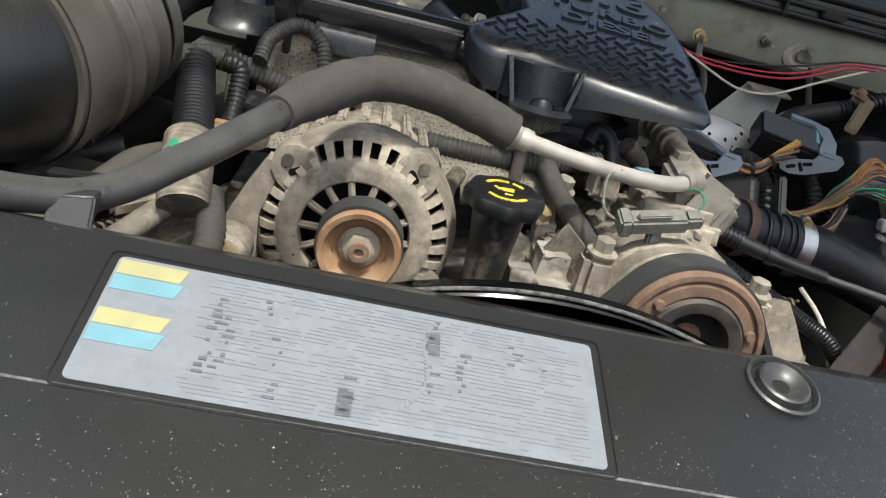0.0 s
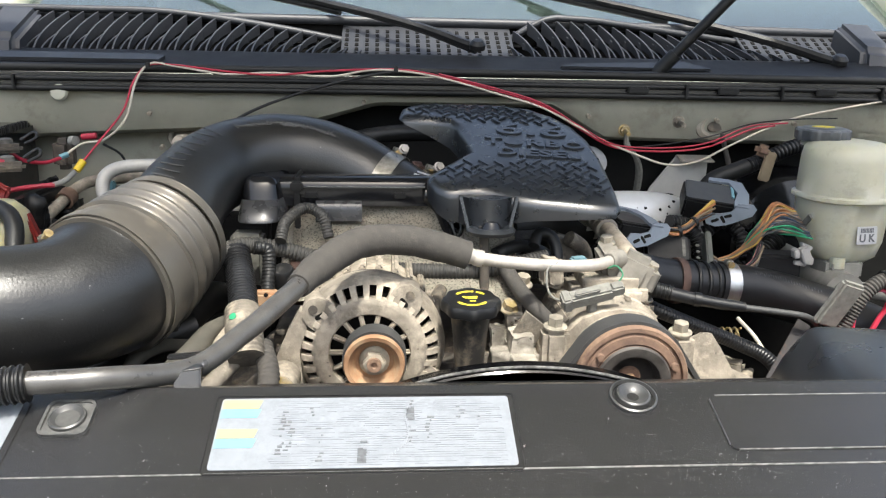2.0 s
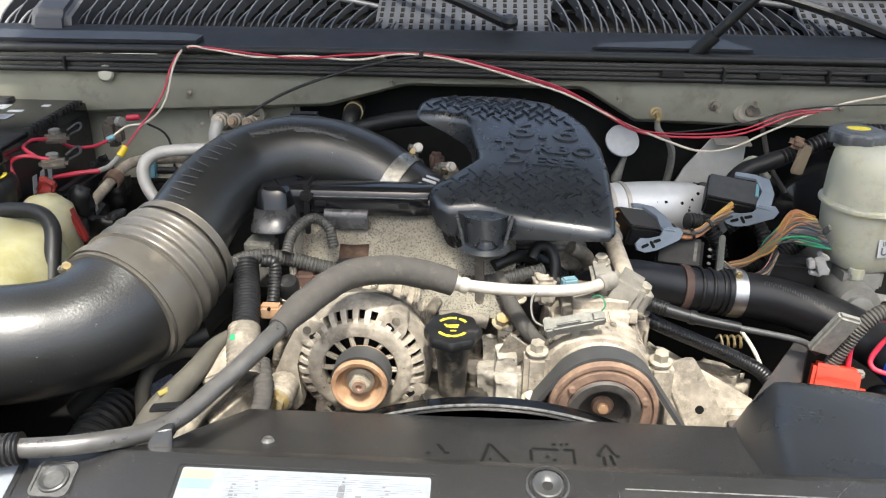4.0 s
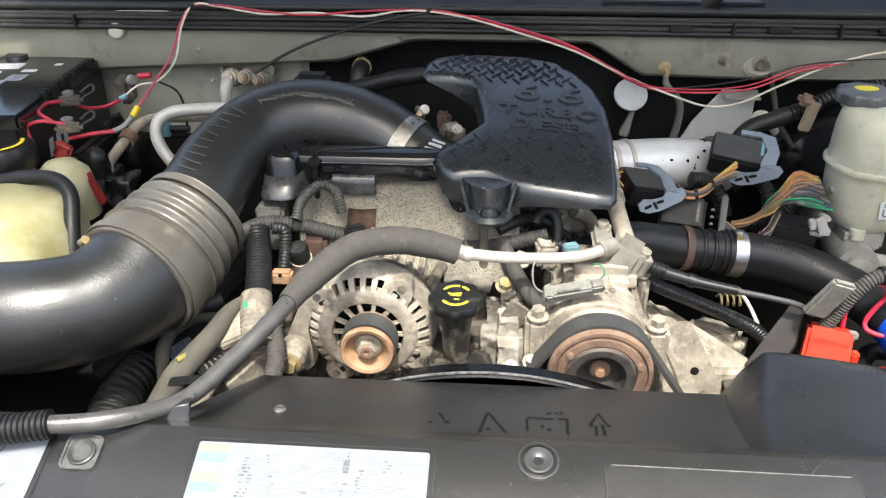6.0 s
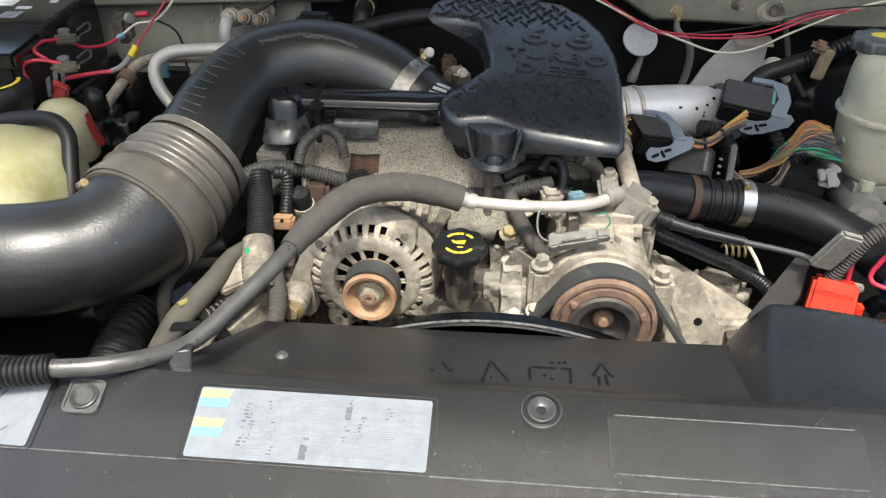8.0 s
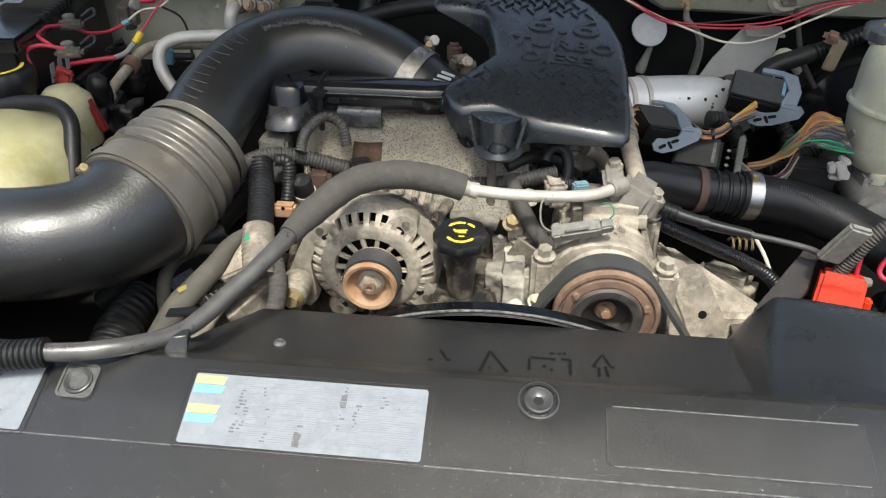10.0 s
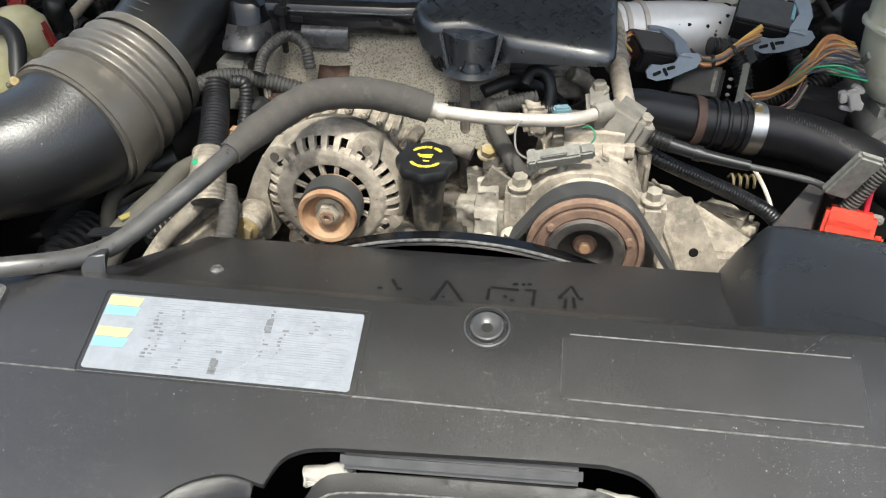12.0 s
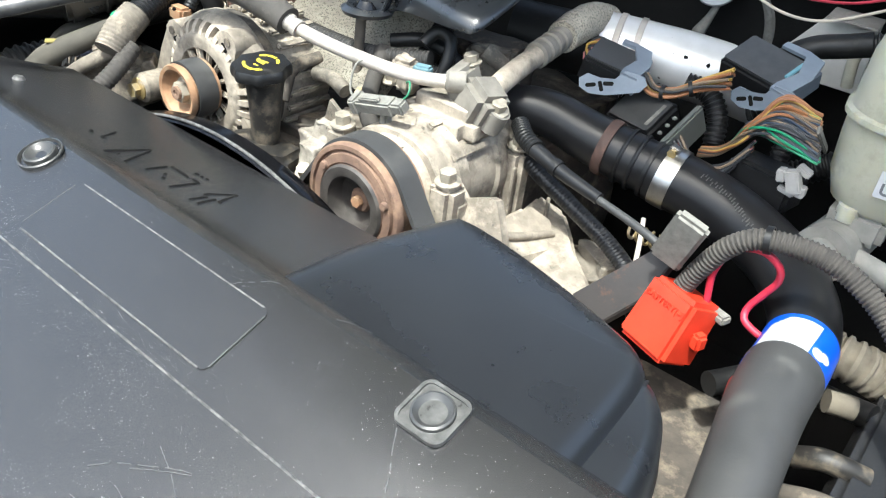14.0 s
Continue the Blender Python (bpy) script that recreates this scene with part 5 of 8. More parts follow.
for nm, prof, mm in (("lip", ((0.172, -0.012), (0.172, 0.0), (0.176, 0.004), (0.190, 0.004), (0.195, 0.0), (0.195, -0.012)), M_GLOSS), ("wall", ((0.186, -0.008), (0.198, -0.06), (0.215, -0.16)), M_BLACK)):
    b = bmesh.new()
    prev = None
    for k in range(33):
        a = radians(66 + 52 * k / 32)
        c = Vector((-0.040 + 0.34 * math.cos(a), 0, 0.7005 + 0.34 * math.sin(a)))
        ring = [b.verts.new((c.x, y, c.z + dz)) for y, dz in prof]
        if prev:
            for q in range(len(prof) - 1):
                b.faces.new((prev[q], ring[q], ring[q + 1], prev[q + 1]))
        prev = ring
    bmesh.ops.solidify(b, geom=b.faces[:], thickness=0.002)
    part(nm, b, mm, shroud)
part("worn_edge", tube_bm([(-0.040 + 0.34 * math.cos(radians(66 + 52 * k / 20)), 0.174, 0.7050 + 0.34 * math.sin(radians(66 + 52 * k / 20))) for k in range(21)], 0.0016, 8, 0.01), M_EDGE, shroud)

M_TABC = surf("faded_blue_plastic", (0.15, 0.25, 0.28), (0.11, 0.19, 0.22), 60, 0.5)
# clutter under and behind the engine cover
for pts, r, mm, nm, lbl, cat, ribs in (
        ([(-0.04, 0.40, 1.09), (-0.01, 0.42, 1.095), (0.02, 0.43, 1.085), (0.05, 0.44, 1.06)], 0.0075, M_RUBBER, "short_hose", "short black hose under the engine cover", "hose", 0),
        ([(0.005, 0.40, 1.10), (0.012, 0.412, 1.112), (0.028, 0.415, 1.108), (0.034, 0.405, 1.088), (0.030, 0.395, 1.065)], 0.0068, M_RUBBER, "bypass_hose", "dusty looped bypass hose", "hose", 0),
        ([(-0.05, 0.395, 1.068), (-0.02, 0.398, 1.070), (0.015, 0.40, 1.072), (0.045, 0.40, 1.070)], 0.010, M_RUBBER, "loom", "black corrugated loom behind the oil filler", "cable", 1),
        ([(-0.10, 0.35, 1.045), (-0.07, 0.345, 1.05), (-0.045, 0.34, 1.045)], 0.008, M_GRIME, "short_pipe", "grimy short pipe behind the oil filler", "pipe", 0),
        ([(-0.135, 0.575, 1.120), (-0.110, 0.560, 1.135), (-0.085, 0.575, 1.138), (-0.07, 0.60, 1.12)], 0.0045, M_DUSTRUB, "short_pipe", "thin dusty pipe behind the elbow", "pipe", 0),
        ([(0.055, 0.44, 1.10), (0.075, 0.45, 1.085), (0.085, 0.46, 1.06)], 0.009, M_GRIME, "short_pipe", "grimy short pipe behind the compressor", "pipe", 0),
        ([(-0.11, 0.31, 1.02), (-0.115, 0.33, 1.05), (-0.105, 0.36, 1.06)], 0.007, M_IRON, "short_pipe", "grimy steel pipe beside the alternator", "pipe", 0)):
    tagged(part(nm, tube_bm(pts, r, 14, 0.006, pitch=0.005 * ribs, amp=0.0012 * ribs), mm), lbl, cat)
for at, size, rot, mm, lbl in (
        ((0.018, 0.36, 1.080), (0.024, 0.024, 0.034), 0.2, M_DIRTALU, "dusty sensor housing beside the compressor"),
        ((-0.02, 0.43, 1.075), (0.04, 0.03, 0.03), -0.3, M_BLACK, "black plug under the engine cover"),
        ((0.05, 0.46, 1.08), (0.05, 0.03, 0.035), 0.4, M_GRIME, "grimy bracket under the engine cover"),
        ((-0.015, 0.335, 1.02), (0.03, 0.02, 0.03), 0.7, M_GRIME, "grimy bracket beside the oil filler"),
        ((-0.110, 0.585, 1.140), (0.030, 0.030, 0.036), 0.5, M_GRIME, "dusty bracket behind the elbow"),
        ((-0.088, 0.548, 1.132), (0.024, 0.020, 0.030), -0.2, M_IRON, "grimy fitting behind the elbow"),
        ((-0.122, 0.615, 1.150), (0.020, 0.016, 0.030), 0.3, M_RUSTD, "rusty stud beside the engine cover"),
        ((-0.140, 0.590, 1.105), (0.060, 0.050, 0.04), 0.1, M_IRON, "grimy casting behind the elbow"),
        ((0.02, 0.50, 1.06), (0.09, 0.06, 0.06), 0.1, M_IRON, "dark casting under the engine cover")):
    tagged(part("engine_fitting", lump_bm(size, Matrix.Translation(at) @ Matrix.Rotation(rot, 4, "Z"), 0.004, 50, 5, 0.004, rot * 10), mm, sharp=170), lbl, "fitting")
tagged(part("blue_tab", box_bm((0.018, 0.012, 0.016), Matrix.Translation((0.046, 0.352, 1.092)) @ Matrix.Rotation(0.3, 4, "Z"), 0.002), M_TABC), "small pale blue plastic tab", "clip")

# ---- intake tube ----
tube = thing("intake_tube", (-0.40, 0.25, 1.03), "large black plastic intake tube with a ribbed silver coupler", "intake tube")
part("lower_tube", tube_bm([(-0.95, 0.13, 1.098), (-0.80, 0.135, 1.101), (-0.68, 0.142, 1.102), (-0.57, 0.150, 1.102), (-0.50, 0.160, 1.101), (-0.456, 0.184, 1.099), (-0.433, 0.211, 1.101), (-0.424, 0.232, 1.104), (-0.41, 0.27, 1.112)], [0.056, 0.056, 0.056, 0.056, 0.0565, 0.0565, 0.061, 0.0665, 0.066], 48, 0.008), M_TUBE, tube)
part("upper_tube", tube_bm([(-0.402, 0.290, 1.117), (-0.393, 0.349, 1.140), (-0.3815, 0.413, 1.164), (-0.3575, 0.473, 1.180), (-0.308, 0.512, 1.186), (-0.255, 0.526, 1.179), (-0.205, 0.527, 1.162), (-0.165, 0.515, 1.142), (-0.125, 0.497, 1.124)], [0.052, 0.0500, 0.0485, 0.0495, 0.0520, 0.052, 0.050, 0.047, 0.043], 44, 0.008), M_TUBE, tube)


def bellows(t):
    return 0.0032 * math.cos(2 * math.pi * 4.0 * (t - 0.36) / 0.64) if t > 0.36 else 0.0


part("coupler", tube_bm([(-0.424, 0.228, 1.103), (-0.414, 0.259, 1.109), (-0.403, 0.294, 1.119), (-0.389, 0.334, 1.132)], [0.0695, 0.0695, 0.067, 0.0605], 56, 0.0016, wave=bellows), M_SILVER, tube, "silver-grey ribbed silicone coupler")
ring_clamp("band_clamp", (-0.4205, 0.239, 1.1052), (0.035, 0.1, 0.022), 0.0708, 0.012, tube, M_SILVER, "silver band clamp", (-0.470, 0.226, 1.150))
ring_clamp("band_clamp", (-0.391, 0.328, 1.130), (0.035, 0.1, 0.032), 0.0630, 0.009, tube, M_SILVER)
ring_clamp("band_clamp", (-0.168, 0.516, 1.143), (0.9, -0.33, -0.36), 0.0485, 0.021, tube, M_CLAMP, "worn steel band clamp", (-0.150, 0.553, 1.180))
part("elbow_coupler", tube_bm([(-0.160, 0.511, 1.137), (-0.112, 0.490, 1.118), (-0.07, 0.47, 1.10)], 0.0455, 32, 0.008), M_RUBBER, tube, "black silicone elbow with worn white print")
ring_clamp("band_clamp", (-0.108, 0.488, 1.117), (0.9, -0.38, -0.36), 0.0462, 0.014, tube, M_CLAMP, "worn steel band clamp", (-0.108, 0.545, 1.160))
for at, d in (((-0.147, 0.556, 1.188), (0.35, -0.85, 0.35)), ((-0.104, 0.540, 1.168), (0.5, -0.8, 0.3))):
    tb = part("clamp_bolt", tube_bm([Vector(at) - Vector(d) * 0.012, at, Vector(at) + Vector(d) * 0.012], 0.0032, 10, 0.004), M_ALU, tube, "bright clamp bolt")
    part("bolt_head", hex_bm(0.0055, 0.006, axis_to(Vector(at) + Vector(d) * 0.010, d), 0.0066), M_ALU, tb)
    part("trunnion", lathe_bm([(0, -0.009), (0.0045, -0.009), (0.0045, 0.009), (0, 0.009)], axis_to(Vector(at) - Vector(d) * 0.004, (0.9, 0.3, -0.3)), 14), M_CLAMP, tb)
# worn white print on the elbow, as plain bars
g = bmesh.new()
ed = Vector((0.9, -0.4, -0.36)).normalized()
for k in range(6):
    a = radians(96 + 9 * k)
    v = Vector((0, -0.5, 0.85))
    u0 = (v - ed * v.dot(ed)).normalized()
    w0 = ed.cross(u0)
    ang = radians(-22 + 11 * k)
    n = u0 * math.cos(ang) + w0 * math.sin(ang)
    p = Vector((-0.132, 0.499, 1.126)) + n * 0.0462
    box_bm((0.018, 0.0052, 0.0006), Matrix.Translation(p) @ Matrix((ed, n.cross(ed), n)).transposed().to_4x4() @ Matrix.Rotation(0.3, 4, "Z"), 0.0005, g)
part("print", g, M_WHITE, tube, "worn white printed bars")
# scrapes along the upper tube
g = bmesh.new()
rnd = random.Random(7)
UP = [(-0.402, 0.290, 1.117), (-0.393, 0.349, 1.140), (-0.3815, 0.413, 1.164), (-0.3575, 0.473, 1.180), (-0.308, 0.512, 1.186), (-0.255, 0.526, 1.179), (-0.205, 0.527, 1.162)]
UR = [0.052, 0.0500, 0.0485, 0.0495, 0.0520, 0.052, 0.050]
path, par, u = spline(UP, 0.004)
for i in range(len(path) - 1):
    d = (path[i + 1] - path[i]).normalized()
    v = Vector((-0.05, -0.55, 0.83))
    n = (v - d * v.dot(d)).normalized()
    side = d.cross(n)
    s = par[i]
    k = min(int(s), len(UR) - 2)
    rad = UR[k] + (UR[k + 1] - UR[k]) * (s - k) + 0.0002
    if 0.95 < s < 2.75 and i % 3 == 0:
        spots = [(0.0, 0.0011, rnd.uniform(0.020, 0.034), rnd.uniform(-0.3, 0.1))]
    elif 3.15 < s < 5.3:
        spots = [(0.06 + rnd.uniform(-0.05, 0.05), rnd.uniform(0.002, 0.006), rnd.uniform(0.0015, 0.004), rnd.uniform(-0.8, 0.8)) for q in range(2)]
        if rnd.random() < 0.5:
            spots.append((-0.02, 0.0010, rnd.uniform(0.005, 0.011), rnd.uniform(-0.5, 0.5)))
    else:
        spots = []
    for an, w, l, turn in spots:
        mm = n * math.cos(an) + side * math.sin(an)
        box_bm((w, l, 0.0006), Matrix.Translation(path[i] + mm * rad) @ Matrix((d, mm.cross(d), mm)).transposed().to_4x4() @ Matrix.Rotation(turn, 4, "Z"), 0, g)
part("scrape_wear", g, M_SCUFF, tube, "pale scrape marks", flat=True)["kind"] = "stuff"

# ---- diamond-plate engine cover ----
def cov_z(y):
    return 1.170 + 0.36 * (y - 0.41) - 0.25 * max(0.0, 0.40 - y) ** 2 * 4 - 0.55 * max(0.0, y - 0.59) ** 2 * 6


ecov = thing("engine_cover", (0.0, 0.5, 1.10), "black moulded plastic engine cover with diamond tread and lettering", "engine cover")
OUT = [(-0.148, 0.585), (-0.146, 0.606), (-0.134, 0.622), (-0.112, 0.632), (-0.064, 0.636), (-0.012, 0.630), (0.030, 0.614), (0.058, 0.588), (0.079, 0.558), (0.092, 0.520), (0.097, 0.476), (0.097, 0.40),
       (0.095, 0.372), (0.088, 0.364), (0.060, 0.368), (0.0, 0.378), (-0.030, 0.386), (-0.040, 0.396), (-0.060, 0.402), (-0.074, 0.400), (-0.094, 0.396), (-0.108, 0.406), (-0.118, 0.424), (-0.117, 0.434),
       (-0.092, 0.460), (-0.063, 0.490), (-0.066, 0.520), (-0.074, 0.560), (-0.082, 0.571), (-0.110, 0.576), (-0.142, 0.578)]
b = bmesh.new()
cen = Vector((0.015, 0.50))
rings = []
# depth of the skirt: shallow in front, deep in the notch
SKIRT = [0.006, 0.010, 0.014, 0.014, 0.014, 0.014, 0.014, 0.014, 0.013, 0.012, 0.009, 0.009, 0.009, 0.010, 0.014, 0.022, 0.030, 0.034, 0.036, 0.036, 0.035, 0.030, 0.024, 0.022, 0.030, 0.046, 0.046, 0.040, 0.036, 0.022, 0.008]
for inset, dz in ((0.0, -1.0), (-0.001, -0.010), (0.0, -0.006), (0.003, -0.0018), (0.0085, 0.0)):
    ring = []
    for i, (x, y) in enumerate(OUT):
        p, a, c = Vector((x, y)), Vector(OUT[i - 1]), Vector(OUT[(i + 1) % len(OUT)])
        t = (c - a).normalized()
        n = Vector((-t.y, t.x))
        n = -n if n.dot(t.orthogonal()) > 9 else n
        q = p + Vector((t.y, -t.x)) * inset
        ring.append(b.verts.new((q.x, q.y, cov_z(q.y) + (-SKIRT[i] - 0.002 if dz == -1.0 else max(dz, -SKIRT[i])))))
    rings.append(ring)
for p, q in zip(rings, rings[1:]):
    for k in range(len(p)):
        b.faces.new((p[k], p[(k + 1) % len(p)], q[(k + 1) % len(p)], q[k]))
top = b.faces.new(rings[-1])
bmesh.ops.triangulate(b, faces=[top])
part("shell", b, M_ECOV, ecov, sharp=50)
# mounting snout under the front edge
sm = Matrix.Translation((-0.052, 0.394, 0))
part("snout", prism_bm([(-0.036, 0.02), (-0.030, -0.004), (-0.018, -0.020), (-0.006, -0.026), (0.008, -0.026), (0.020, -0.018), (0.030, -0.004), (0.036, 0.02)], 1.128, 1.160, sm, 0.008, seg=3), M_ECOV, ecov)
for sx in (-0.027, 0.027):
    part("gusset", box_bm((0.0034, 0.010, 0.040), Matrix.Translation((-0.052 + sx, 0.377, 1.143)) @ Matrix.Rotation(sx * 9, 4, "Y") @ Matrix.Rotation(radians(-12), 4, "X"), 0.0012), M_ECOV, ecov)
part("snout_rim", lathe_bm([(0.0, 0.0), (0.026, 0.0), (0.028, 0.004), (0.022, 0.008), (0.016, 0.007), (0.013, 0.002), (0, 0.002)], Matrix.Translation((-0.050, 0.372, 1.122)), 28), M_ECOV, ecov)
part("snout_dome", lathe_bm([(0.0, 0.012), (0.008, 0.010), (0.012, 0.004), (0.013, 0.0), (0, 0)], Matrix.Translation((-0.050, 0.371, 1.125)), 20), M_GLOSS, ecov)


def on_ecov(x, y, lift=0.0):
    s = (cov_z(y + 0.004) - cov_z(y - 0.004)) / 0.008
    return Matrix.Translation((x, y, cov_z(y) + lift)) @ Matrix.Rotation(math.atan(s), 4, "X")


def inside(x, y, poly):
    c = False
    for (x1, y1), (x2, y2) in zip(poly, poly[1:] + poly[:1]):
        if (y1 > y) != (y2 > y) and x < (x2 - x1) * (y - y1) / (y2 - y1) + x1:
            c = not c
    return c


tread = None
for j in range(-16, 17):
    for i in range(-16, 17):
        turn = radians(40)
        gx, gy = 0.0132 * i, 0.0132 * j
        x, y = gx * math.cos(turn) - gy * math.sin(turn), 0.50 + gx * math.sin(turn) + gy * math.cos(turn)
        if not (0.385 < y < 0.464 or 0.566 + max(0, x) * -0.15 < y < 0.628):
            continue
        if not all(inside(x + dx, y + dy, OUT) for dx in (-0.009, 0.009) for dy in (-0.008, 0.009)):
            continue
        m = on_ecov(x, y, 0.0006) @ Matrix.Rotation(turn + (math.pi / 2 if (i + j) % 2 else 0), 4, "Z")
        if tread is None:
            tread = part("tread", box_bm((0.0165, 0.0031, 0.0026), Matrix(), 0.0011), M_ECOV, ecov)
            tread.matrix_basis = m
        else:
            again(tread, m)
for body, size, y, sp_ in (("6.6", 0.056, 0.540, 1.05), ("TURBO", 0.031, 0.506, 1.12), ("DIESEL", 0.031, 0.480, 0.98)):
    mm = on_ecov(0.020, y, 0.0004) @ Matrix.Rotation(radians(-7), 4, "Z") @ Matrix.Diagonal((1.32 if body == "6.6" else 1.15, 0.78, 1, 1))
    part("lettering", text_bm(body, size, 0.0018, mm, sp_, 0.0009), M_ECOV, ecov, "raised black lettering", flat=True)

# ---- black harness channel and speckled shield ----
tray = thing("harness_channel", (-0.22, 0.44, 1.12), "glossy black plastic harness channel with a cable tie", "wiring channel")
ALONG = Matrix(((0, 0, 1, 0), (1, 0, 0, 0), (0, 1, 0, 0), (0, 0, 0, 1)))


def moulded_bm(outline, steps):
    """A smooth closed moulding: the outline drawn in by each step's inset at its height, leaning by its shift."""
    g = bmesh.new()
    rings = []
    n = len(outline)
    for z, inset, shift in steps:
        ring = []
        for i, (x, y) in enumerate(outline):
            t = (Vector(outline[(i + 1) % n]) - Vector(outline[i - 1])).normalized()
            ring.append(g.verts.new((x - t.y * inset, y + t.x * inset + shift, z)))
        rings.append(ring)
    for p, q in zip(rings, rings[1:]):
        for k in range(n):
            g.faces.new((p[k], p[(k + 1) % n], q[(k + 1) % n], q[k]))
    g.faces.new(rings[-1]), g.faces.new(rings[0][::-1])
    return g


LID = [(-0.300, 0.427), (-0.200, 0.427), (-0.138, 0.427), (-0.122, 0.430), (-0.108, 0.436), (-0.100, 0.446), (-0.106, 0.458), (-0.122, 0.466), (-0.145, 0.470), (-0.220, 0.470), (-0.298, 0.470), (-0.318, 0.466), (-0.328, 0.456), (-0.326, 0.441), (-0.316, 0.430)]
part("channel", moulded_bm(LID, ((1.1400, 0.001, 0), (1.1610, 0.0, 0), (1.1640, 0.0008, 0), (1.1685, 0.0030, 0), (1.1720, 0.0075, 0), (1.1735, 0.0130, 0))), M_GLOSS, tray, sharp=60)
part("lid_groove", tube_bm([(-0.268, 0.4258, 1.1630), (-0.20, 0.4258, 1.1632), (-0.138, 0.4258, 1.1630), (-0.121, 0.4290, 1.1630)], 0.0009, 8, 0.02), M_EDGE, tray)
part("down_arm", tube_bm([(-0.122, 0.440, 1.152), (-0.106, 0.440, 1.148), (-0.094, 0.435, 1.134), (-0.087, 0.428, 1.108), (-0.084, 0.424, 1.08)], [0.012, 0.0145, 0.0145, 0.014, 0.012], 18, 0.006), M_GLOSS, tray)
for x, w in ((-0.252, 0.014), (-0.150, 0.013)):
    part("snap_window", box_bm((w, 0.0024, 0.0075), Matrix.Translation((x, 0.4268, 1.1535)), 0.0008), M_BLACK, tray)
CAPO = rounder([(-0.333, 0.440, 0), (-0.333, 0.404, 0), (-0.326, 0.385, 0), (-0.292, 0.385, 0), (-0.284, 0.400, 0), (-0.276, 0.440, 0), (-0.276, 0.452, 0), (-0.327, 0.452, 0)], 2)
CAPO = [(p.x, p.y) for p in CAPO]
part("end_cap", moulded_bm(CAPO, ((1.1510, 0.0015, 0.0190), (1.1590, 0.0018, 0.0220), (1.1660, 0.0030, 0.0240), (1.1715, 0.0055, 0.0250), (1.1745, 0.0090, 0.0250), (1.1758, 0.0135, 0.0250))), M_GLOSS, tray, sharp=80)
# front of the cap in paler grey: glare put into colour over slight wear
part("cap_skirt", moulded_bm(CAPO, ((1.1290, 0.0, -0.0010), (1.1320, 0.0, 0.0), (1.1420, 0.0006, 0.0110), (1.1510, 0.0015, 0.0190))), M_SUNGLOSS, tray, "worn lower edge of the end cap, sun glare painted grey", sharp=80)
part("cable_tie", box_bm((0.006, 0.050, 0.036), Matrix.Translation((-0.268, 0.449, 1.158)), 0.002), M_BLACK, tray)
part("tie_tail", box_bm((0.007, 0.003, 0.050), Matrix.Translation((-0.268, 0.425, 1.130)), 0.001), M_BLACK, tray)
part("tie_head", box_bm((0.014, 0.008, 0.011), Matrix.Translation((-0.268, 0.423, 1.164)), 0.002), M_BLACK, tray)
# same paler grey, for the bright reflection on this plate
part("lower_plate", prism_bm([(0.430, 1.1475), (0.4255, 1.1460), (0.4220, 1.1420), (0.4205, 1.137), (0.4200, 1.1245), (0.423, 1.122), (0.430, 1.122)], -0.247, -0.194, ALONG, 0.001), M_SUNGLOSS, tray)

shield = thing("heat_shield", (-0.17, 0.42, 1.05), "speckled dusty metal shield on the engine", "heat shield")
b = bmesh.new()
N, K = 22, 12
grid = []
for i in range(N + 1):
    x = -0.275 + 0.262 * i / N
    row = []
    for k in range(K + 1):
        t = k / K
        y = 0.446 - 0.095 * t ** 1.3
        z = 1.146 - 0.095 * t - 0.020 * max(0, (i / N - 0.75) / 0.25) ** 2 + 0.003 * noise.noise(Vector((x * 40, t * 5, 0)))
        row.append(b.verts.new((x, y, z)))
    grid.append(row)
for i in range(N):
    for k in range(K):
        if 5 <= k <= 8 and 4 <= i <= 6:
            continue
        b.faces.new((grid[i][k], grid[i + 1][k], grid[i + 1][k + 1], grid[i][k + 1]))
bmesh.ops.solidify(b, geom=b.faces[:], thickness=0.003)
part("sheet", b, M_SPECK, shield)
part("side_fold", box_bm((0.008, 0.07, 0.08), Matrix.Translation((-0.277, 0.405, 1.085)), 0.003), M_SPECK, shield)
part("rust_patch", box_bm((0.06, 0.02, 0.06), Matrix.Translation((-0.21, 0.432, 1.085)), 0.004), M_RUST, shield)

# ---- driver's side: air box, intercooler pipe, battery terminal, plugs, brake reservoir ----
abox = thing("air_box", (0.31, 0.11, 0.92), "smooth dark blue-black plastic air box behind the radiator cover", "air box")


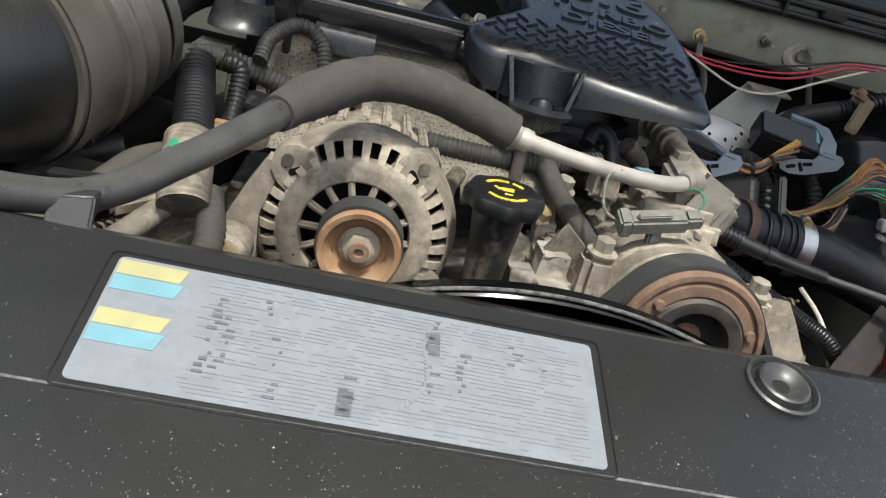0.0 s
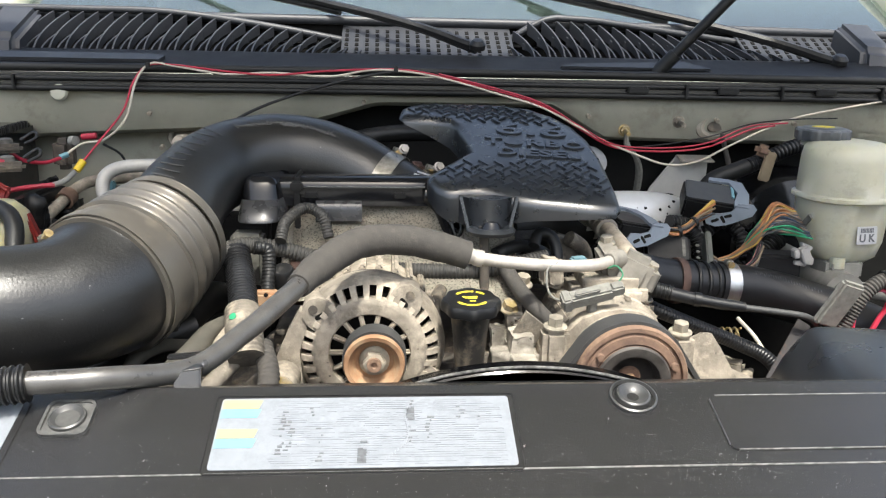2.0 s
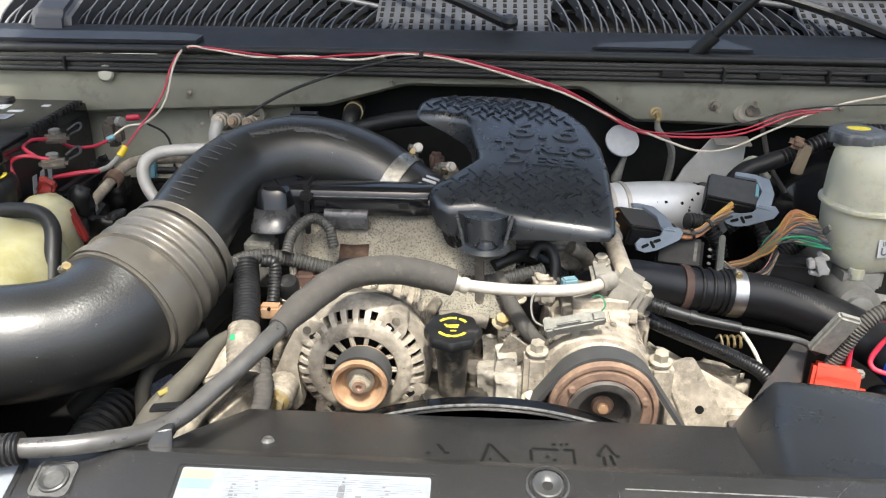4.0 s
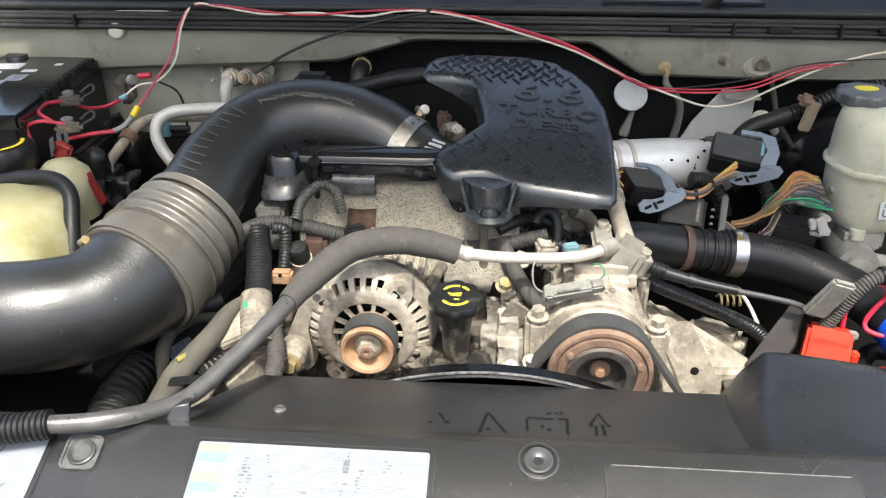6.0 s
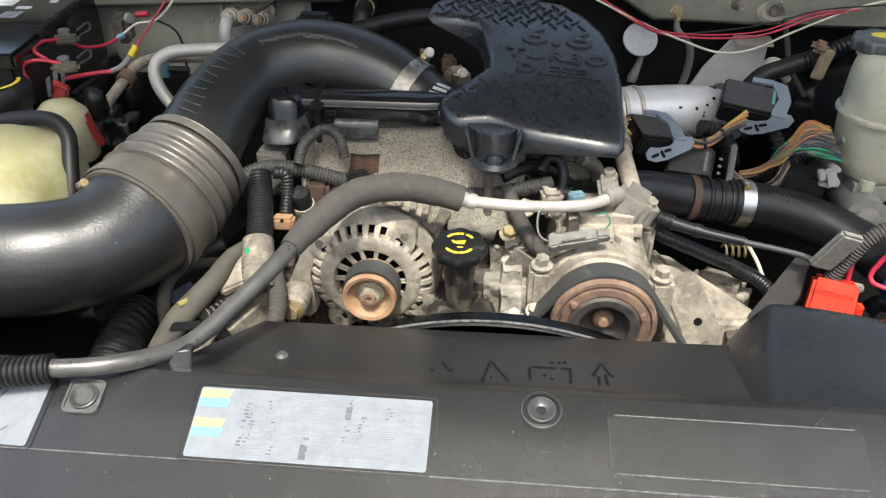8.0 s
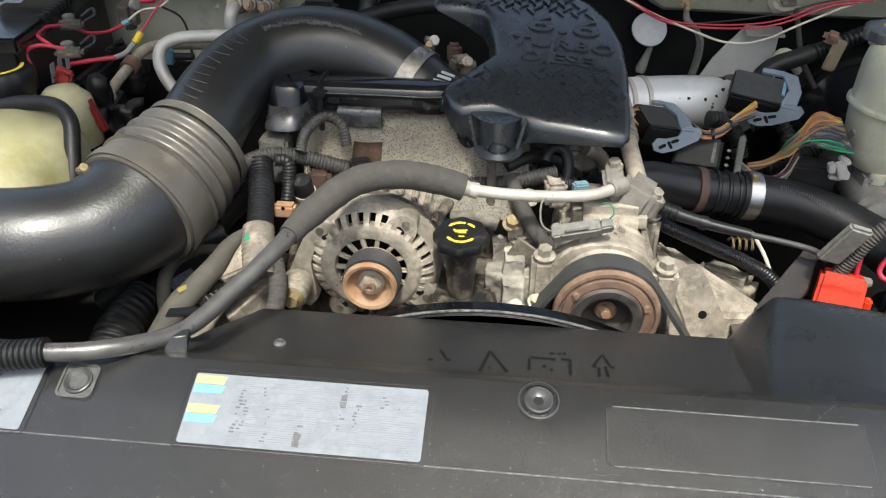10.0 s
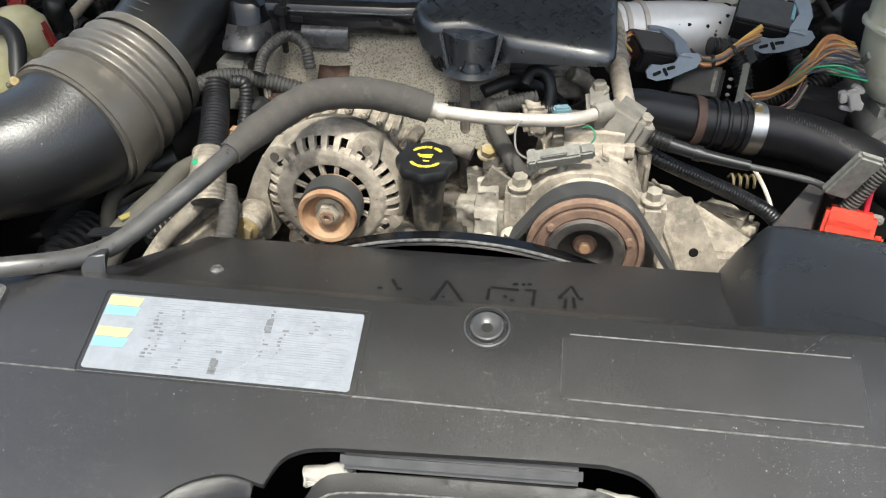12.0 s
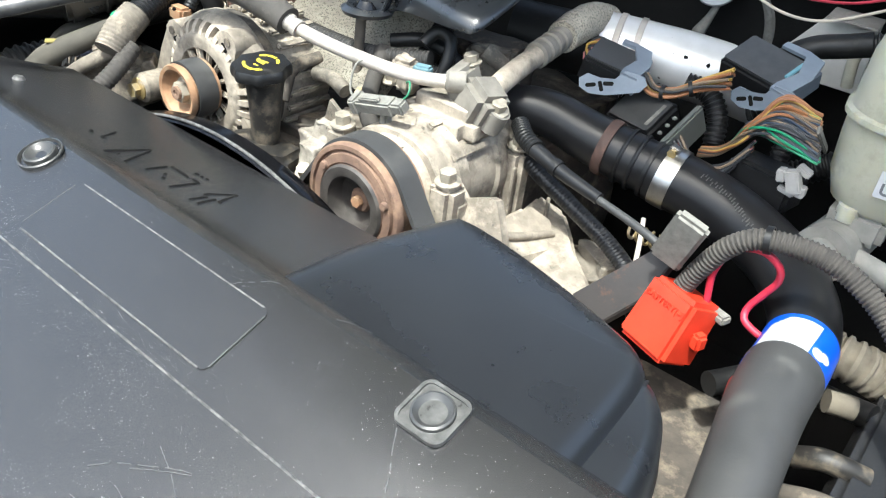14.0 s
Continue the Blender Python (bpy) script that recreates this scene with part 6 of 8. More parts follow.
def shell_bm(outline, steps):
    """A smooth moulded box: rings of one rounded outline, each set in and up, with a domed top."""
    loop = rounder([Vector((x, y, 0)) for x, y in outline], 2)
    cen = sum(loop, Vector()) / len(loop)
    g = bmesh.new()
    rings = []
    for inset, z, lean in steps:
        ring = []
        for i, p in enumerate(loop):
            d = (loop[(i + 1) % len(loop)] - loop[i - 1]).normalized()
            n = Vector((d.y, -d.x, 0))
            n = -n if n.dot(cen - p) < 0 else n
            q = p + n * inset
            side = max(0.0, min(1.0, (0.27 - p.x) / 0.06)) * lean
            ring.append(g.verts.new((q.x - side, q.y, z)))
        rings.append(ring)
    for p, q in zip(rings, rings[1:]):
        for k in range(len(p)):
            g.faces.new((p[k], p[(k + 1) % len(p)], q[(k + 1) % len(p)], q[k]))
    last = rings[-1]
    for f, up in ((0.15, 0.0006), (0.40, 0.0012), (0.70, 0.0016)):
        ring = [g.verts.new(v.co.lerp(Vector((cen.x, cen.y, v.co.z)), f)) for v in rings[-1]]
        for v in ring:
            v.co.z = steps[-1][1] + up
        for k in range(len(loop)):
            g.faces.new((last[k], last[(k + 1) % len(loop)], ring[(k + 1) % len(loop)], ring[k]))
        last = ring
    top = g.verts.new((cen.x, cen.y, steps[-1][1] + 0.0018))
    for k in range(len(loop)):
        g.faces.new((last[k], last[(k + 1) % len(loop)], top))
    return g


part("lid", shell_bm([(0.190, 0.030), (0.196, 0.110), (0.212, 0.165), (0.219, 0.188), (0.227, 0.193), (0.246, 0.193), (0.280, 0.188), (0.325, 0.177), (0.380, 0.160), (0.396, 0.152), (0.407, 0.138), (0.412, 0.080), (0.416, -0.02), (0.19, -0.02)],
                     [(-0.012, 0.93, 0.022), (-0.009, 1.020, 0.020), (-0.006, 1.046, 0.010), (-0.003, 1.060, 0.003), (0.000, 1.068, 0.0), (0.004, 1.0745, 0.0), (0.010, 1.0785, 0.0), (0.018, 1.0805, 0.0)]), M_AIRBOX, abox, sharp=80)
part("side_wing", shell_bm([(0.392, 0.150), (0.414, 0.146), (0.432, 0.120), (0.444, 0.070), (0.450, -0.03), (0.400, -0.03)],
                           [(-0.008, 0.93, 0.0), (-0.004, 1.03, 0.0), (0.0, 1.054, 0.0), (0.004, 1.062, 0.0), (0.010, 1.066, 0.0)]), M_AIRBOX, abox, sharp=80)

pipe = thing("intercooler_hose", (0.33, 0.42, 0.98), "black intercooler hose with steel clamps and a blue sleeve", "hose")
part("steel_pipe", tube_bm([(0.060, 0.425, 1.045), (0.098, 0.436, 1.055), (0.135, 0.452, 1.055), (0.175, 0.462, 1.044), (0.215, 0.468, 1.036), (0.262, 0.473, 1.030)], [0.020, 0.022, 0.024, 0.026, 0.027, 0.027], 28, 0.008), M_HOSE, pipe)
for p, w, mm in (((0.203, 0.466, 1.038), 0.010, M_RUSTD), ((0.222, 0.469, 1.035), 0.004, M_BLACK), ((0.236, 0.470, 1.033), 0.004, M_BLACK), ((0.250, 0.472, 1.031), 0.005, M_BLACK)):
    part("pipe_bead", lathe_bm([(0.027, -w / 2), (0.0292, -w / 2), (0.0300, 0), (0.0292, w / 2), (0.027, w / 2)], axis_to(p, (0.97, 0.11, -0.13)), 32), mm, pipe)
part("upper_hose", tube_bm([(0.255, 0.472, 1.030), (0.30, 0.476, 1.024), (0.35, 0.472, 1.014), (0.40, 0.452, 1.002), (0.435, 0.415, 0.992), (0.450, 0.370, 0.988), (0.452, 0.325, 0.988)], [0.0295, 0.0300, 0.0300, 0.030, 0.0295, 0.029, 0.0285], 36, 0.008), M_HOSE, pipe)
ring_clamp("hose_clamp", (0.270, 0.4745, 1.0285), (0.97, 0.08, -0.13), 0.0302, 0.017, pipe, None, "steel worm-drive clamp", (0.270, 0.468, 1.0615))
g = bmesh.new()
rnd = random.Random(17)
for k in range(26):
    a = radians(100 + 4 * (k % 2) + rnd.uniform(-2, 2))
    c = Vector((0.300 + 0.0028 * k, 0.476 - 0.00006 * k * k, 1.024 - 0.0006 * k))
    ax = Vector((1, -0.05 - 0.004 * k, -0.2)).normalized()
    u = Vector((0, -1, 0))
    u = (u - ax * u.dot(ax)).normalized()
    n = u * math.cos(a - radians(40)) + ax.cross(u) * -math.sin(a - radians(40))
    box_bm((0.0011, rnd.uniform(0.003, 0.006), 0.0004), Matrix.Translation(c + n * 0.0300) @ Matrix((ax, n.cross(ax), n)).transposed().to_4x4(), 0, g)
part("print", g, M_SCUFF, pipe, "worn pale print as plain bars", flat=True)["kind"] = "stuff"
part("blue_sleeve", tube_bm([(0.4505, 0.365, 0.988), (0.4525, 0.335, 0.988), (0.453, 0.305, 0.989)], 0.0300, 40, 0.008), M_BLUE, pipe, "bright blue printed sleeve")
sm = Matrix.Translation((0.4525, 0.336, 0.988))
b = bmesh.new()
prev = None
for k in range(13):
    a = radians(72 + 74 * k / 12)
    ring = [b.verts.new(sm @ Vector((0.0307 * math.cos(a), y, 0.0307 * math.sin(a)))) for y in (-0.022, 0.022)]
    if prev:
        b.faces.new((prev[0], ring[0], ring[1], prev[1]))
    prev = ring
part("print_panel", b, M_WHITE, pipe, "white printed panel")
for a0, y, r in ((46, -0.006, 0.005), (58, -0.010, 0.006)):
    a = radians(a0)
    part("print_dot", lathe_bm([(0, 0.0006), (r, 0.0004), (r, 0)], axis_to(sm @ Vector((0.0303 * math.cos(a), y, 0.0303 * math.sin(a))), (math.cos(a), 0, math.sin(a))), 18), M_WHITE, pipe)
part("lower_hose", tube_bm([(0.453, 0.315, 0.989), (0.456, 0.27, 0.991), (0.464, 0.21, 0.996), (0.473, 0.15, 0.993), (0.480, 0.09, 0.978), (0.486, 0.03, 0.948), (0.49, -0.04, 0.89)], [0.0306, 0.0290, 0.0262, 0.0240, 0.0230, 0.0230, 0.0230], 40, 0.008), M_GREYHOSE, pipe)
ring_clamp("hose_clamp", (0.4765, 0.118, 0.9865), (0.14, -1, -0.22), 0.0242, 0.013, pipe, None, "steel worm-drive clamp", (0.460, 0.120, 1.007))
tagged(part("red_hose", tube_bm([(0.422, 0.33, 0.955), (0.426, 0.30, 0.974), (0.431, 0.272, 0.982), (0.436, 0.250, 0.970), (0.440, 0.235, 0.945)], 0.0050, 14, 0.006), M_REDD), "thin red hose beside the black one", "hose")

# battery terminal cover with its leads
term = thing("terminal_cover", (0.35, 0.345, 0.94), "bright red plastic battery terminal cover with raised lettering", "terminal cover")
tm = Matrix.Translation((0.355, 0.338, 0.980)) @ Matrix.Rotation(radians(-20), 4, "Z") @ Matrix.Scale(0.86, 4)
part("body", box_bm((0.062, 0.056, 0.070), tm @ Matrix.Rotation(radians(-24), 4, "X") @ Matrix.Translation((0, 0, -0.007)), 0.005, taper=0.92), M_RED, term)
part("snap", box_bm((0.012, 0.014, 0.018), tm @ Matrix.Translation((0.036, -0.002, -0.006)), 0.003), M_RED, term)
part("lettering", text_bm("BATTERY(+)", 0.0092, 0.0006, tm @ Matrix.Rotation(radians(66), 4, "X") @ Matrix.Translation((0.0, 0.010, 0.0277))), M_RED, term, "raised red lettering", flat=True)
lead = thing("battery_lead", (0.40, 0.35, 1.0), "grey corrugated battery lead tied to a red wire loop", "cable")
part("conduit", tube_bm([(0.350, 0.346, 1.000), (0.362, 0.345, 1.030), (0.378, 0.346, 1.058), (0.402, 0.350, 1.073), (0.446, 0.357, 1.073), (0.490, 0.352, 1.056), (0.525, 0.335, 1.030), (0.56, 0.31, 0.995), (0.60, 0.28, 0.95)], 0.0078, 16, pitch=0.0038, amp=0.0011), M_DUSTRUB, lead)
part("red_wire", tube_bm([(0.373, 0.350, 0.998), (0.371, 0.348, 1.030), (0.382, 0.348, 1.055), (0.400, 0.350, 1.062), (0.415, 0.356, 1.052), (0.4175, 0.362, 1.036), (0.411, 0.364, 1.020), (0.403, 0.362, 1.002), (0.405, 0.356, 0.994), (0.415, 0.352, 0.991), (0.423, 0.350, 0.990)], 0.0031, 12, 0.004), M_REDW, lead, "bright red wire loop")
part("cable_tie", lathe_bm([(0.0098, -0.0025), (0.0112, -0.0025), (0.0112, 0.0025), (0.0098, 0.0025)], axis_to((0.402, 0.350, 1.073), (1, 0.12, 0.2)), 20), M_BLACK, lead, "black cable tie")
tagged(part("foam_pad", box_bm((0.029, 0.060, 0.011), frame_of((0.341, 0.333, 1.050), (0.0265, 0.003, -0.0085), (0.0205, -0.018, 0.0565)), 0.003), M_FOAM), "worn grey foam pad beside the terminal", "foam pad")
brk = thing("steel_bracket", (0.29, 0.36, 0.93), "black steel bracket with rusty edges", "bracket")
part("plate", loft_bm([(0.262, 0.330, 0.955), (0.318, 0.372, 1.020), (0.332, 0.368, 1.012), (0.322, 0.345, 0.975), (0.290, 0.318, 0.935)], [(0.264, 0.334, 0.950), (0.320, 0.377, 1.016), (0.335, 0.373, 1.008), (0.326, 0.350, 0.970), (0.292, 0.322, 0.930)], 0.001), surf("rusty_black_steel", (0.020, 0.015, 0.0135), (0.0075, 0.007, 0.0068), 60, 0.4, 0.6, bump=0.3, dust=(0.10, 0.044, 0.025), amount=0.10, dscale=45), brk)
part("foot", box_bm((0.05, 0.04, 0.004), Matrix.Translation((0.262, 0.315, 0.935)), 0.001), M_IRON, brk)
part("tab", box_bm((0.020, 0.012, 0.008), Matrix.Translation((0.385, 0.354, 0.988)) @ Matrix.Rotation(radians(-20), 4, "Z"), 0.002), M_FOAM, brk)
# hoses that run back from the compressor
cl = thing("wiring_loom", (0.162, 0.385, 1.04), "thin black loom, corrugated at first and then taped", "cable")
part("conduit", tube_bm([(0.130, 0.41, 1.052), (0.148, 0.393, 1.050), (0.168, 0.384, 1.047)], 0.0085, 14, pitch=0.0042, amp=0.0010), M_RUBBER, cl)
part("taped_run", tube_bm([(0.166, 0.384, 1.047), (0.205, 0.376, 1.040), (0.250, 0.368, 1.035)], [0.0080, 0.0070, 0.0058], 12, 0.006), M_HOSE, cl)
part("thin_run", tube_bm([(0.246, 0.368, 1.035), (0.285, 0.360, 1.032), (0.318, 0.352, 1.028), (0.34, 0.36, 1.01)], 0.0038, 10, 0.008), M_GREYHOSE, cl)
part("tape_wrap", lathe_bm([(0.0072, -0.004), (0.0086, -0.004), (0.0086, 0.004), (0.0072, 0.004)], axis_to((0.196, 0.3775, 1.0415), (0.97, -0.2, -0.16)), 16), M_BLACK, cl)
tagged(part("heater_hose", tube_bm([(0.135, 0.42, 1.028), (0.160, 0.400, 1.020), (0.21, 0.396, 1.000), (0.26, 0.392, 0.980), (0.292, 0.38, 0.965), (0.32, 0.36, 0.93)], 0.0084, 16, pitch=0.0036, amp=0.0005), M_HOSE), "shiny black ribbed conduit low beside the compressor", "conduit")
tagged(part("white_lead", tube_bm([(0.272, 0.43, 1.00), (0.284, 0.405, 0.985), (0.293, 0.385, 0.965), (0.297, 0.375, 0.945)], 0.0024, 8, 0.006), M_WHITEW), "short white wire among the hoses", "wire")
coil = thing("brass_coil", (0.268, 0.45, 0.96), "small yellow coiled clip among the hoses", "clip")
part("coil", tube_bm([(0.253 + 0.004 * k / 2 + 0.0, 0.448 + 0.008 * math.cos(k * 1.57), 0.972 + 0.008 * math.sin(k * 1.57)) for k in range(18)], 0.0016, 6, 0.002), M_BRASS, coil)

# silver boost pipe
boost = thing("boost_pipe", (0.18, 0.62, 1.05), "silver-painted aluminium boost pipe with chipped paint", "pipe")
M_SILVERP = surf("silver_paint", (0.66, 0.66, 0.65), (0.55, 0.55, 0.54), 30, 0.34, 0.46, metal=0.35, bump=0.1, speck=(0.03, 0.03, 0.03), speck_amount=0.06, speck_scale=90)
part("rubber_end", tube_bm([(0.0, 0.58, 1.082), (0.06, 0.596, 1.082), (0.122, 0.616, 1.081)], 0.0355, 32, 0.01), M_RUBBER, boost, "black rubber coupler")
part("pipe", tube_bm([(0.10, 0.609, 1.088), (0.14, 0.622, 1.087), (0.20, 0.642, 1.084), (0.245, 0.657, 1.078), (0.278, 0.672, 1.066), (0.296, 0.684, 1.045)], [0.037, 0.037, 0.037, 0.037, 0.034, 0.028], 40, 0.006), M_SILVERP, boost)
for x, y, z in ((0.118, 0.614, 1.0875), (0.140, 0.622, 1.087)):
    part("bead", lathe_bm([(0.036, -0.004), (0.0388, -0.003), (0.0388, 0.003), (0.036, 0.004)], axis_to((x, y, z), (0.94, 0.31, -0.03)), 32), M_ALU, boost)

chip = random.Random(31)
for k in range(30):
    t, a = chip.uniform(0.25, 1.0) ** 0.6, radians(chip.uniform(20, 150))
    c = Vector((0.14, 0.622, 1.087)).lerp(Vector((0.256, 0.661, 1.0745)), t)
    ax = Vector((0.94, 0.31, -0.06)).normalized()
    u = Vector((0, -1, 0.0))
    u = (u - ax * u.dot(ax)).normalized()
    n = u * math.cos(a) + u.cross(ax) * math.sin(a)
    part("paint_chip", prism_bm([(chip.uniform(0.5, 1.2) * 0.0032 * math.cos(q), chip.uniform(0.4, 1.0) * 0.0032 * math.sin(q)) for q in [0.9 * w for w in range(7)]], -0.001, 0.0005, axis_to(c + n * 0.0392, n, chip.uniform(0, 6))), M_DARK, boost, flat=True)

# white float disc and fuel lines near the bulkhead
disc = thing("round_reflector", (0.16, 0.76, 1.08), "white round disc on a short grey stalk", "disc")
part("disc", lathe_bm([(0, 0.004), (0.020, 0.003), (0.0265, 0.001), (0.0265, -0.003), (0, -0.004)], axis_to((0.160, 0.765, 1.148), (0.1, -0.75, 0.6)), 32), M_WHITE, disc)
part("stalk", tube_bm([(0.168, 0.766, 1.13), (0.162, 0.763, 1.110), (0.155, 0.758, 1.090), (0.153, 0.755, 1.082)], [0.0035, 0.005, 0.0085, 0.0065], 12, 0.004), M_FOAM, disc)
plate = thing("shift_bracket", (0.30, 0.77, 1.07), "pale grey pressed steel bracket at the bulkhead", "bracket")
part("plate", loft_bm([(0.300, 0.768, 1.156), (0.352, 0.766, 1.153), (0.352, 0.768, 1.07), (0.245, 0.77, 1.07), (0.262, 0.77, 1.105)], [(0.300, 0.772, 1.156), (0.352, 0.770, 1.153), (0.352, 0.772, 1.07), (0.245, 0.774, 1.07), (0.262, 0.774, 1.105)], 0.001), surf("grey_primer", (0.55, 0.54, 0.50), (0.45, 0.44, 0.40), 30, 0.5), plate)
part("lip", box_bm((0.055, 0.03, 0.003), Matrix.Translation((0.326, 0.755, 1.154)) @ Matrix.Rotation(radians(12), 4, "X"), 0.001), M_ALU, plate)
part("hole_rim", lathe_bm([(0.0, 0.0), (0.020, 0.0), (0.020, 0.004), (0.0, 0.004)], axis_to((0.290, 0.740, 1.070), (0, -0.8, 0.6)), 28), M_BLACK, plate)
tagged(part("ground_strap", tube_bm([(0.201, 0.722, 1.198), (0.204, 0.722, 1.178), (0.222, 0.735, 1.160), (0.235, 0.75, 1.135), (0.238, 0.765, 1.10), (0.232, 0.77, 1.06)], [0.003, 0.005, 0.004, 0.006, 0.006, 0.006], 8, 0.008), M_FOAM), "grey braided ground strap bolted to the bulkhead", "strap")
tagged(part("brake_line", tube_bm([(0.345, 0.74, 1.085), (0.343, 0.735, 1.118), (0.352, 0.73, 1.132), (0.366, 0.73, 1.126), (0.376, 0.735, 1.108), (0.39, 0.74, 1.095)], 0.0065, 12, 0.005), surf("cream_plastic", (0.55, 0.53, 0.42), None, 40, 0.5)), "short cream plastic pipe bend", "pipe")
tagged(part("vent_hose", tube_bm([(0.357, 0.735, 1.196), (0.366, 0.73, 1.165), (0.378, 0.72, 1.125), (0.40, 0.70, 1.09)], 0.004, 10, 0.008), M_DUSTRUB), "thin dusty cable through the grommet", "cable")
loom = thing("brake_loom", (0.38, 0.64, 1.1), "black taped loom with a corrugated end", "cable")
part("taped", tube_bm([(0.285, 0.62, 1.10), (0.298, 0.635, 1.125), (0.318, 0.648, 1.140), (0.344, 0.655, 1.148), (0.368, 0.660, 1.156)], 0.0125, 14, 0.008), M_RUBBER, loom)
part("conduit", tube_bm([(0.366, 0.660, 1.155), (0.403, 0.668, 1.168), (0.436, 0.675, 1.181), (0.48, 0.685, 1.19), (0.53, 0.69, 1.19)], 0.0095, 12, pitch=0.0065, amp=0.0022), M_HOSE, loom)
clipb = thing("tan_clip", (0.41, 0.66, 1.10), "tan plastic clip with a brown cap", "clip")
part("tab", box_bm((0.018, 0.005, 0.044), Matrix.Translation((0.394, 0.648, 1.158)) @ Matrix.Rotation(0.2, 4, "Y"), 0.002), surf("tan_nylon", (0.30, 0.235, 0.155), (0.22, 0.17, 0.11), 60, 0.6), clipb)
part("cap", lump_bm((0.024, 0.014, 0.018), Matrix.Translation((0.386, 0.652, 1.181)) @ Matrix.Rotation(0.3, 4, "Y"), 0.002, 60, 4, 0.005), M_RUST, clipb, sharp=170)

# plugs with slide levers
def lever_plug(m, w, d, h, lbl, blue=False):
    """A flat black plug with a hooked lever; local origin on its front right top corner, x to the left end, y to the back."""
    p = thing("wiring_plug", m.translation, lbl, "electrical plug", "wiring plugs")
    part("housing", box_bm((w, d, h), m @ Matrix.Translation((-w / 2, d / 2, -h / 2)), 0.003), M_BLACK, p)
    part("lid", prism_bm(rounded(w * 0.86, d * 0.84, 0.003), 0, 0.0016, m @ Matrix.Translation((-w * 0.55, d / 2, 0)), 0.0006), M_PIN, p)
    lm = m @ Matrix.Translation((0.004, -0.0015, 0.0)) @ Matrix.Rotation(radians(62), 4, "X")
    lev = part("lever", prism_bm([(-0.010, 0.006), (-0.016, -0.006), (-0.030, -0.011), (-0.044, -0.012), (-0.050, -0.020), (-0.046, -0.028), (-0.034, -0.030), (-0.018, -0.025), (-0.002, -0.016), (0.012, -0.008), (0.016, 0.002), (0.010, 0.008)], 0, 0.0032, lm, 0.0008), M_GREYP, p, "pale grey hooked lever")
    for x, y, a in ((-0.036, -0.0215, 0.5), (-0.026, -0.0185, -0.9), (-0.020, -0.013, 0.4)):
        # near-black patches paint shaded slots on a solid lever
        part("lever_slot", prism_bm(rounded(0.011, 0.0042, 0.002, 3), 0.0033, 0.0037, lm @ Matrix.Translation((x, y, 0)) @ Matrix.Rotation(a, 4, "Z")), M_DARK, lev)
    part("lever_bridge", prism_bm([(-0.010, -0.004), (0.008, -0.004), (0.012, d * 0.55), (0.004, d + 0.004), (-0.016, d + 0.008), (-w * 0.55, d + 0.006), (-w * 0.55, d - 0.002), (-0.014, d - 0.001), (-0.004, d * 0.55), (-0.010, 0.006)], 0.0010, 0.0048, m, 0.001), M_GREYP, p)
    part("lever_back", box_bm((0.004, d * 0.9, 0.020), m @ Matrix.Translation((0.008, d * 0.45, -0.008)), 0.0012), M_GREYP, p)
    if blue:
        part("seal", box_bm((0.004, d * 0.5, 0.003), m @ Matrix.Translation((-0.010, d * 0.60, 0.002)), 0.0006), M_LABC, p, "pale blue seal")
    return p


lever_plug(frame_of((0.187, 0.512, 1.096), (0.050, 0.012, -0.010), (-0.004, 0.062, 0.006)), 0.052, 0.060, 0.028, "black wiring plug with a pale grey hooked lever")
lever_plug(frame_of((0.322, 0.562, 1.113), (0.050, -0.012, -0.006), (0.016, 0.045, 0.020)), 0.076, 0.054, 0.032, "black wiring plug with a grey lever and a blue seal", True)
mod = thing("control_module", (0.22, 0.50, 1.03), "black control module in a grey plastic cradle", "control module")
mm = Matrix.Translation((0.214, 0.520, 1.058)) @ Matrix.Rotation(radians(-14), 4, "Z") @ Matrix.Rotation(radians(34), 4, "X")
part("case", box_bm((0.060, 0.050, 0.026), mm @ Matrix.Translation((-0.006, 0, 0)), 0.004), M_BLACK, mod)
part("cradle", box_bm((0.008, 0.062, 0.036), mm @ Matrix.Translation((0.046, 0.0, 0.0)), 0.002), M_CRADLE, mod)
part("cradle_arm", box_bm((0.060, 0.008, 0.022), mm @ Matrix.Translation((0.018, -0.034, -0.004)), 0.002), M_CRADLE, mod)
part("case_lid", prism_bm(rounded(0.052, 0.042, 0.004), 0.0128, 0.0142, mm @ Matrix.Translation((-0.006, 0, 0)), 0.0006), M_PIN, mod)
part("lid_label", box_bm((0.004, 0.030, 0.0006), mm @ Matrix.Translation((0.014, 0, 0.0146)), 0.0002), M_FOAM, mod, "pale printed strip", flat=True)
for k in range(3):
    part("terminal", box_bm((0.005, 0.004, 0.003), mm @ Matrix.Translation((0.032, -0.014 + 0.011 * k, 0.012)), 0.001), M_FOAM, mod)

rnd = random.Random(21)
WIRE = {"orange": (0.34, 0.145, 0.060), "yellow": (0.48, 0.31, 0.07), "tan": (0.20, 0.145, 0.095), "grey": (0.060, 0.063, 0.070), "dark": (0.03, 0.03, 0.033), "green": (0.02, 0.26, 0.12), "blue": (0.04, 0.06, 0.095), "pink": (0.5, 0.2, 0.2), "white": (0.6, 0.6, 0.58)}
WMAT = {k: surf(k + "_insulation", v, tuple(x * 0.75 for x in v), 80, 0.42, bump=0) for k, v in WIRE.items()}


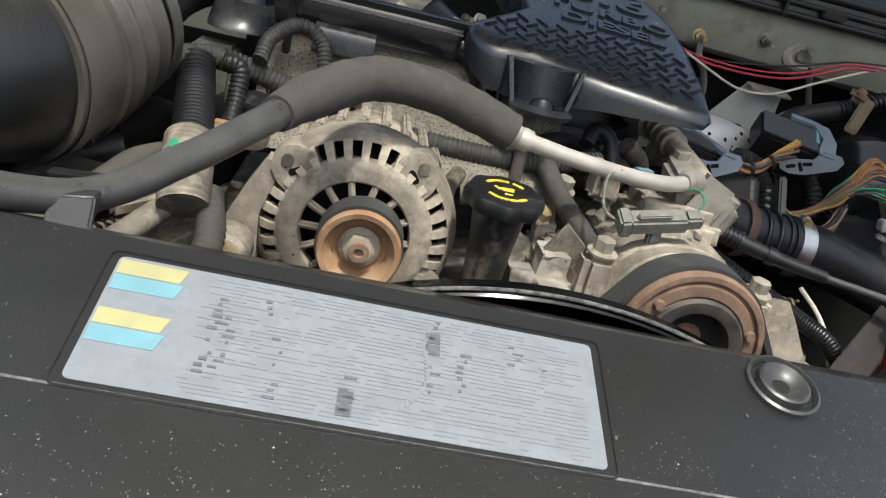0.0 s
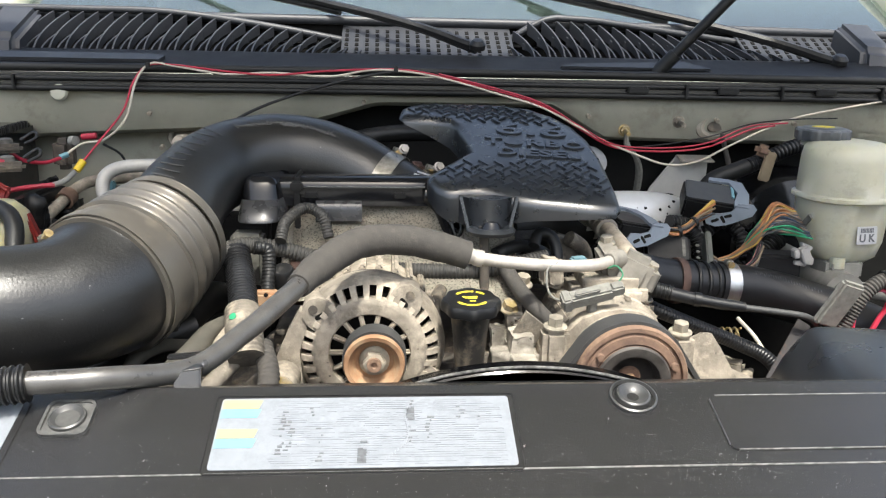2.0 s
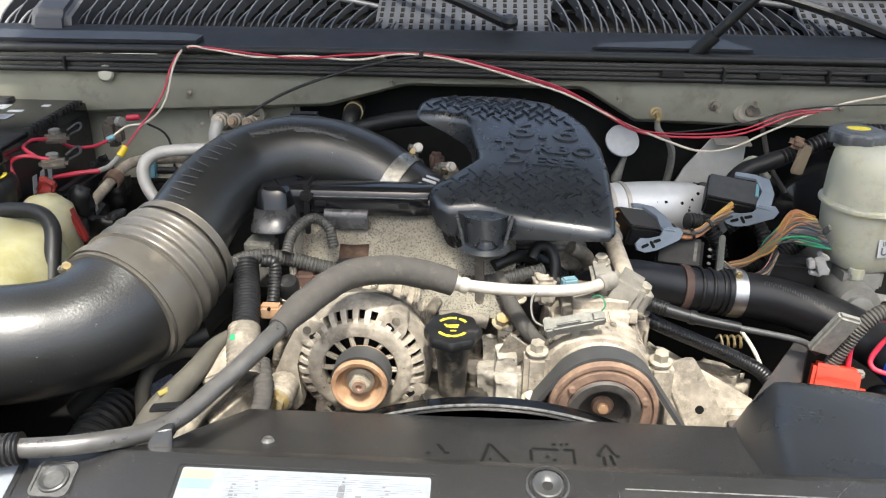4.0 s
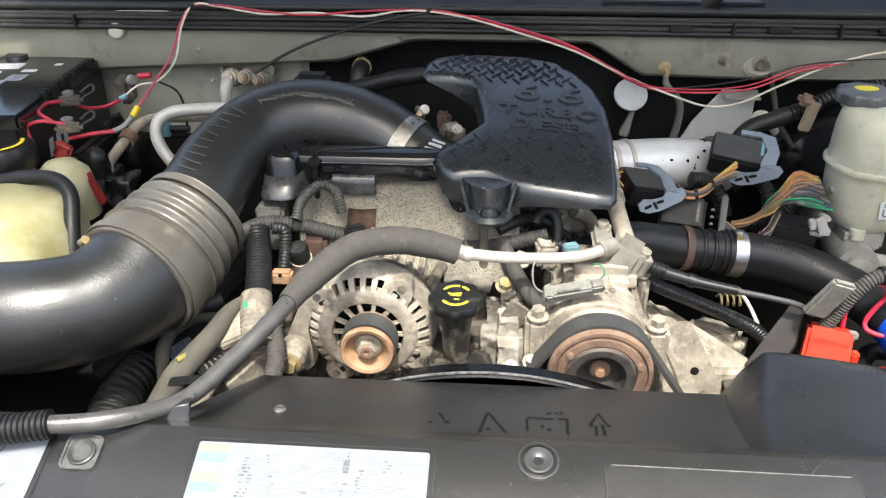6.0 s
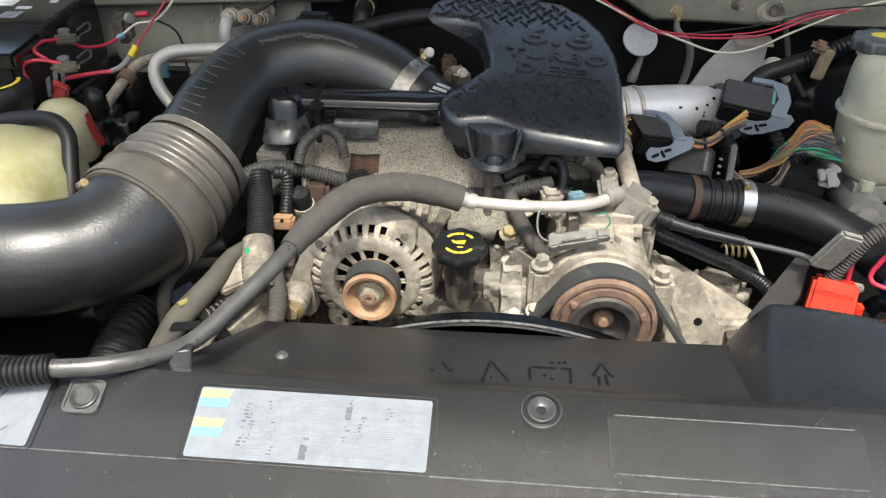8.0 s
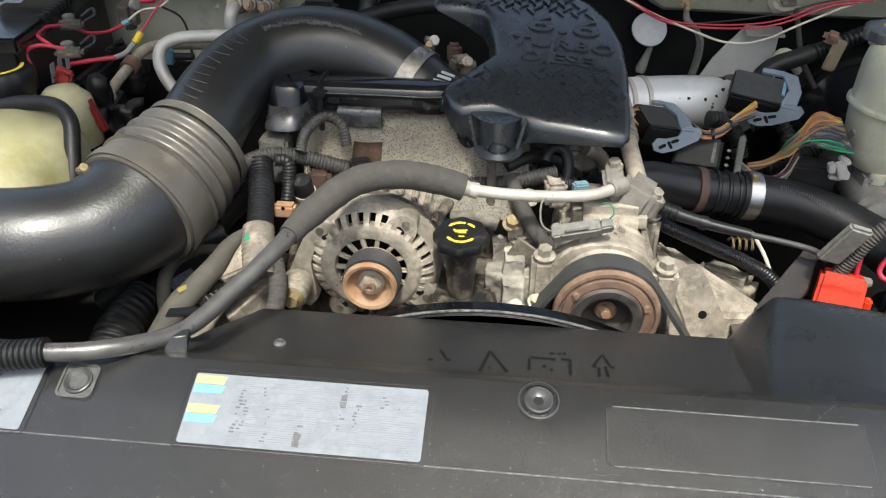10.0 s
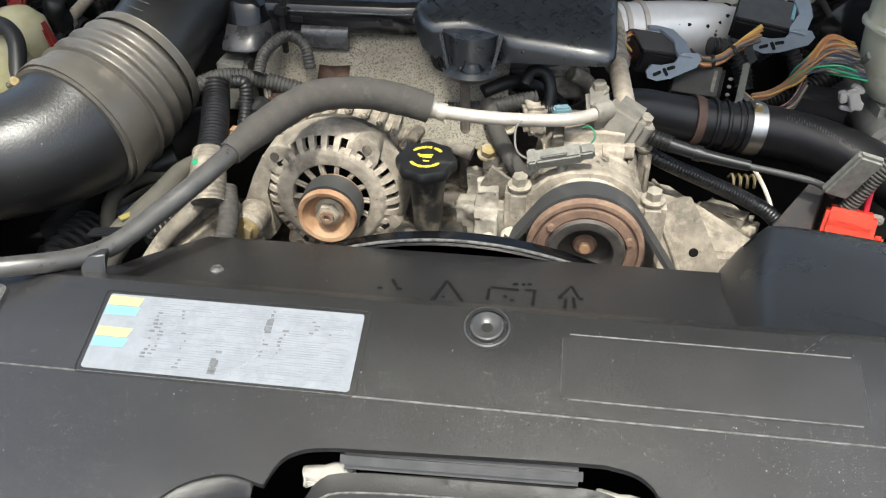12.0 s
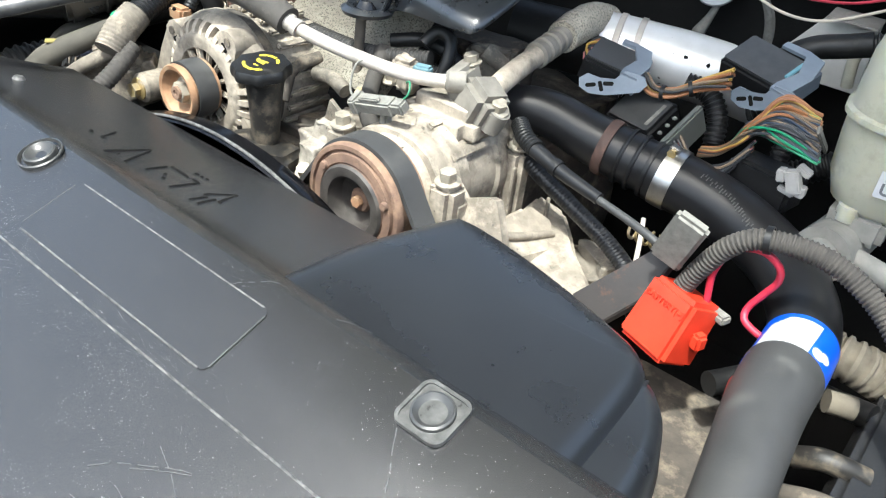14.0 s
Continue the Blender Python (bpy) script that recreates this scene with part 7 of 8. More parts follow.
def bundle(name, at, lbl, pts, n, spread, colours, r=0.0013, fan=None):
    t = thing(name, at, lbl, "wires")
    for i in range(n):
        a, q = rnd.uniform(0, 6.28), math.sqrt(rnd.random())
        out = []
        for k, p in enumerate(pts):
            s = spread[k]
            off = Vector((0, math.cos(a + 0.5 * k) * q * s, math.sin(a + 0.5 * k) * q * s))
            if fan and k == len(pts) - 1:
                off = Vector(fan) * (i / max(1, n - 1) - 0.5) + Vector((0, rnd.uniform(-1, 1), 0)) * 0.005
            elif fan and k == len(pts) - 2:
                off = Vector(fan) * (i / max(1, n - 1) - 0.5) * 0.8 + Vector((0, rnd.uniform(-1, 1) * 0.005, rnd.uniform(-1, 1) * 0.006))
            out.append(Vector(p) + off)
        part("wire", tube_bm(out, r, 6, 0.006), WMAT[colours[int(i * len(colours) / n)] if fan and rnd.random() < 0.7 else rnd.choice(colours)], t)
    return t


bt = bundle("wire_bundle", (0.235, 0.53, 1.09), "orange and yellow wires tied in a bundle", [(0.196, 0.530, 1.092), (0.212, 0.522, 1.088), (0.232, 0.525, 1.092), (0.252, 0.538, 1.104), (0.276, 0.550, 1.116)], 14, [0.010, 0.006, 0.005, 0.006, 0.012], ["orange", "orange", "yellow", "yellow", "yellow", "tan", "dark"], 0.0017)
part("cable_tie", lathe_bm([(0.0065, -0.002), (0.008, -0.002), (0.008, 0.002), (0.0065, 0.002)], axis_to((0.222, 0.523, 1.089), (1, 0.1, 0.15)), 16), M_BLACK, bt)
part("cable_tie", lathe_bm([(0.0065, -0.002), (0.008, -0.002), (0.008, 0.002), (0.0065, 0.002)], axis_to((0.245, 0.532, 1.099), (1, 0.5, 0.4)), 16), M_BLACK, bt)
bundle("wire_bundle", (0.12, 0.55, 1.08), "short bunch of multicoloured wires", [(0.128, 0.535, 1.085), (0.118, 0.545, 1.100), (0.128, 0.555, 1.108), (0.140, 0.555, 1.102)], 12, [0.010, 0.008, 0.008, 0.010], ["yellow", "pink", "tan", "dark", "orange"])
bundle("wire_bundle", (0.34, 0.50, 1.08), "fan of multicoloured wires bent into a plug", [(0.276, 0.522, 1.044), (0.294, 0.516, 1.054), (0.307, 0.510, 1.068), (0.321, 0.504, 1.090), (0.346, 0.498, 1.111), (0.3815, 0.506, 1.1035)], 84, [0.006, 0.005, 0.005, 0.011, 0.02, 0.02], ["orange", "yellow", "tan", "orange", "tan", "tan", "grey", "tan", "grey", "blue", "grey", "dark", "grey", "dark", "dark", "grey", "green"], 0.0013, (0.017, -0.025, -0.034))
bundle("wire_bundle", (0.30, 0.48, 1.04), "loose multicoloured wires behind the hose clamp", [(0.258, 0.500, 1.048), (0.285, 0.49, 1.040), (0.312, 0.49, 1.050), (0.328, 0.505, 1.075)], 16, [0.016, 0.010, 0.008, 0.008], ["orange", "dark", "tan", "green", "pink", "dark"])
ep = thing("engine_plug", (0.38, 0.51, 1.04), "black plug with a white crumpled retainer", "electrical plug")
part("housing", box_bm((0.062, 0.036, 0.036), Matrix.Translation((0.350, 0.510, 1.046)) @ Matrix.Rotation(radians(-10), 4, "Z"), 0.004), M_BLACK, ep)
part("face", box_bm((0.003, 0.008, 0.050), frame_of((0.3835, 0.506, 1.1035), (1, 0.1, 0.3), (-0.3, 0.6, 0.74)), 0.001), M_FOAM, ep)
for q, (dx, dz, sx_, sz_) in enumerate(((0, 0, 0.012, 0.022), (-0.012, 0.002, 0.008, 0.012), (0.008, -0.008, 0.008, 0.010), (-0.004, -0.012, 0.016, 0.006), (0.004, 0.010, 0.014, 0.006))):
    part("retainer_tooth", box_bm((sx_, 0.012, sz_), Matrix.Translation((0.378 + dx, 0.483 + 0.002 * q, 1.067 + dz)) @ Matrix.Rotation(0.2 * q - 0.4, 4, "Y"), 0.0012), M_NYLON, ep)
part("tab", box_bm((0.022, 0.008, 0.010), Matrix.Translation((0.350, 0.490, 1.030)), 0.002), M_NYLON, ep)
for pts, r, mm in (([(0.225, 0.57, 1.09), (0.25, 0.575, 1.085), (0.268, 0.57, 1.065), (0.275, 0.56, 1.04)], 0.010, M_RUBBER), ([(0.29, 0.60, 1.07), (0.315, 0.60, 1.085), (0.335, 0.585, 1.07), (0.34, 0.57, 1.04)], 0.009, M_RUBBER), ([(0.30, 0.56, 1.02), (0.35, 0.58, 1.03), (0.40, 0.60, 1.06)], 0.012, M_RUBBER)):
    tagged(part("corrugated_loom", tube_bm(pts, r, 12, pitch=0.0055, amp=0.0016), mm), "black corrugated wiring loom", "cable")

# brake fluid reservoir on its master cylinder
res = thing("brake_reservoir", (0.44, 0.535, 1.05), "milky white brake fluid reservoir with a grey-blue cap", "reservoir")
def ring_at(w, d, z, cy=0.0, r=0.03):
    turned = Matrix.Rotation(radians(9), 2)
    return [(0.448 + (turned @ Vector(p)).x, 0.535 + cy + (turned @ Vector(p)).y, z) for p in rounded(w * 0.97, d, min(r, d * 0.48, w * 0.48), 6)]
b = bmesh.new()
levels = [(w_ * 0.95, d_ * 0.95, z_, c_) for w_, d_, z_, c_ in [(0.075, 0.06, 1.052, -0.01), (0.100, 0.085, 1.060, -0.008), (0.118, 0.104, 1.080, -0.003), (0.124, 0.112, 1.112, 0), (0.1255, 0.114, 1.133, 0), (0.134, 0.122, 1.135, 0), (0.134, 0.122, 1.140, 0), (0.1265, 0.115, 1.142, 0), (0.125, 0.115, 1.165, 0), (0.123, 0.113, 1.186, 0.001), (0.117, 0.108, 1.200, 0.003), (0.098, 0.092, 1.208, 0.008), (0.06, 0.06, 1.210, 0.016)]]
rings = [[b.verts.new(p) for p in ring_at(w, d, z, cy, 0.050)] for w, d, z, cy in levels]
for p, q in zip(rings, rings[1:]):
    for k in range(len(p)):
        b.faces.new((p[k], p[(k + 1) % len(p)], q[(k + 1) % len(p)], q[k]))
b.faces.new(rings[0][::-1]), b.faces.new(rings[-1])
part("tank", b, M_WHITEP, res, sharp=60)
part("neck", lathe_bm([(0.026, 0), (0.026, 0.012), (0, 0.012)], Matrix.Translation((0.428, 0.570, 1.200)), 28), M_WHITEP, res)
capm = Matrix.Translation((0.428, 0.570, 1.211))
capo = part("cap", lathe_bm([(0, -0.004), (0.0325, -0.004), (0.034, -0.002), (0.0345, 0.009), (0.0325, 0.0115), (0.0270, 0.0125), (0.0255, 0.0135), (0.020, 0.0137), (0, 0.0137)], capm, 120, wob=lambda t, r: 1 + (0.075 * max(-0.35, min(0.8, 1.6 * math.cos(2 * math.pi * 8 * t))) if r > 0.029 else 0)), surf("grey_blue_cap", (0.092, 0.098, 0.106), (0.060, 0.064, 0.070), 60, 0.4), res, "grey-blue lobed cap")
part("cap_mark", prism_bm([(0.015 * math.cos(a), 0.011 * math.sin(a)) for a in [2 * math.pi * k / 20 for k in range(20)]], 0.0136, 0.0142, capm), M_INK, capo, "yellow printed mark")
tagm = Matrix.Translation((0.4560, 0.4808, 1.094)) @ Matrix.Rotation(radians(9), 4, "Z") @ Matrix.Rotation(radians(90 - 6), 4, "X")
tg = part("sticker", prism_bm(rounded(0.030, 0.023, 0.001), 0, 0.0006, tagm), M_WHITE, res, "small white sticker", flat=True)
part("lettering", text_bm("U K", 0.014, 0.0002, tagm @ Matrix.Translation((0, -0.004, 0.0008)), 1.0, 0.0004), M_PRINTD, tg, flat=True)
for k in range(9):
    part("print_bar", box_bm((0.0013, 0.006, 0.0003), tagm @ Matrix.Translation((-0.009 + 0.0022 * k, 0.0065, 0.0008)), 0), M_PRINTD, tg, flat=True)
mc = thing("master_cylinder", (0.44, 0.52, 1.0), "dusty cast aluminium brake master cylinder", "brake cylinder")
M_CAST = surf("grey_casting", (0.30, 0.29, 0.265), (0.2, 0.195, 0.175), 60, 0.6, 0.8, metal=0.3, bump=0.5)
part("barrel", tube_bm([(0.425, 0.46, 1.022), (0.432, 0.54, 1.018), (0.44, 0.70, 1.012)], 0.026, 24, 0.02), M_CAST, mc)
part("saddle", box_bm((0.05, 0.05, 0.03), Matrix.Translation((0.438, 0.51, 1.045)), 0.006), M_CAST, mc)
part("grommet", lathe_bm([(0, 0), (0.010, 0), (0.010, 0.014), (0, 0.014)], Matrix.Translation((0.428, 0.492, 1.048)), 16), M_WHITEP, mc)
part("end_plug", lathe_bm([(0, 0), (0.016, 0), (0.016, 0.008), (0.008, 0.012), (0, 0.012)], axis_to((0.4245, 0.46, 1.022), (-0.1, -1, 0)), 20), M_CAST, mc)
part("port", tube_bm([(0.44, 0.48, 1.022), (0.475, 0.472, 1.020), (0.505, 0.47, 1.016)], 0.011, 14, 0.01), M_CAST, mc)
boost2 = thing("brake_booster", (0.47, 0.74, 1.0), "black brake booster behind the reservoir", "brake booster")
part("shell", lathe_bm([(0.0, 0.04), (0.05, 0.04), (0.10, 0.02), (0.115, -0.01), (0.115, -0.05), (0, -0.05)], axis_to((0.475, 0.72, 1.03), (0, -1, 0)), 48), M_GLOSS, boost2)

# low pipes and brackets under the hose
for pts, r, mm, nm, lbl, cat in (
        ([(0.47, 0.43, 0.955), (0.49, 0.43, 0.955), (0.515, 0.44, 0.945)], 0.018, surf("tan_plastic", (0.23, 0.20, 0.15), (0.12, 0.104, 0.078), 50, 0.8), "flex_boot", "tan ribbed rubber boot", "boot"),
        ([(0.485, 0.365, 0.952), (0.505, 0.375, 0.950)], 0.010, surf("tan_rubber", (0.16, 0.137, 0.10), (0.08, 0.069, 0.052), 50, 0.8), "tan_plug", "tan rubber plug low in the bay", "plug"),
        ([(0.40, 0.34, 0.93), (0.44, 0.40, 0.93), (0.48, 0.40, 0.93), (0.52, 0.39, 0.94)], 0.011, M_RUBBER, "low_hose", "black hose running low beside the battery", "hose"),
        ([(0.485, 0.31, 0.93), (0.505, 0.305, 0.945), (0.535, 0.315, 0.94)], 0.009, M_GRIMEB, "low_pipe", "grimy steel pipe low in the bay", "pipe"),
        ([(0.49, 0.27, 0.925), (0.515, 0.265, 0.94), (0.55, 0.275, 0.935)], 0.008, M_IRON, "low_pipe", "grimy steel pipe low in the bay", "pipe")):
    tagged(part(nm, tube_bm(pts, r, 14, pitch=0.008 if nm == "flex_boot" else 0, amp=0.003 if nm == "flex_boot" else 0, step=0.006), mm), lbl, cat)
apron = thing("inner_panel", (0.42, 0.24, 0.80), "dusty sand-coloured inner panel low in the bay", "body panel")
part("floor_plate", box_bm((0.16, 0.30, 0.01), Matrix.Translation((0.38, 0.26, 0.86)), 0.003), M_IRON, apron)
part("tower", box_bm((0.22, 0.34, 0.03), Matrix.Translation((0.62, 0.42, 0.90)) @ Matrix.Rotation(radians(18), 4, "Y"), 0.006), M_COVER, apron)

# ---- passenger side: battery, coolant tank, pipes, looms ----
bat = thing("battery", (-0.74, 0.6, 0.98), "black car battery with white and yellow stickers", "battery")
bm_ = Matrix.Translation((-0.772, 0.600, 1.10)) @ Matrix.Rotation(radians(5), 4, "Z")
part("case", box_bm((0.19, 0.29, 0.19), bm_, 0.006), M_BLACK, bat)
part("lid", box_bm((0.196, 0.296, 0.022), bm_ @ Matrix.Translation((0, 0, 0.090)), 0.004), M_GLOSS, bat)
for k in range(14):
    part("vent_rib", box_bm((0.010, 0.005, 0.010), bm_ @ Matrix.Translation((0.094, -0.06 + 0.0125 * k, 0.101)), 0.001), M_BLACK, bat)
part("vent_cap", lathe_bm([(0, 0.106), (0.016, 0.106), (0.018, 0.100), (0, 0.100)], bm_ @ Matrix.Translation((-0.03, 0.132, 0)), 24), M_BLACK, bat)
for x, y, w, h, mm in ((-0.035, 0.08, 0.075, 0.030, M_WHITE), (-0.045, 0.035, 0.06, 0.034, M_WHITE), (-0.028, -0.02, 0.08, 0.055, M_PAPER), (0.024, 0.055, 0.022, 0.012, M_WHITE), (0.02, 0.02, 0.026, 0.03, M_PAPER), (-0.02, -0.062, 0.07, 0.018, M_LABY), (0.055, 0.088, 0.012, 0.012, M_WHITE)):
    st = part("sticker", prism_bm(rounded(w, h, 0.002, 2), 0.1012, 0.1018, bm_ @ Matrix.Translation((x, y, 0))), mm, bat, flat=True)
    if h > 0.025:
        g = bmesh.new()
        for k in range(int(h / 0.006)):
            l = w * (0.5 + 0.4 * ((k * 7) % 5) / 5)
            box_bm((l, 0.0018, 0.0003), bm_ @ Matrix.Translation((x - (w - l) / 2 + 0.003, y - h / 2 + 0.004 + 0.006 * k, 0.1019)), 0, g)
        part("print", g, M_PRINTD, st, "rows of dark print", flat=True)["kind"] = "stuff"
for k in range(3):
    part("logo_bar", prism_bm([(-0.009, -0.012), (0.003, -0.012), (0.009, 0.012), (-0.003, 0.012)], 0.0952, 0.0962, bm_ @ Matrix.Rotation(radians(90), 4, "Y") @ Matrix.Translation((-0.030, -0.075 + 0.024 * k, 0)) @ Matrix.Rotation(radians(-90), 4, "Z")), M_WHITE, bat, "white outlined block mark")
part("side_shield", box_bm((0.02, 0.16, 0.13), Matrix.Translation((-0.640, 0.60, 1.06)) @ Matrix.Rotation(radians(6), 4, "Y"), 0.006), M_BLACK, bat)
for p, nm in (((-0.652, 0.575, 1.184), "post_clamp"), ((-0.618, 0.500, 1.172), "post_clamp")):
    c = part(nm, box_bm((0.036, 0.016, 0.012), Matrix.Translation(p) @ Matrix.Rotation(0.3, 4, "Z"), 0.004), M_IRON, bat, "grey lead post clamp")
    part("post", lathe_bm([(0, 0), (0.0085, 0), (0.0080, 0.011), (0.006, 0.0125), (0, 0.0125)], Matrix.Translation(Vector(p) + Vector((-0.004, 0.006, 0.0))), 16), M_LEAD, c)
    part("clamp_loop", tube_bm([Vector(p) + Vector((0.015, 0.006, 0.010)), Vector(p) + Vector((0.030, 0.012, 0.020)), Vector(p) + Vector((0.036, 0.004, 0.014)), Vector(p) + Vector((0.022, 0.0, 0.006))], 0.002, 8, 0.004), M_BLACKW, c)
relay = thing("relay", (-0.57, 0.70, 1.13), "small grey relay with a white terminal on the bulkhead", "relay")
part("body", box_bm((0.028, 0.03, 0.045), Matrix.Translation((-0.632, 0.705, 1.160)), 0.008), M_IRON, relay)
part("terminal", lathe_bm([(0, 0), (0.008, 0), (0.007, 0.008), (0, 0.009)], axis_to((-0.614, 0.69, 1.180), (0.8, -0.5, 0.1)), 16), M_CAST, relay)
part("boot", tube_bm([(-0.600, 0.69, 1.186), (-0.580, 0.69, 1.188)], 0.0045, 10, 0.01), M_REDW, relay, "red rubber boot")
tagged(part("loom_cover", lump_bm((0.085, 0.10, 0.14), Matrix.Translation((-0.600, 0.53, 1.055)), 0.014, 24, 9, 0.036, 2), M_RUBBER, sharp=170), "black flexible cover over the battery cables", "cable cover")
tagged(part("loom_cover", lump_bm((0.07, 0.12, 0.10), Matrix.Translation((-0.635, 0.65, 1.085)), 0.012, 24, 9, 0.034, 9), M_RUBBER, sharp=170), "black flexible cover over the battery cables", "cable cover")

# red and white accessory wires
acc = thing("accessory_wires", (-0.5, 0.65, 1.15), "red and white accessory wires with crimp splices", "wires")
part("red_wire", tube_bm([(-0.579, 0.614, 1.156), (-0.560, 0.640, 1.185), (-0.535, 0.675, 1.225), (-0.528, 0.705, 1.262), (-0.510, 0.718, 1.286), (-0.475, 0.720, 1.288), (-0.40, 0.718, 1.280), (-0.33, 0.716, 1.276), (-0.25, 0.714, 1.283), (-0.152, 0.706, 1.287), (-0.09, 0.700, 1.279), (0.0, 0.690, 1.258), (0.06, 0.683, 1.240), (0.12, 0.690, 1.206), (0.17, 0.700, 1.180), (0.22, 0.706, 1.172), (0.28, 0.708, 1.172), (0.33, 0.708, 1.180), (0.39, 0.710, 1.205), (0.43, 0.712, 1.212)], 0.0015, 8, 0.008), M_REDW, acc)
part("red_wire", tube_bm([(-0.09, 0.698, 1.282), (0.0, 0.688, 1.261), (0.06, 0.681, 1.243), (0.12, 0.688, 1.210), (0.17, 0.698, 1.184), (0.22, 0.704, 1.177), (0.28, 0.706, 1.178), (0.33, 0.706, 1.187), (0.39, 0.709, 1.211), (0.45, 0.712, 1.216)], 0.0012, 8, 0.008), M_REDW, acc)
part("black_wire", tube_bm([(0.20, 0.705, 1.176), (0.27, 0.706, 1.184), (0.33, 0.706, 1.196), (0.39, 0.709, 1.214), (0.46, 0.712, 1.222), (0.53, 0.716, 1.224)], 0.0011, 8, 0.008), M_BLACKW, acc, "thin black wire")
part("white_wire", tube_bm([(-0.612, 0.655, 1.165), (-0.590, 0.665, 1.180), (-0.560, 0.668, 1.186), (-0.532, 0.675, 1.215), (-0.524, 0.704, 1.262), (-0.506, 0.718, 1.289), (-0.47, 0.720, 1.286), (-0.40, 0.718, 1.276), (-0.33, 0.717, 1.279), (-0.25, 0.715, 1.275), (-0.18, 0.708, 1.286), (-0.10, 0.700, 1.279), (0.0, 0.690, 1.254), (0.06, 0.682, 1.237), (0.12, 0.688, 1.208), (0.16, 0.698, 1.188), (0.22, 0.704, 1.164), (0.265, 0.706, 1.151), (0.31, 0.706, 1.156), (0.37, 0.710, 1.185), (0.45, 0.714, 1.220), (0.53, 0.716, 1.238), (0.60, 0.72, 1.25)], 0.0016, 8, 0.008), M_WHITEW, acc)
part("tie", box_bm((0.006, 0.008, 0.010), Matrix.Translation((-0.152, 0.704, 1.287)), 0.001), M_BLACK, acc)
part("tie", box_bm((0.006, 0.008, 0.008), Matrix.Translation((-0.508, 0.716, 1.287)), 0.001), M_BLACK, acc)
part("splice", tube_bm([(-0.582, 0.610, 1.150), (-0.575, 0.619, 1.162)], 0.0052, 10, 0.004), M_YELLOW, acc, "yellow crimp splice")
part("taped_lead", tube_bm([(-0.583, 0.609, 1.149), (-0.594, 0.598, 1.138), (-0.606, 0.590, 1.134)], 0.004, 8, 0.004), M_CAST, acc)
part("red_wire", tube_bm([(-0.604, 0.590, 1.134), (-0.63, 0.580, 1.133), (-0.665, 0.572, 1.128)], 0.0034, 8, 0.006), M_REDW, acc)
part("splice", tube_bm([(-0.618, 0.652, 1.162), (-0.608, 0.656, 1.166)], 0.0040, 10, 0.004), M_LABC, acc, "blue crimp splice")
part("red_wire", tube_bm([(-0.617, 0.650, 1.161), (-0.630, 0.628, 1.158), (-0.645, 0.600, 1.165), (-0.655, 0.580, 1.180), (-0.668, 0.545, 1.190), (-0.665, 0.515, 1.188), (-0.640, 0.500, 1.180)], 0.0026, 8, 0.006), M_REDW, acc)
part("red_wire", tube_bm([(-0.622, 0.498, 1.178), (-0.650, 0.490, 1.184), (-0.668, 0.485, 1.176), (-0.660, 0.478, 1.155)], 0.0026, 8, 0.006), M_REDW, acc)
tagged(part("aerial_cable", tube_bm([(-0.42, 0.70, 1.19), (-0.36, 0.704, 1.225), (-0.28, 0.706, 1.255), (-0.20, 0.706, 1.276), (-0.152, 0.705, 1.284)], 0.0022, 8, 0.01), M_BLACKW), "thin black cable slung under the cowl", "cable")
tagged(part("ground_wire", tube_bm([(-0.575, 0.70, 1.175), (-0.555, 0.71, 1.16), (-0.548, 0.715, 1.14), (-0.548, 0.72, 1.11), (-0.55, 0.72, 1.09)], 0.0018, 8, 0.01), M_BLACKW), "thin black wire by the bulkhead", "wire")

# coolant tank
tank = thing("coolant_tank", (-0.63, 0.33, 0.98), "yellowed translucent coolant tank with a black cap", "coolant tank")
b = bmesh.new()
def tring(w, d, z, cx, cy):
    return [(cx + x, cy + y, z) for x, y in rounded(w, d, min(0.05, d * 0.45), 6)]
lv = [(0.22, 0.16, 1.035, -0.665, 0.33), (0.232, 0.185, 1.042, -0.665, 0.322), (0.235, 0.20, 1.05, -0.665, 0.315), (0.240, 0.205, 1.056, -0.665, 0.316), (0.235, 0.20, 1.062, -0.665, 0.318), (0.225, 0.195, 1.10, -0.668, 0.325), (0.195, 0.17, 1.128, -0.675, 0.335), (0.13, 0.11, 1.140, -0.685, 0.345)]
rings = [[b.verts.new(p) for p in tring(*l)] for l in lv]
for p, q in zip(rings, rings[1:]):
    for k in range(len(p)):
        b.faces.new((p[k], p[(k + 1) % len(p)], q[(k + 1) % len(p)], q[k]))
b.faces.new(rings[0][::-1]), b.faces.new(rings[-1])
part("tank", b, M_YELLOWP, tank, sharp=60)
part("neck", lathe_bm([(0.034, -0.03), (0.034, 0.004), (0, 0.004)], Matrix.Translation((-0.690, 0.454, 1.135)), 28), M_YELLOWP, tank)
tc = part("cap", lathe_bm([(0, 0), (0.040, 0), (0.042, 0.004), (0.042, 0.026), (0.038, 0.032), (0, 0.033)], Matrix.Translation((-0.690, 0.452, 1.134)), 44, wob=lambda t, r: 1 + (0.02 * math.cos(2 * math.pi * 14 * t) if r > 0.039 else 0)), M_BLACK, tank, "black ribbed cap")
part("cap_ring", lathe_bm([(0.026, 0.0332), (0.026, 0.0340), (0.031, 0.0340), (0.031, 0.0332)], Matrix.Translation((-0.690, 0.452, 1.134)), 36), M_INK, tc, "yellow printed ring")
dome = thing("washer_neck", (-0.62, 0.46, 1.08), "ivory plastic filler with a red flap", "filler neck")
part("dome", lathe_bm([(0, 0.04), (0.020, 0.036), (0.034, 0.022), (0.038, 0.0), (0.038, -0.04), (0, -0.04)], Matrix.Translation((-0.622, 0.466, 1.100)), 32), M_YELLOWP, dome)
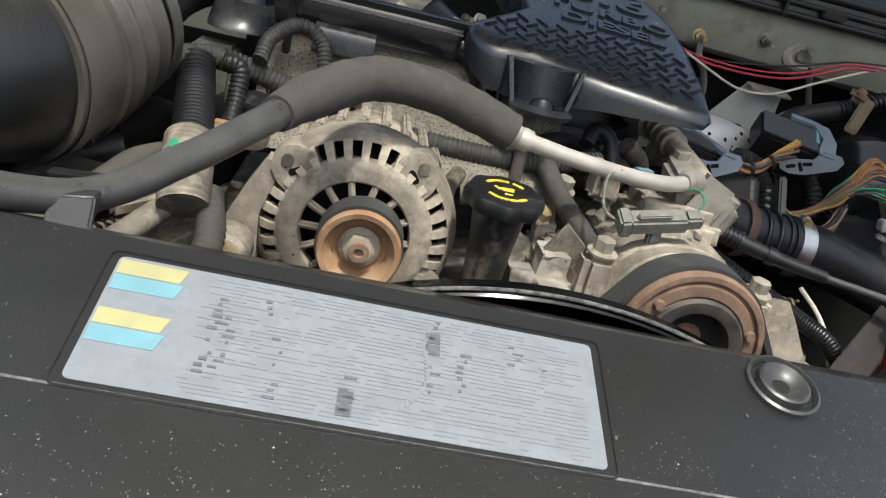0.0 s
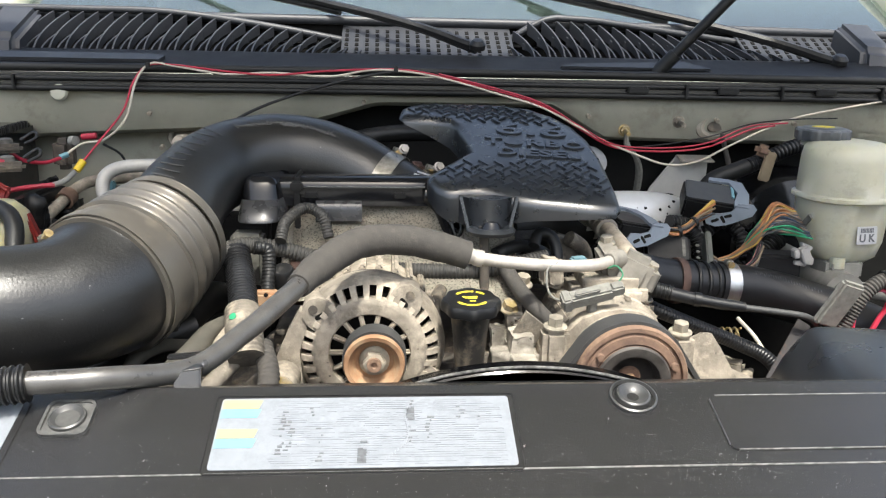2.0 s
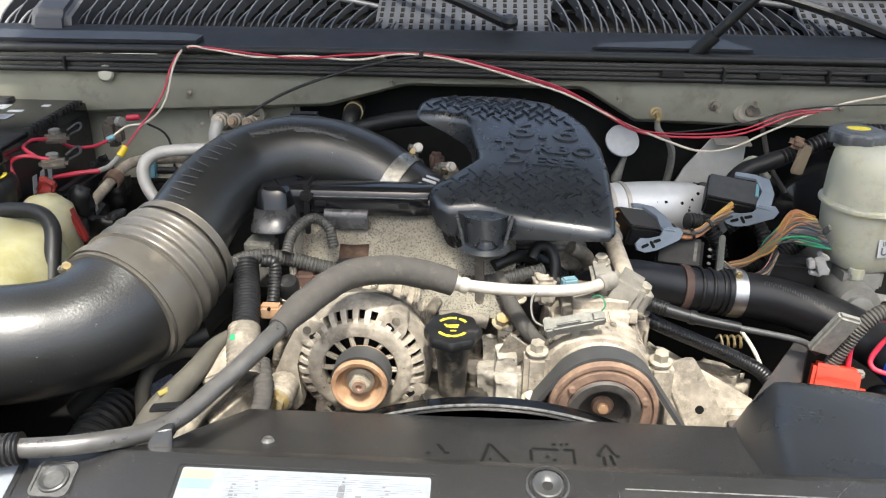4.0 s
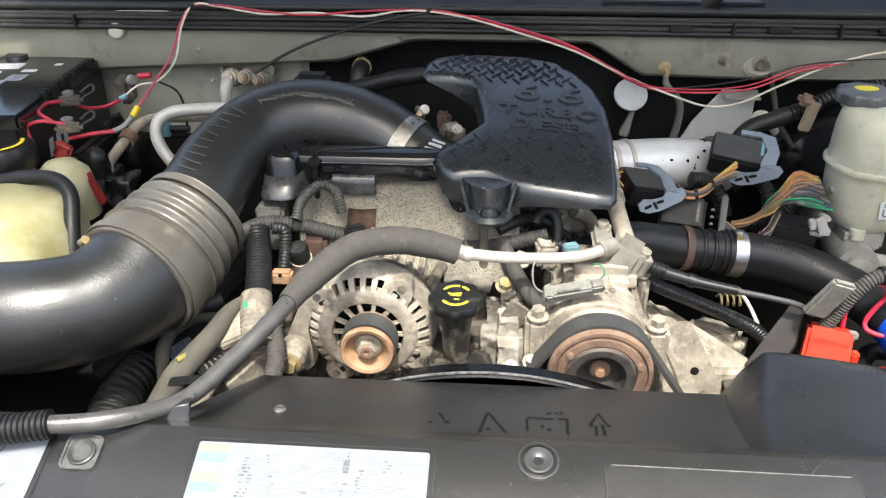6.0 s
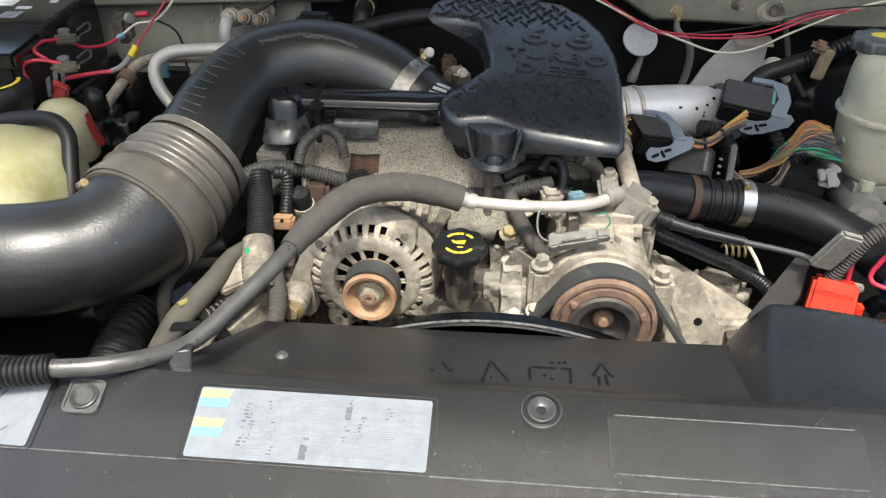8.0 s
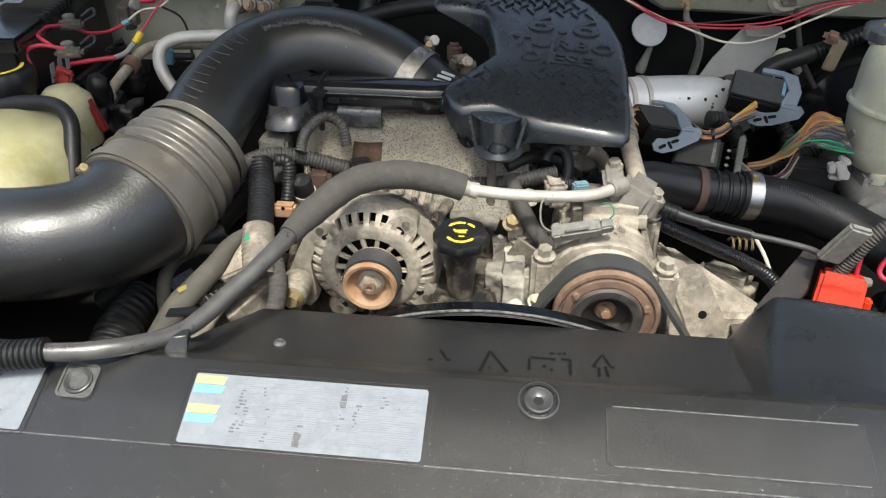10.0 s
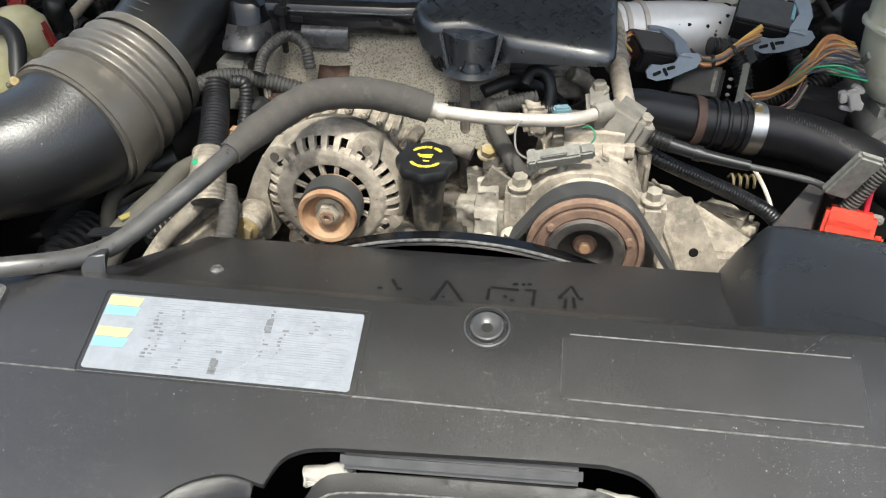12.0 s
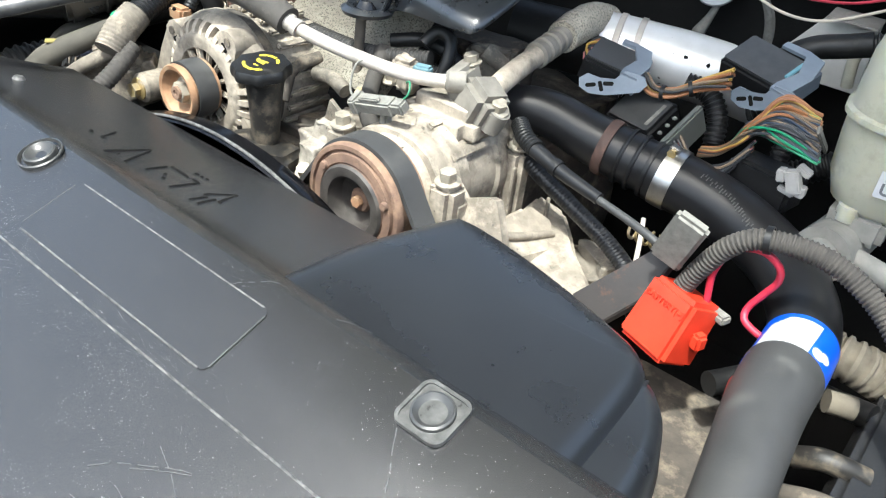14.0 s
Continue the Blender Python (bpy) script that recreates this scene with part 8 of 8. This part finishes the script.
part("flap", box_bm((0.008, 0.014, 0.05), Matrix.Translation((-0.583, 0.468, 1.100)) @ Matrix.Rotation(radians(-20), 4, "Y"), 0.003), M_DULLRED, dome)
part("tip", lump_bm((0.024, 0.012, 0.026), Matrix.Translation((-0.632, 0.496, 1.140)) @ Matrix.Rotation(0.5, 4, "Y"), 0.004, 60, 4, 0.003), M_DULLRED, dome, sharp=170)
tagged(part("overflow_hose", tube_bm([(-0.665, 0.395, 1.138), (-0.630, 0.398, 1.144), (-0.590, 0.395, 1.144), (-0.566, 0.380, 1.132), (-0.557, 0.355, 1.105), (-0.552, 0.33, 1.07), (-0.55, 0.31, 1.03)], 0.0095, 14, 0.006), M_RUBBER), "black rubber overflow hose bent over the tank", "hose")

# aluminium lines at the bulkhead
lines = thing("heater_lines", (-0.48, 0.6, 1.1), "dusty aluminium refrigerant lines looped by the bulkhead", "pipe")
part("loop", tube_bm([(-0.33, 0.650, 1.157), (-0.42, 0.642, 1.156), (-0.481, 0.635, 1.155), (-0.522, 0.624, 1.154), (-0.539, 0.610, 1.148), (-0.545, 0.600, 1.136), (-0.543, 0.594, 1.120), (-0.532, 0.588, 1.100), (-0.512, 0.582, 1.078), (-0.49, 0.575, 1.06)], 0.0090, 16, 0.005), M_DULL, lines)
part("line", tube_bm([(-0.47, 0.662, 1.132), (-0.526, 0.660, 1.133), (-0.577, 0.660, 1.128), (-0.596, 0.652, 1.121), (-0.602, 0.635, 1.114), (-0.606, 0.610, 1.106), (-0.612, 0.565, 1.092), (-0.62, 0.52, 1.070), (-0.625, 0.49, 1.05)], 0.0078, 14, 0.006), M_DIRTALU, lines)
part("collar", lathe_bm([(0.0095, -0.009), (0.0125, -0.009), (0.0125, 0.009), (0.0095, 0.009)], axis_to((-0.6035, 0.624, 1.110), (-0.1, -0.9, -0.3)), 18), M_RUST, lines)
part("bracket", box_bm((0.03, 0.016, 0.018), Matrix.Translation((-0.614, 0.552, 1.091)), 0.003), M_ALU, lines)
part("blue_clip", box_bm((0.014, 0.012, 0.022), Matrix.Translation((-0.549, 0.640, 1.120)), 0.002), M_LABC, lines)
part("valve", tube_bm([(-0.541, 0.640, 1.120), (-0.512, 0.640, 1.121)], 0.0055, 10, 0.01), M_BLACK, lines)
fit_ = thing("heater_fittings", (-0.45, 0.74, 1.15), "dusty pipe fittings on an oval bulkhead plate", "pipe fitting")
part("oval_plate", lathe_bm([(0, -0.006), (0.024, -0.006), (0.026, 0.001), (0.030, 0.002), (0.031, 0.0), (0.031, -0.008), (0, -0.008)], axis_to((-0.453, 0.762, 1.178), (0, -1, 0.1)) @ Matrix.Diagonal((1.5, 0.78, 1, 1)), 36), M_SEAT, fit_)
for x, z, r in ((-0.471, 1.170, 1.0), (-0.447, 1.171, 0.85), (-0.424, 1.168, 0.85)):
    part("fitting", lathe_bm([(0, 0.026), (0.0085 * r, 0.026), (0.0095 * r, 0.022), (0.0095 * r, 0.019), (0.0125 * r, 0.018), (0.0130 * r, 0.014), (0.0125 * r, 0.010), (0.0145 * r, 0.009), (0.0150 * r, 0.003), (0.0145 * r, -0.02), (0, -0.02)], axis_to((x, 0.745, z), (-0.05, -0.9, 0.22)), 22), M_DIRTALU, fit_)
    if x > -0.46:
        part("fitting_bolt", hex_bm(0.0045, 0.006, axis_to((x, 0.721, z + 0.005), (-0.05, -0.9, 0.22)), 0.0065), M_RUSTL, fit_)
part("down_pipe", tube_bm([(-0.471, 0.730, 1.172), (-0.473, 0.716, 1.166), (-0.475, 0.712, 1.145), (-0.475, 0.712, 1.06)], 0.0098, 16, 0.006), M_DULL, fit_)
for pts, r in (([(-0.29, 0.705, 1.160), (-0.250, 0.700, 1.174), (-0.186, 0.695, 1.191), (-0.13, 0.685, 1.198), (-0.08, 0.66, 1.20)], 0.0125), ([(-0.262, 0.78, 1.190), (-0.262, 0.735, 1.190), (-0.263, 0.718, 1.180), (-0.264, 0.705, 1.14)], 0.0135)):
    tagged(part("heater_hose", tube_bm(pts, r, 16, 0.008), M_RUBBER), "dark rubber heater hose at the bulkhead", "hose")
tagged(part("vacuum_port", box_bm((0.050, 0.03, 0.04), Matrix.Translation((-0.308, 0.61, 1.200)), 0.007), M_BLACK), "black plastic resonator block behind the tube", "resonator")
tagged(part("hose_clamp", lathe_bm([(0.0136, -0.004), (0.0152, -0.004), (0.0152, 0.004), (0.0136, 0.004)], axis_to((-0.262, 0.745, 1.190), (0, 1, 0)), 24), M_BRASS), "tan ring clamp on the heater hose", "hose clamp")

# looms and parts beside the alternator
tagged(part("wiring_loom", tube_bm([(-0.372, 0.245, 1.06), (-0.362, 0.285, 1.085), (-0.347, 0.330, 1.103), (-0.322, 0.358, 1.110), (-0.285, 0.372, 1.104), (-0.245, 0.378, 1.092), (-0.19, 0.38, 1.080), (-0.12, 0.378, 1.076), (-0.06, 0.38, 1.076), (-0.02, 0.385, 1.082), (0.02, 0.395, 1.088)], 0.0085, 14, pitch=0.0042, amp=0.0009), M_LOOM), "dusty corrugated wiring loom over the engine", "cable")
tagged(part("wiring_loom", tube_bm([(-0.280, 0.362, 1.115), (-0.276, 0.380, 1.132), (-0.258, 0.402, 1.143), (-0.238, 0.400, 1.135), (-0.230, 0.390, 1.112)], 0.0058, 12, pitch=0.0038, amp=0.0008), M_LOOM), "dusty corrugated loom arched over the shield", "cable")
tagged(part("coolant_conduit", tube_bm([(-0.326, 0.352, 1.105), (-0.320, 0.332, 1.092), (-0.312, 0.300, 1.080), (-0.304, 0.262, 1.066)], 0.0135, 18, pitch=0.0046, amp=0.0013), M_HOSE), "black corrugated conduit plugged into a tan boot", "conduit")
boot = thing("tan_boot", (-0.30, 0.23, 1.0), "dusty tan connector boot with taped leads", "connector")
part("boot", tube_bm([(-0.306, 0.266, 1.068), (-0.301, 0.242, 1.054), (-0.296, 0.222, 1.036)], [0.0165, 0.0175, 0.0165], 18, pitch=0.0046, amp=0.0008), M_GRIME, boot)
part("paint_mark", lathe_bm([(0, 0.0006), (0.0035, 0.0005), (0.0037, 0)], axis_to((-0.3105, 0.2400, 1.0715), (-0.3, -0.6, 0.75)), 14), WMAT["green"], boot)
part("housing", lump_bm((0.095, 0.055, 0.06), Matrix.Translation((-0.325, 0.250, 0.985)) @ Matrix.Rotation(radians(48), 4, "Z") @ Matrix.Rotation(radians(-20), 4, "Y"), 0.002, 30, 8, 0.012, 6), M_GRIME, boot, sharp=170)
part("cover_plate", loft_bm([(-0.328, 0.283, 1.057), (-0.310, 0.266, 1.053), (-0.306, 0.240, 1.043), (-0.318, 0.230, 1.036), (-0.342, 0.224, 1.026), (-0.352, 0.238, 1.030)], [(-0.328, 0.285, 1.045), (-0.310, 0.268, 1.042), (-0.306, 0.243, 1.030), (-0.318, 0.233, 1.024), (-0.342, 0.228, 1.014), (-0.352, 0.242, 1.018)], 0.003), M_DIRTALU, boot, "pale dusty cover plate")
part("black_socket", box_bm((0.040, 0.026, 0.03), Matrix.Translation((-0.318, 0.165, 0.985)) @ Matrix.Rotation(radians(40), 4, "Z") @ Matrix.Rotation(radians(30), 4, "X"), 0.004), M_BLACK, boot)
part("lead_sleeve", tube_bm([(-0.300, 0.248, 1.036), (-0.322, 0.219, 1.019), (-0.341, 0.201, 1.002), (-0.36, 0.18, 0.975)], 0.0085, 14, 0.006), M_GRIME, boot)
part("taped_lead", tube_bm([(-0.285, 0.245, 1.040), (-0.275, 0.215, 1.022), (-0.277, 0.185, 1.00), (-0.28, 0.16, 0.98)], 0.0095, 14, pitch=0.005, amp=0.0008), M_DUSTRUB, boot)
tagged(part("loom_clip", box_bm((0.026, 0.014, 0.014), Matrix.Translation((-0.212, 0.372, 1.098)) @ Matrix.Rotation(0.4, 4, "Z"), 0.003), M_BLACK), "black loom clip beside the hose sleeve", "clip")
sens = thing("coolant_sensor", (-0.277, 0.35, 1.06), "round black sensor on an orange-brown stem", "sensor")
part("cap", lathe_bm([(0, 0.022), (0.010, 0.021), (0.012, 0.018), (0.0125, 0.0), (0, 0)], axis_to((-0.276, 0.350, 1.070), (0, -0.35, 0.9)), 20), M_BLACK, sens)
part("base", lathe_bm([(0, 0), (0.014, 0), (0.014, -0.02), (0, -0.02)], axis_to((-0.276, 0.350, 1.070), (0, -0.35, 0.9)), 18), M_DIRTALU, sens)
part("stem", box_bm((0.03, 0.03, 0.05), Matrix.Translation((-0.262, 0.380, 1.064)), 0.006), M_RUSTD, sens)
tag_ = thing("orange_plug", (-0.29, 0.30, 1.05), "faded orange plug below the conduit", "electrical plug")
part("body", box_bm((0.026, 0.016, 0.016), Matrix.Translation((-0.289, 0.312, 1.066)), 0.003), M_RUSTL, tag_)
part("pin", box_bm((0.004, 0.004, 0.004), Matrix.Translation((-0.289, 0.304, 1.072)), 0.001), M_DARK, tag_)
tagged(part("grey_elbow", tube_bm([(-0.305, 0.345, 1.112), (-0.292, 0.348, 1.108), (-0.290, 0.340, 1.090), (-0.290, 0.325, 1.070)], 0.0068, 14, pitch=0.0042, amp=0.0008), M_RUBBER), "grimy black elbow beside the conduit", "pipe elbow")
M_BEIGE = surf("dusty_olive_rubber", (0.085, 0.078, 0.063), (0.045, 0.041, 0.033), 40, 0.75, 0.9, bump=0.3, bscale=300)
# low tubes under the intake
for pts, r, mm, lbl in (
        ([(-0.36, 0.285, 1.025), (-0.380, 0.274, 1.031), (-0.396, 0.258, 1.031), (-0.404, 0.238, 1.028), (-0.405, 0.218, 1.016), (-0.402, 0.205, 0.99), (-0.398, 0.19, 0.95)], 0.0078, M_BEIGE, "grey-beige hose curving down beside the battery"),
        ([(-0.318, 0.288, 1.055), (-0.338, 0.262, 1.048), (-0.349, 0.234, 1.036), (-0.364, 0.211, 1.023), (-0.381, 0.191, 1.008), (-0.402, 0.165, 0.975)], [0.005, 0.009, 0.012, 0.0135, 0.014, 0.013], M_BEIGE, "grey-beige sheath running down beside the alternator"),
        ([(-0.36, 0.30, 1.04), (-0.40, 0.28, 1.03), (-0.45, 0.27, 1.00), (-0.50, 0.25, 0.96)], 0.017, M_RUBBER, "black rubber hose under the intake tube"),
        ([(-0.44, 0.24, 0.98), (-0.45, 0.18, 0.975), (-0.45, 0.10, 0.94)], 0.022, M_RUBBER, "black corrugated hose under the intake tube"),
        ([(-0.52, 0.16, 0.93), (-0.46, 0.14, 0.97), (-0.43, 0.10, 0.95)], 0.014, M_IRON, "rusty pipe low beside the radiator"),
        ([(-0.35, 0.42, 1.03), (-0.36, 0.36, 1.05), (-0.38, 0.30, 1.04)], 0.018, M_RUBBER, "black rubber hose beside the engine"),
        ([(-0.60, 0.12, 0.96), (-0.54, 0.10, 1.00), (-0.48, 0.085, 1.00), (-0.44, 0.07, 0.96)], 0.010, M_DUSTRUB, "dusty hose low beside the radiator")):
    tagged(part("low_hose", tube_bm(pts, r, 16, 0.008, pitch=0.009 if r == 0.022 else 0, amp=0.003), mm), lbl, "hose")
pinc = thing("pin_connector", (-0.34, 0.18, 1.02), "black pin connector with a blue-grey tag beside the hose", "electrical plug")
pcm = Matrix.Translation((-0.348, 0.214, 1.004)) @ Matrix.Rotation(radians(52), 4, "Z") @ Matrix.Rotation(radians(22), 4, "X") @ Matrix.Scale(0.75, 4)
part("housing", box_bm((0.050, 0.024, 0.022), pcm, 0.003), M_BLACK, pinc)
for k in range(5):
    part("pin_guard", box_bm((0.0025, 0.020, 0.006), pcm @ Matrix.Translation((-0.018 + 0.009 * k, 0, 0.012)), 0.0008), M_BLACK, pinc)
    part("pin", tube_bm([pcm @ Vector((-0.0135 + 0.009 * k, -0.007, 0.012)), pcm @ Vector((-0.0135 + 0.009 * k, 0.0, 0.016)), pcm @ Vector((-0.0135 + 0.009 * k, 0.007, 0.012))], 0.0011, 6, 0.003), M_IRON, pinc)
part("tag", box_bm((0.034, 0.024, 0.002), Matrix.Translation((-0.396, 0.250, 0.998)) @ Matrix.Rotation(radians(60), 4, "Z") @ Matrix.Rotation(radians(35), 4, "X"), 0.0006), surf("blue_grey_tag", (0.12, 0.14, 0.20), (0.05, 0.06, 0.09), 400, 0.5, contrast=0.08), pinc, "blue-grey speckled tag")
part("tag_stripe", box_bm((0.020, 0.006, 0.0022), Matrix.Translation((-0.370, 0.199, 1.0305)) @ Matrix.Rotation(radians(55), 4, "Z") @ Matrix.Rotation(radians(30), 4, "X"), 0.0006), surf("faded_yellow_paint", (0.24, 0.20, 0.045), (0.15, 0.125, 0.035), 120, 0.6), pinc, "faded yellow stripe")
tagged(part("harness_block", box_bm((0.036, 0.03, 0.06), Matrix.Translation((-0.322, 0.405, 1.085)), 0.004), M_FOAM), "grey dusty block under the harness channel", "bracket")

# ---- hood latch inside the opening ----
latch = thing("hood_latch", (-0.01, -0.12, 0.99), "black hood latch with an arched handle", "latch")
TOP = [(-0.117, -0.124, 1.020), (-0.106, -0.118, 1.036), (-0.098, -0.104, 1.044), (-0.083, -0.095, 1.046), (-0.02, -0.090, 1.046), (0.064, -0.087, 1.046), (0.092, -0.091, 1.044), (0.110, -0.099, 1.040), (0.113, -0.104, 1.028)]
RIDGE = [(-0.118, -0.125, 1.019), (-0.106, -0.122, 1.031), (-0.096, -0.111, 1.037), (-0.079, -0.104, 1.0385), (-0.019, -0.100, 1.039), (0.048, -0.099, 1.0385), (0.084, -0.105, 1.035), (0.108, -0.114, 1.024), (0.114, -0.110, 1.019)]
LOW = [(-0.118, -0.126, 1.016), (-0.104, -0.1245, 1.017), (-0.09, -0.1225, 1.0155), (-0.07, -0.122, 1.015), (-0.007, -0.120, 1.015), (0.05, -0.116, 1.015), (0.076, -0.114, 1.015), (0.100, -0.113, 1.015), (0.113, -0.112, 1.015)]
b = bmesh.new()
strips = []
for line_ in (TOP, RIDGE, LOW):
    pts_ = spline(line_, 0.006)[0]
    strips.append([b.verts.new(pts_[round(k * (len(pts_) - 1) / 40)]) for k in range(41)])
for p_, q_ in zip(strips, strips[1:]):
    for k in range(40):
        b.faces.new((p_[k], p_[k + 1], q_[k + 1], q_[k]))
bmesh.ops.recalc_face_normals(b, faces=b.faces)
bmesh.ops.solidify(b, geom=b.faces[:], thickness=0.003)
part("handle", b, M_LATCH, latch)
part("ridge_edge", tube_bm(RIDGE[1:-1], 0.0008, 8, 0.006), M_EDGE, latch)


def on_handle(t, v):
    """A place on the handle's front face, t along, v from its foot to its ridge."""
    r_, l_ = spline(RIDGE, 0.004)[0], spline(LOW, 0.004)[0]
    return l_[round(t * (len(l_) - 1))].lerp(r_[round(t * (len(r_) - 1))], v)


# the slot is a near-black bulge that paints the opening's shade
for nm, t0, t1, v, rr_, mm in (("slot", 0.12, 0.82, 0.42, [0.001, 0.0040, 0.0056, 0.0062, 0.0062, 0.0058, 0.0052, 0.0040, 0.001], M_DARK), ("spring", 0.30, 0.76, 0.12, 0.0017, M_LOOM)):
    part(nm, tube_bm([on_handle(t0 + (t1 - t0) * k / 8, v) + Vector((0, -0.0015, 0.0005)) for k in range(9)], rr_, 8, pitch=0.003 if nm == "spring" else 0, amp=0.0008), mm, latch)
part("rivet", lathe_bm([(0, 0.004), (0.004, 0.003), (0.005, 0), (0, 0)], axis_to(on_handle(0.90, 0.45), (0.1, -0.8, 0.6)), 14), M_EDGE, latch)
part("mark", tube_bm([on_handle(0.83, 0.75) + Vector((0, -0.002, 0)), on_handle(0.88, 0.72) + Vector((0, -0.002, 0))], 0.0009, 6, 0.004), M_EDGE, latch)
for x, a_ in ((-0.093, 0.2), (0.094, -0.2)):
    part("foil_scrap", lump_bm((0.034, 0.016, 0.006), Matrix.Translation((x, -0.090, 1.036)) @ Matrix.Rotation(a_, 4, "Z"), 0.004, 60, 4, 0.001), M_DULL, latch, sharp=170)
supp = thing("radiator_support", (0, -0.18, 0.9), "black painted radiator support with pressed notches", "radiator support")
beam = part("beam", box_bm((0.50, 0.060, 0.05), Matrix.Translation((-0.01, -0.120, 0.9742)) @ Matrix.Rotation(radians(16), 4, "X"), 0.008), M_STEELP, supp)
part("front_face", box_bm((0.50, 0.01, 0.2), Matrix.Translation((-0.01, -0.146, 0.86)), 0.003), M_DARK, supp)
for x, y in ((-0.092, -0.120), (-0.040, -0.119), (0.040, -0.115), (-0.048, -0.139), (0.058, -0.132)):
    part("notch", lathe_bm([(0, 0.0075), (0.0035, 0.0068), (0.0070, 0.0042), (0.0105, 0.0012), (0.0125, -0.001), (0, -0.001)], Matrix.Translation((x, y, 0.9905 + 0.28 * (y + 0.147))) @ Matrix.Rotation(radians(16), 4, "X") @ Matrix.Diagonal((0.62, 1.0, 1.0, 1.0)), 20), M_STEELP, supp)
carve(beam, box_bm((0.022, 0.018, 0.12), Matrix.Translation((-0.002, -0.146, 0.985)), 0.0))
part("side_pad", box_bm((0.11, 0.12, 0.012), Matrix.Translation((0.128, -0.165, 0.996)) @ Matrix.Rotation(radians(10), 4, "X"), 0.004), M_COVER, supp)
part("side_pad", box_bm((0.11, 0.12, 0.012), Matrix.Translation((-0.160, -0.175, 0.998)) @ Matrix.Rotation(radians(10), 4, "X"), 0.004), M_COVER, supp)
part("lump", lump_bm((0.026, 0.022, 0.024), Matrix.Translation((-0.060, -0.166, 0.955)) @ Matrix.Rotation(0.6, 4, "Z"), 0.006, 60, 6, 0.006), M_RUSTL, supp, "brown crusted bracket end", sharp=60)
part("lump", lump_bm((0.040, 0.022, 0.022), Matrix.Translation((0.030, -0.166, 0.952)) @ Matrix.Rotation(-0.3, 4, "Z"), 0.008, 55, 7, 0.006, 3), M_FOAM, supp, "cream crumbled foam", sharp=60)
part("lump", lump_bm((0.020, 0.016, 0.018), Matrix.Translation((-0.088, -0.158, 0.965)), 0.005, 70, 5, 0.004, 9), M_FOAM, supp, sharp=60)
part("drain_pipe", tube_bm([(-0.056, -0.164, 0.958), (-0.040, -0.172, 0.955), (-0.020, -0.186, 0.946), (-0.006, -0.205, 0.93)], [0.006, 0.0085, 0.0085, 0.008], 12, 0.006), M_DUSTRUB, supp)
part("stay", tube_bm([(0.000, -0.158, 0.966), (0.014, -0.172, 0.952), (0.012, -0.20, 0.935)], 0.005, 10, 0.006), M_RUSTD, supp)
for k in range(3):
    part("wire_stay", tube_bm([(-0.120, -0.170 - 0.012 * k, 0.958), (-0.085, -0.178 - 0.012 * k, 0.952), (-0.052, -0.190 - 0.012 * k, 0.940)], 0.0022, 8, 0.008), M_ALU, supp)
part("grille_bar", box_bm((0.4, 0.02, 0.03), Matrix.Translation((-0.01, -0.26, 0.90)), 0.004), M_BLACK, supp)
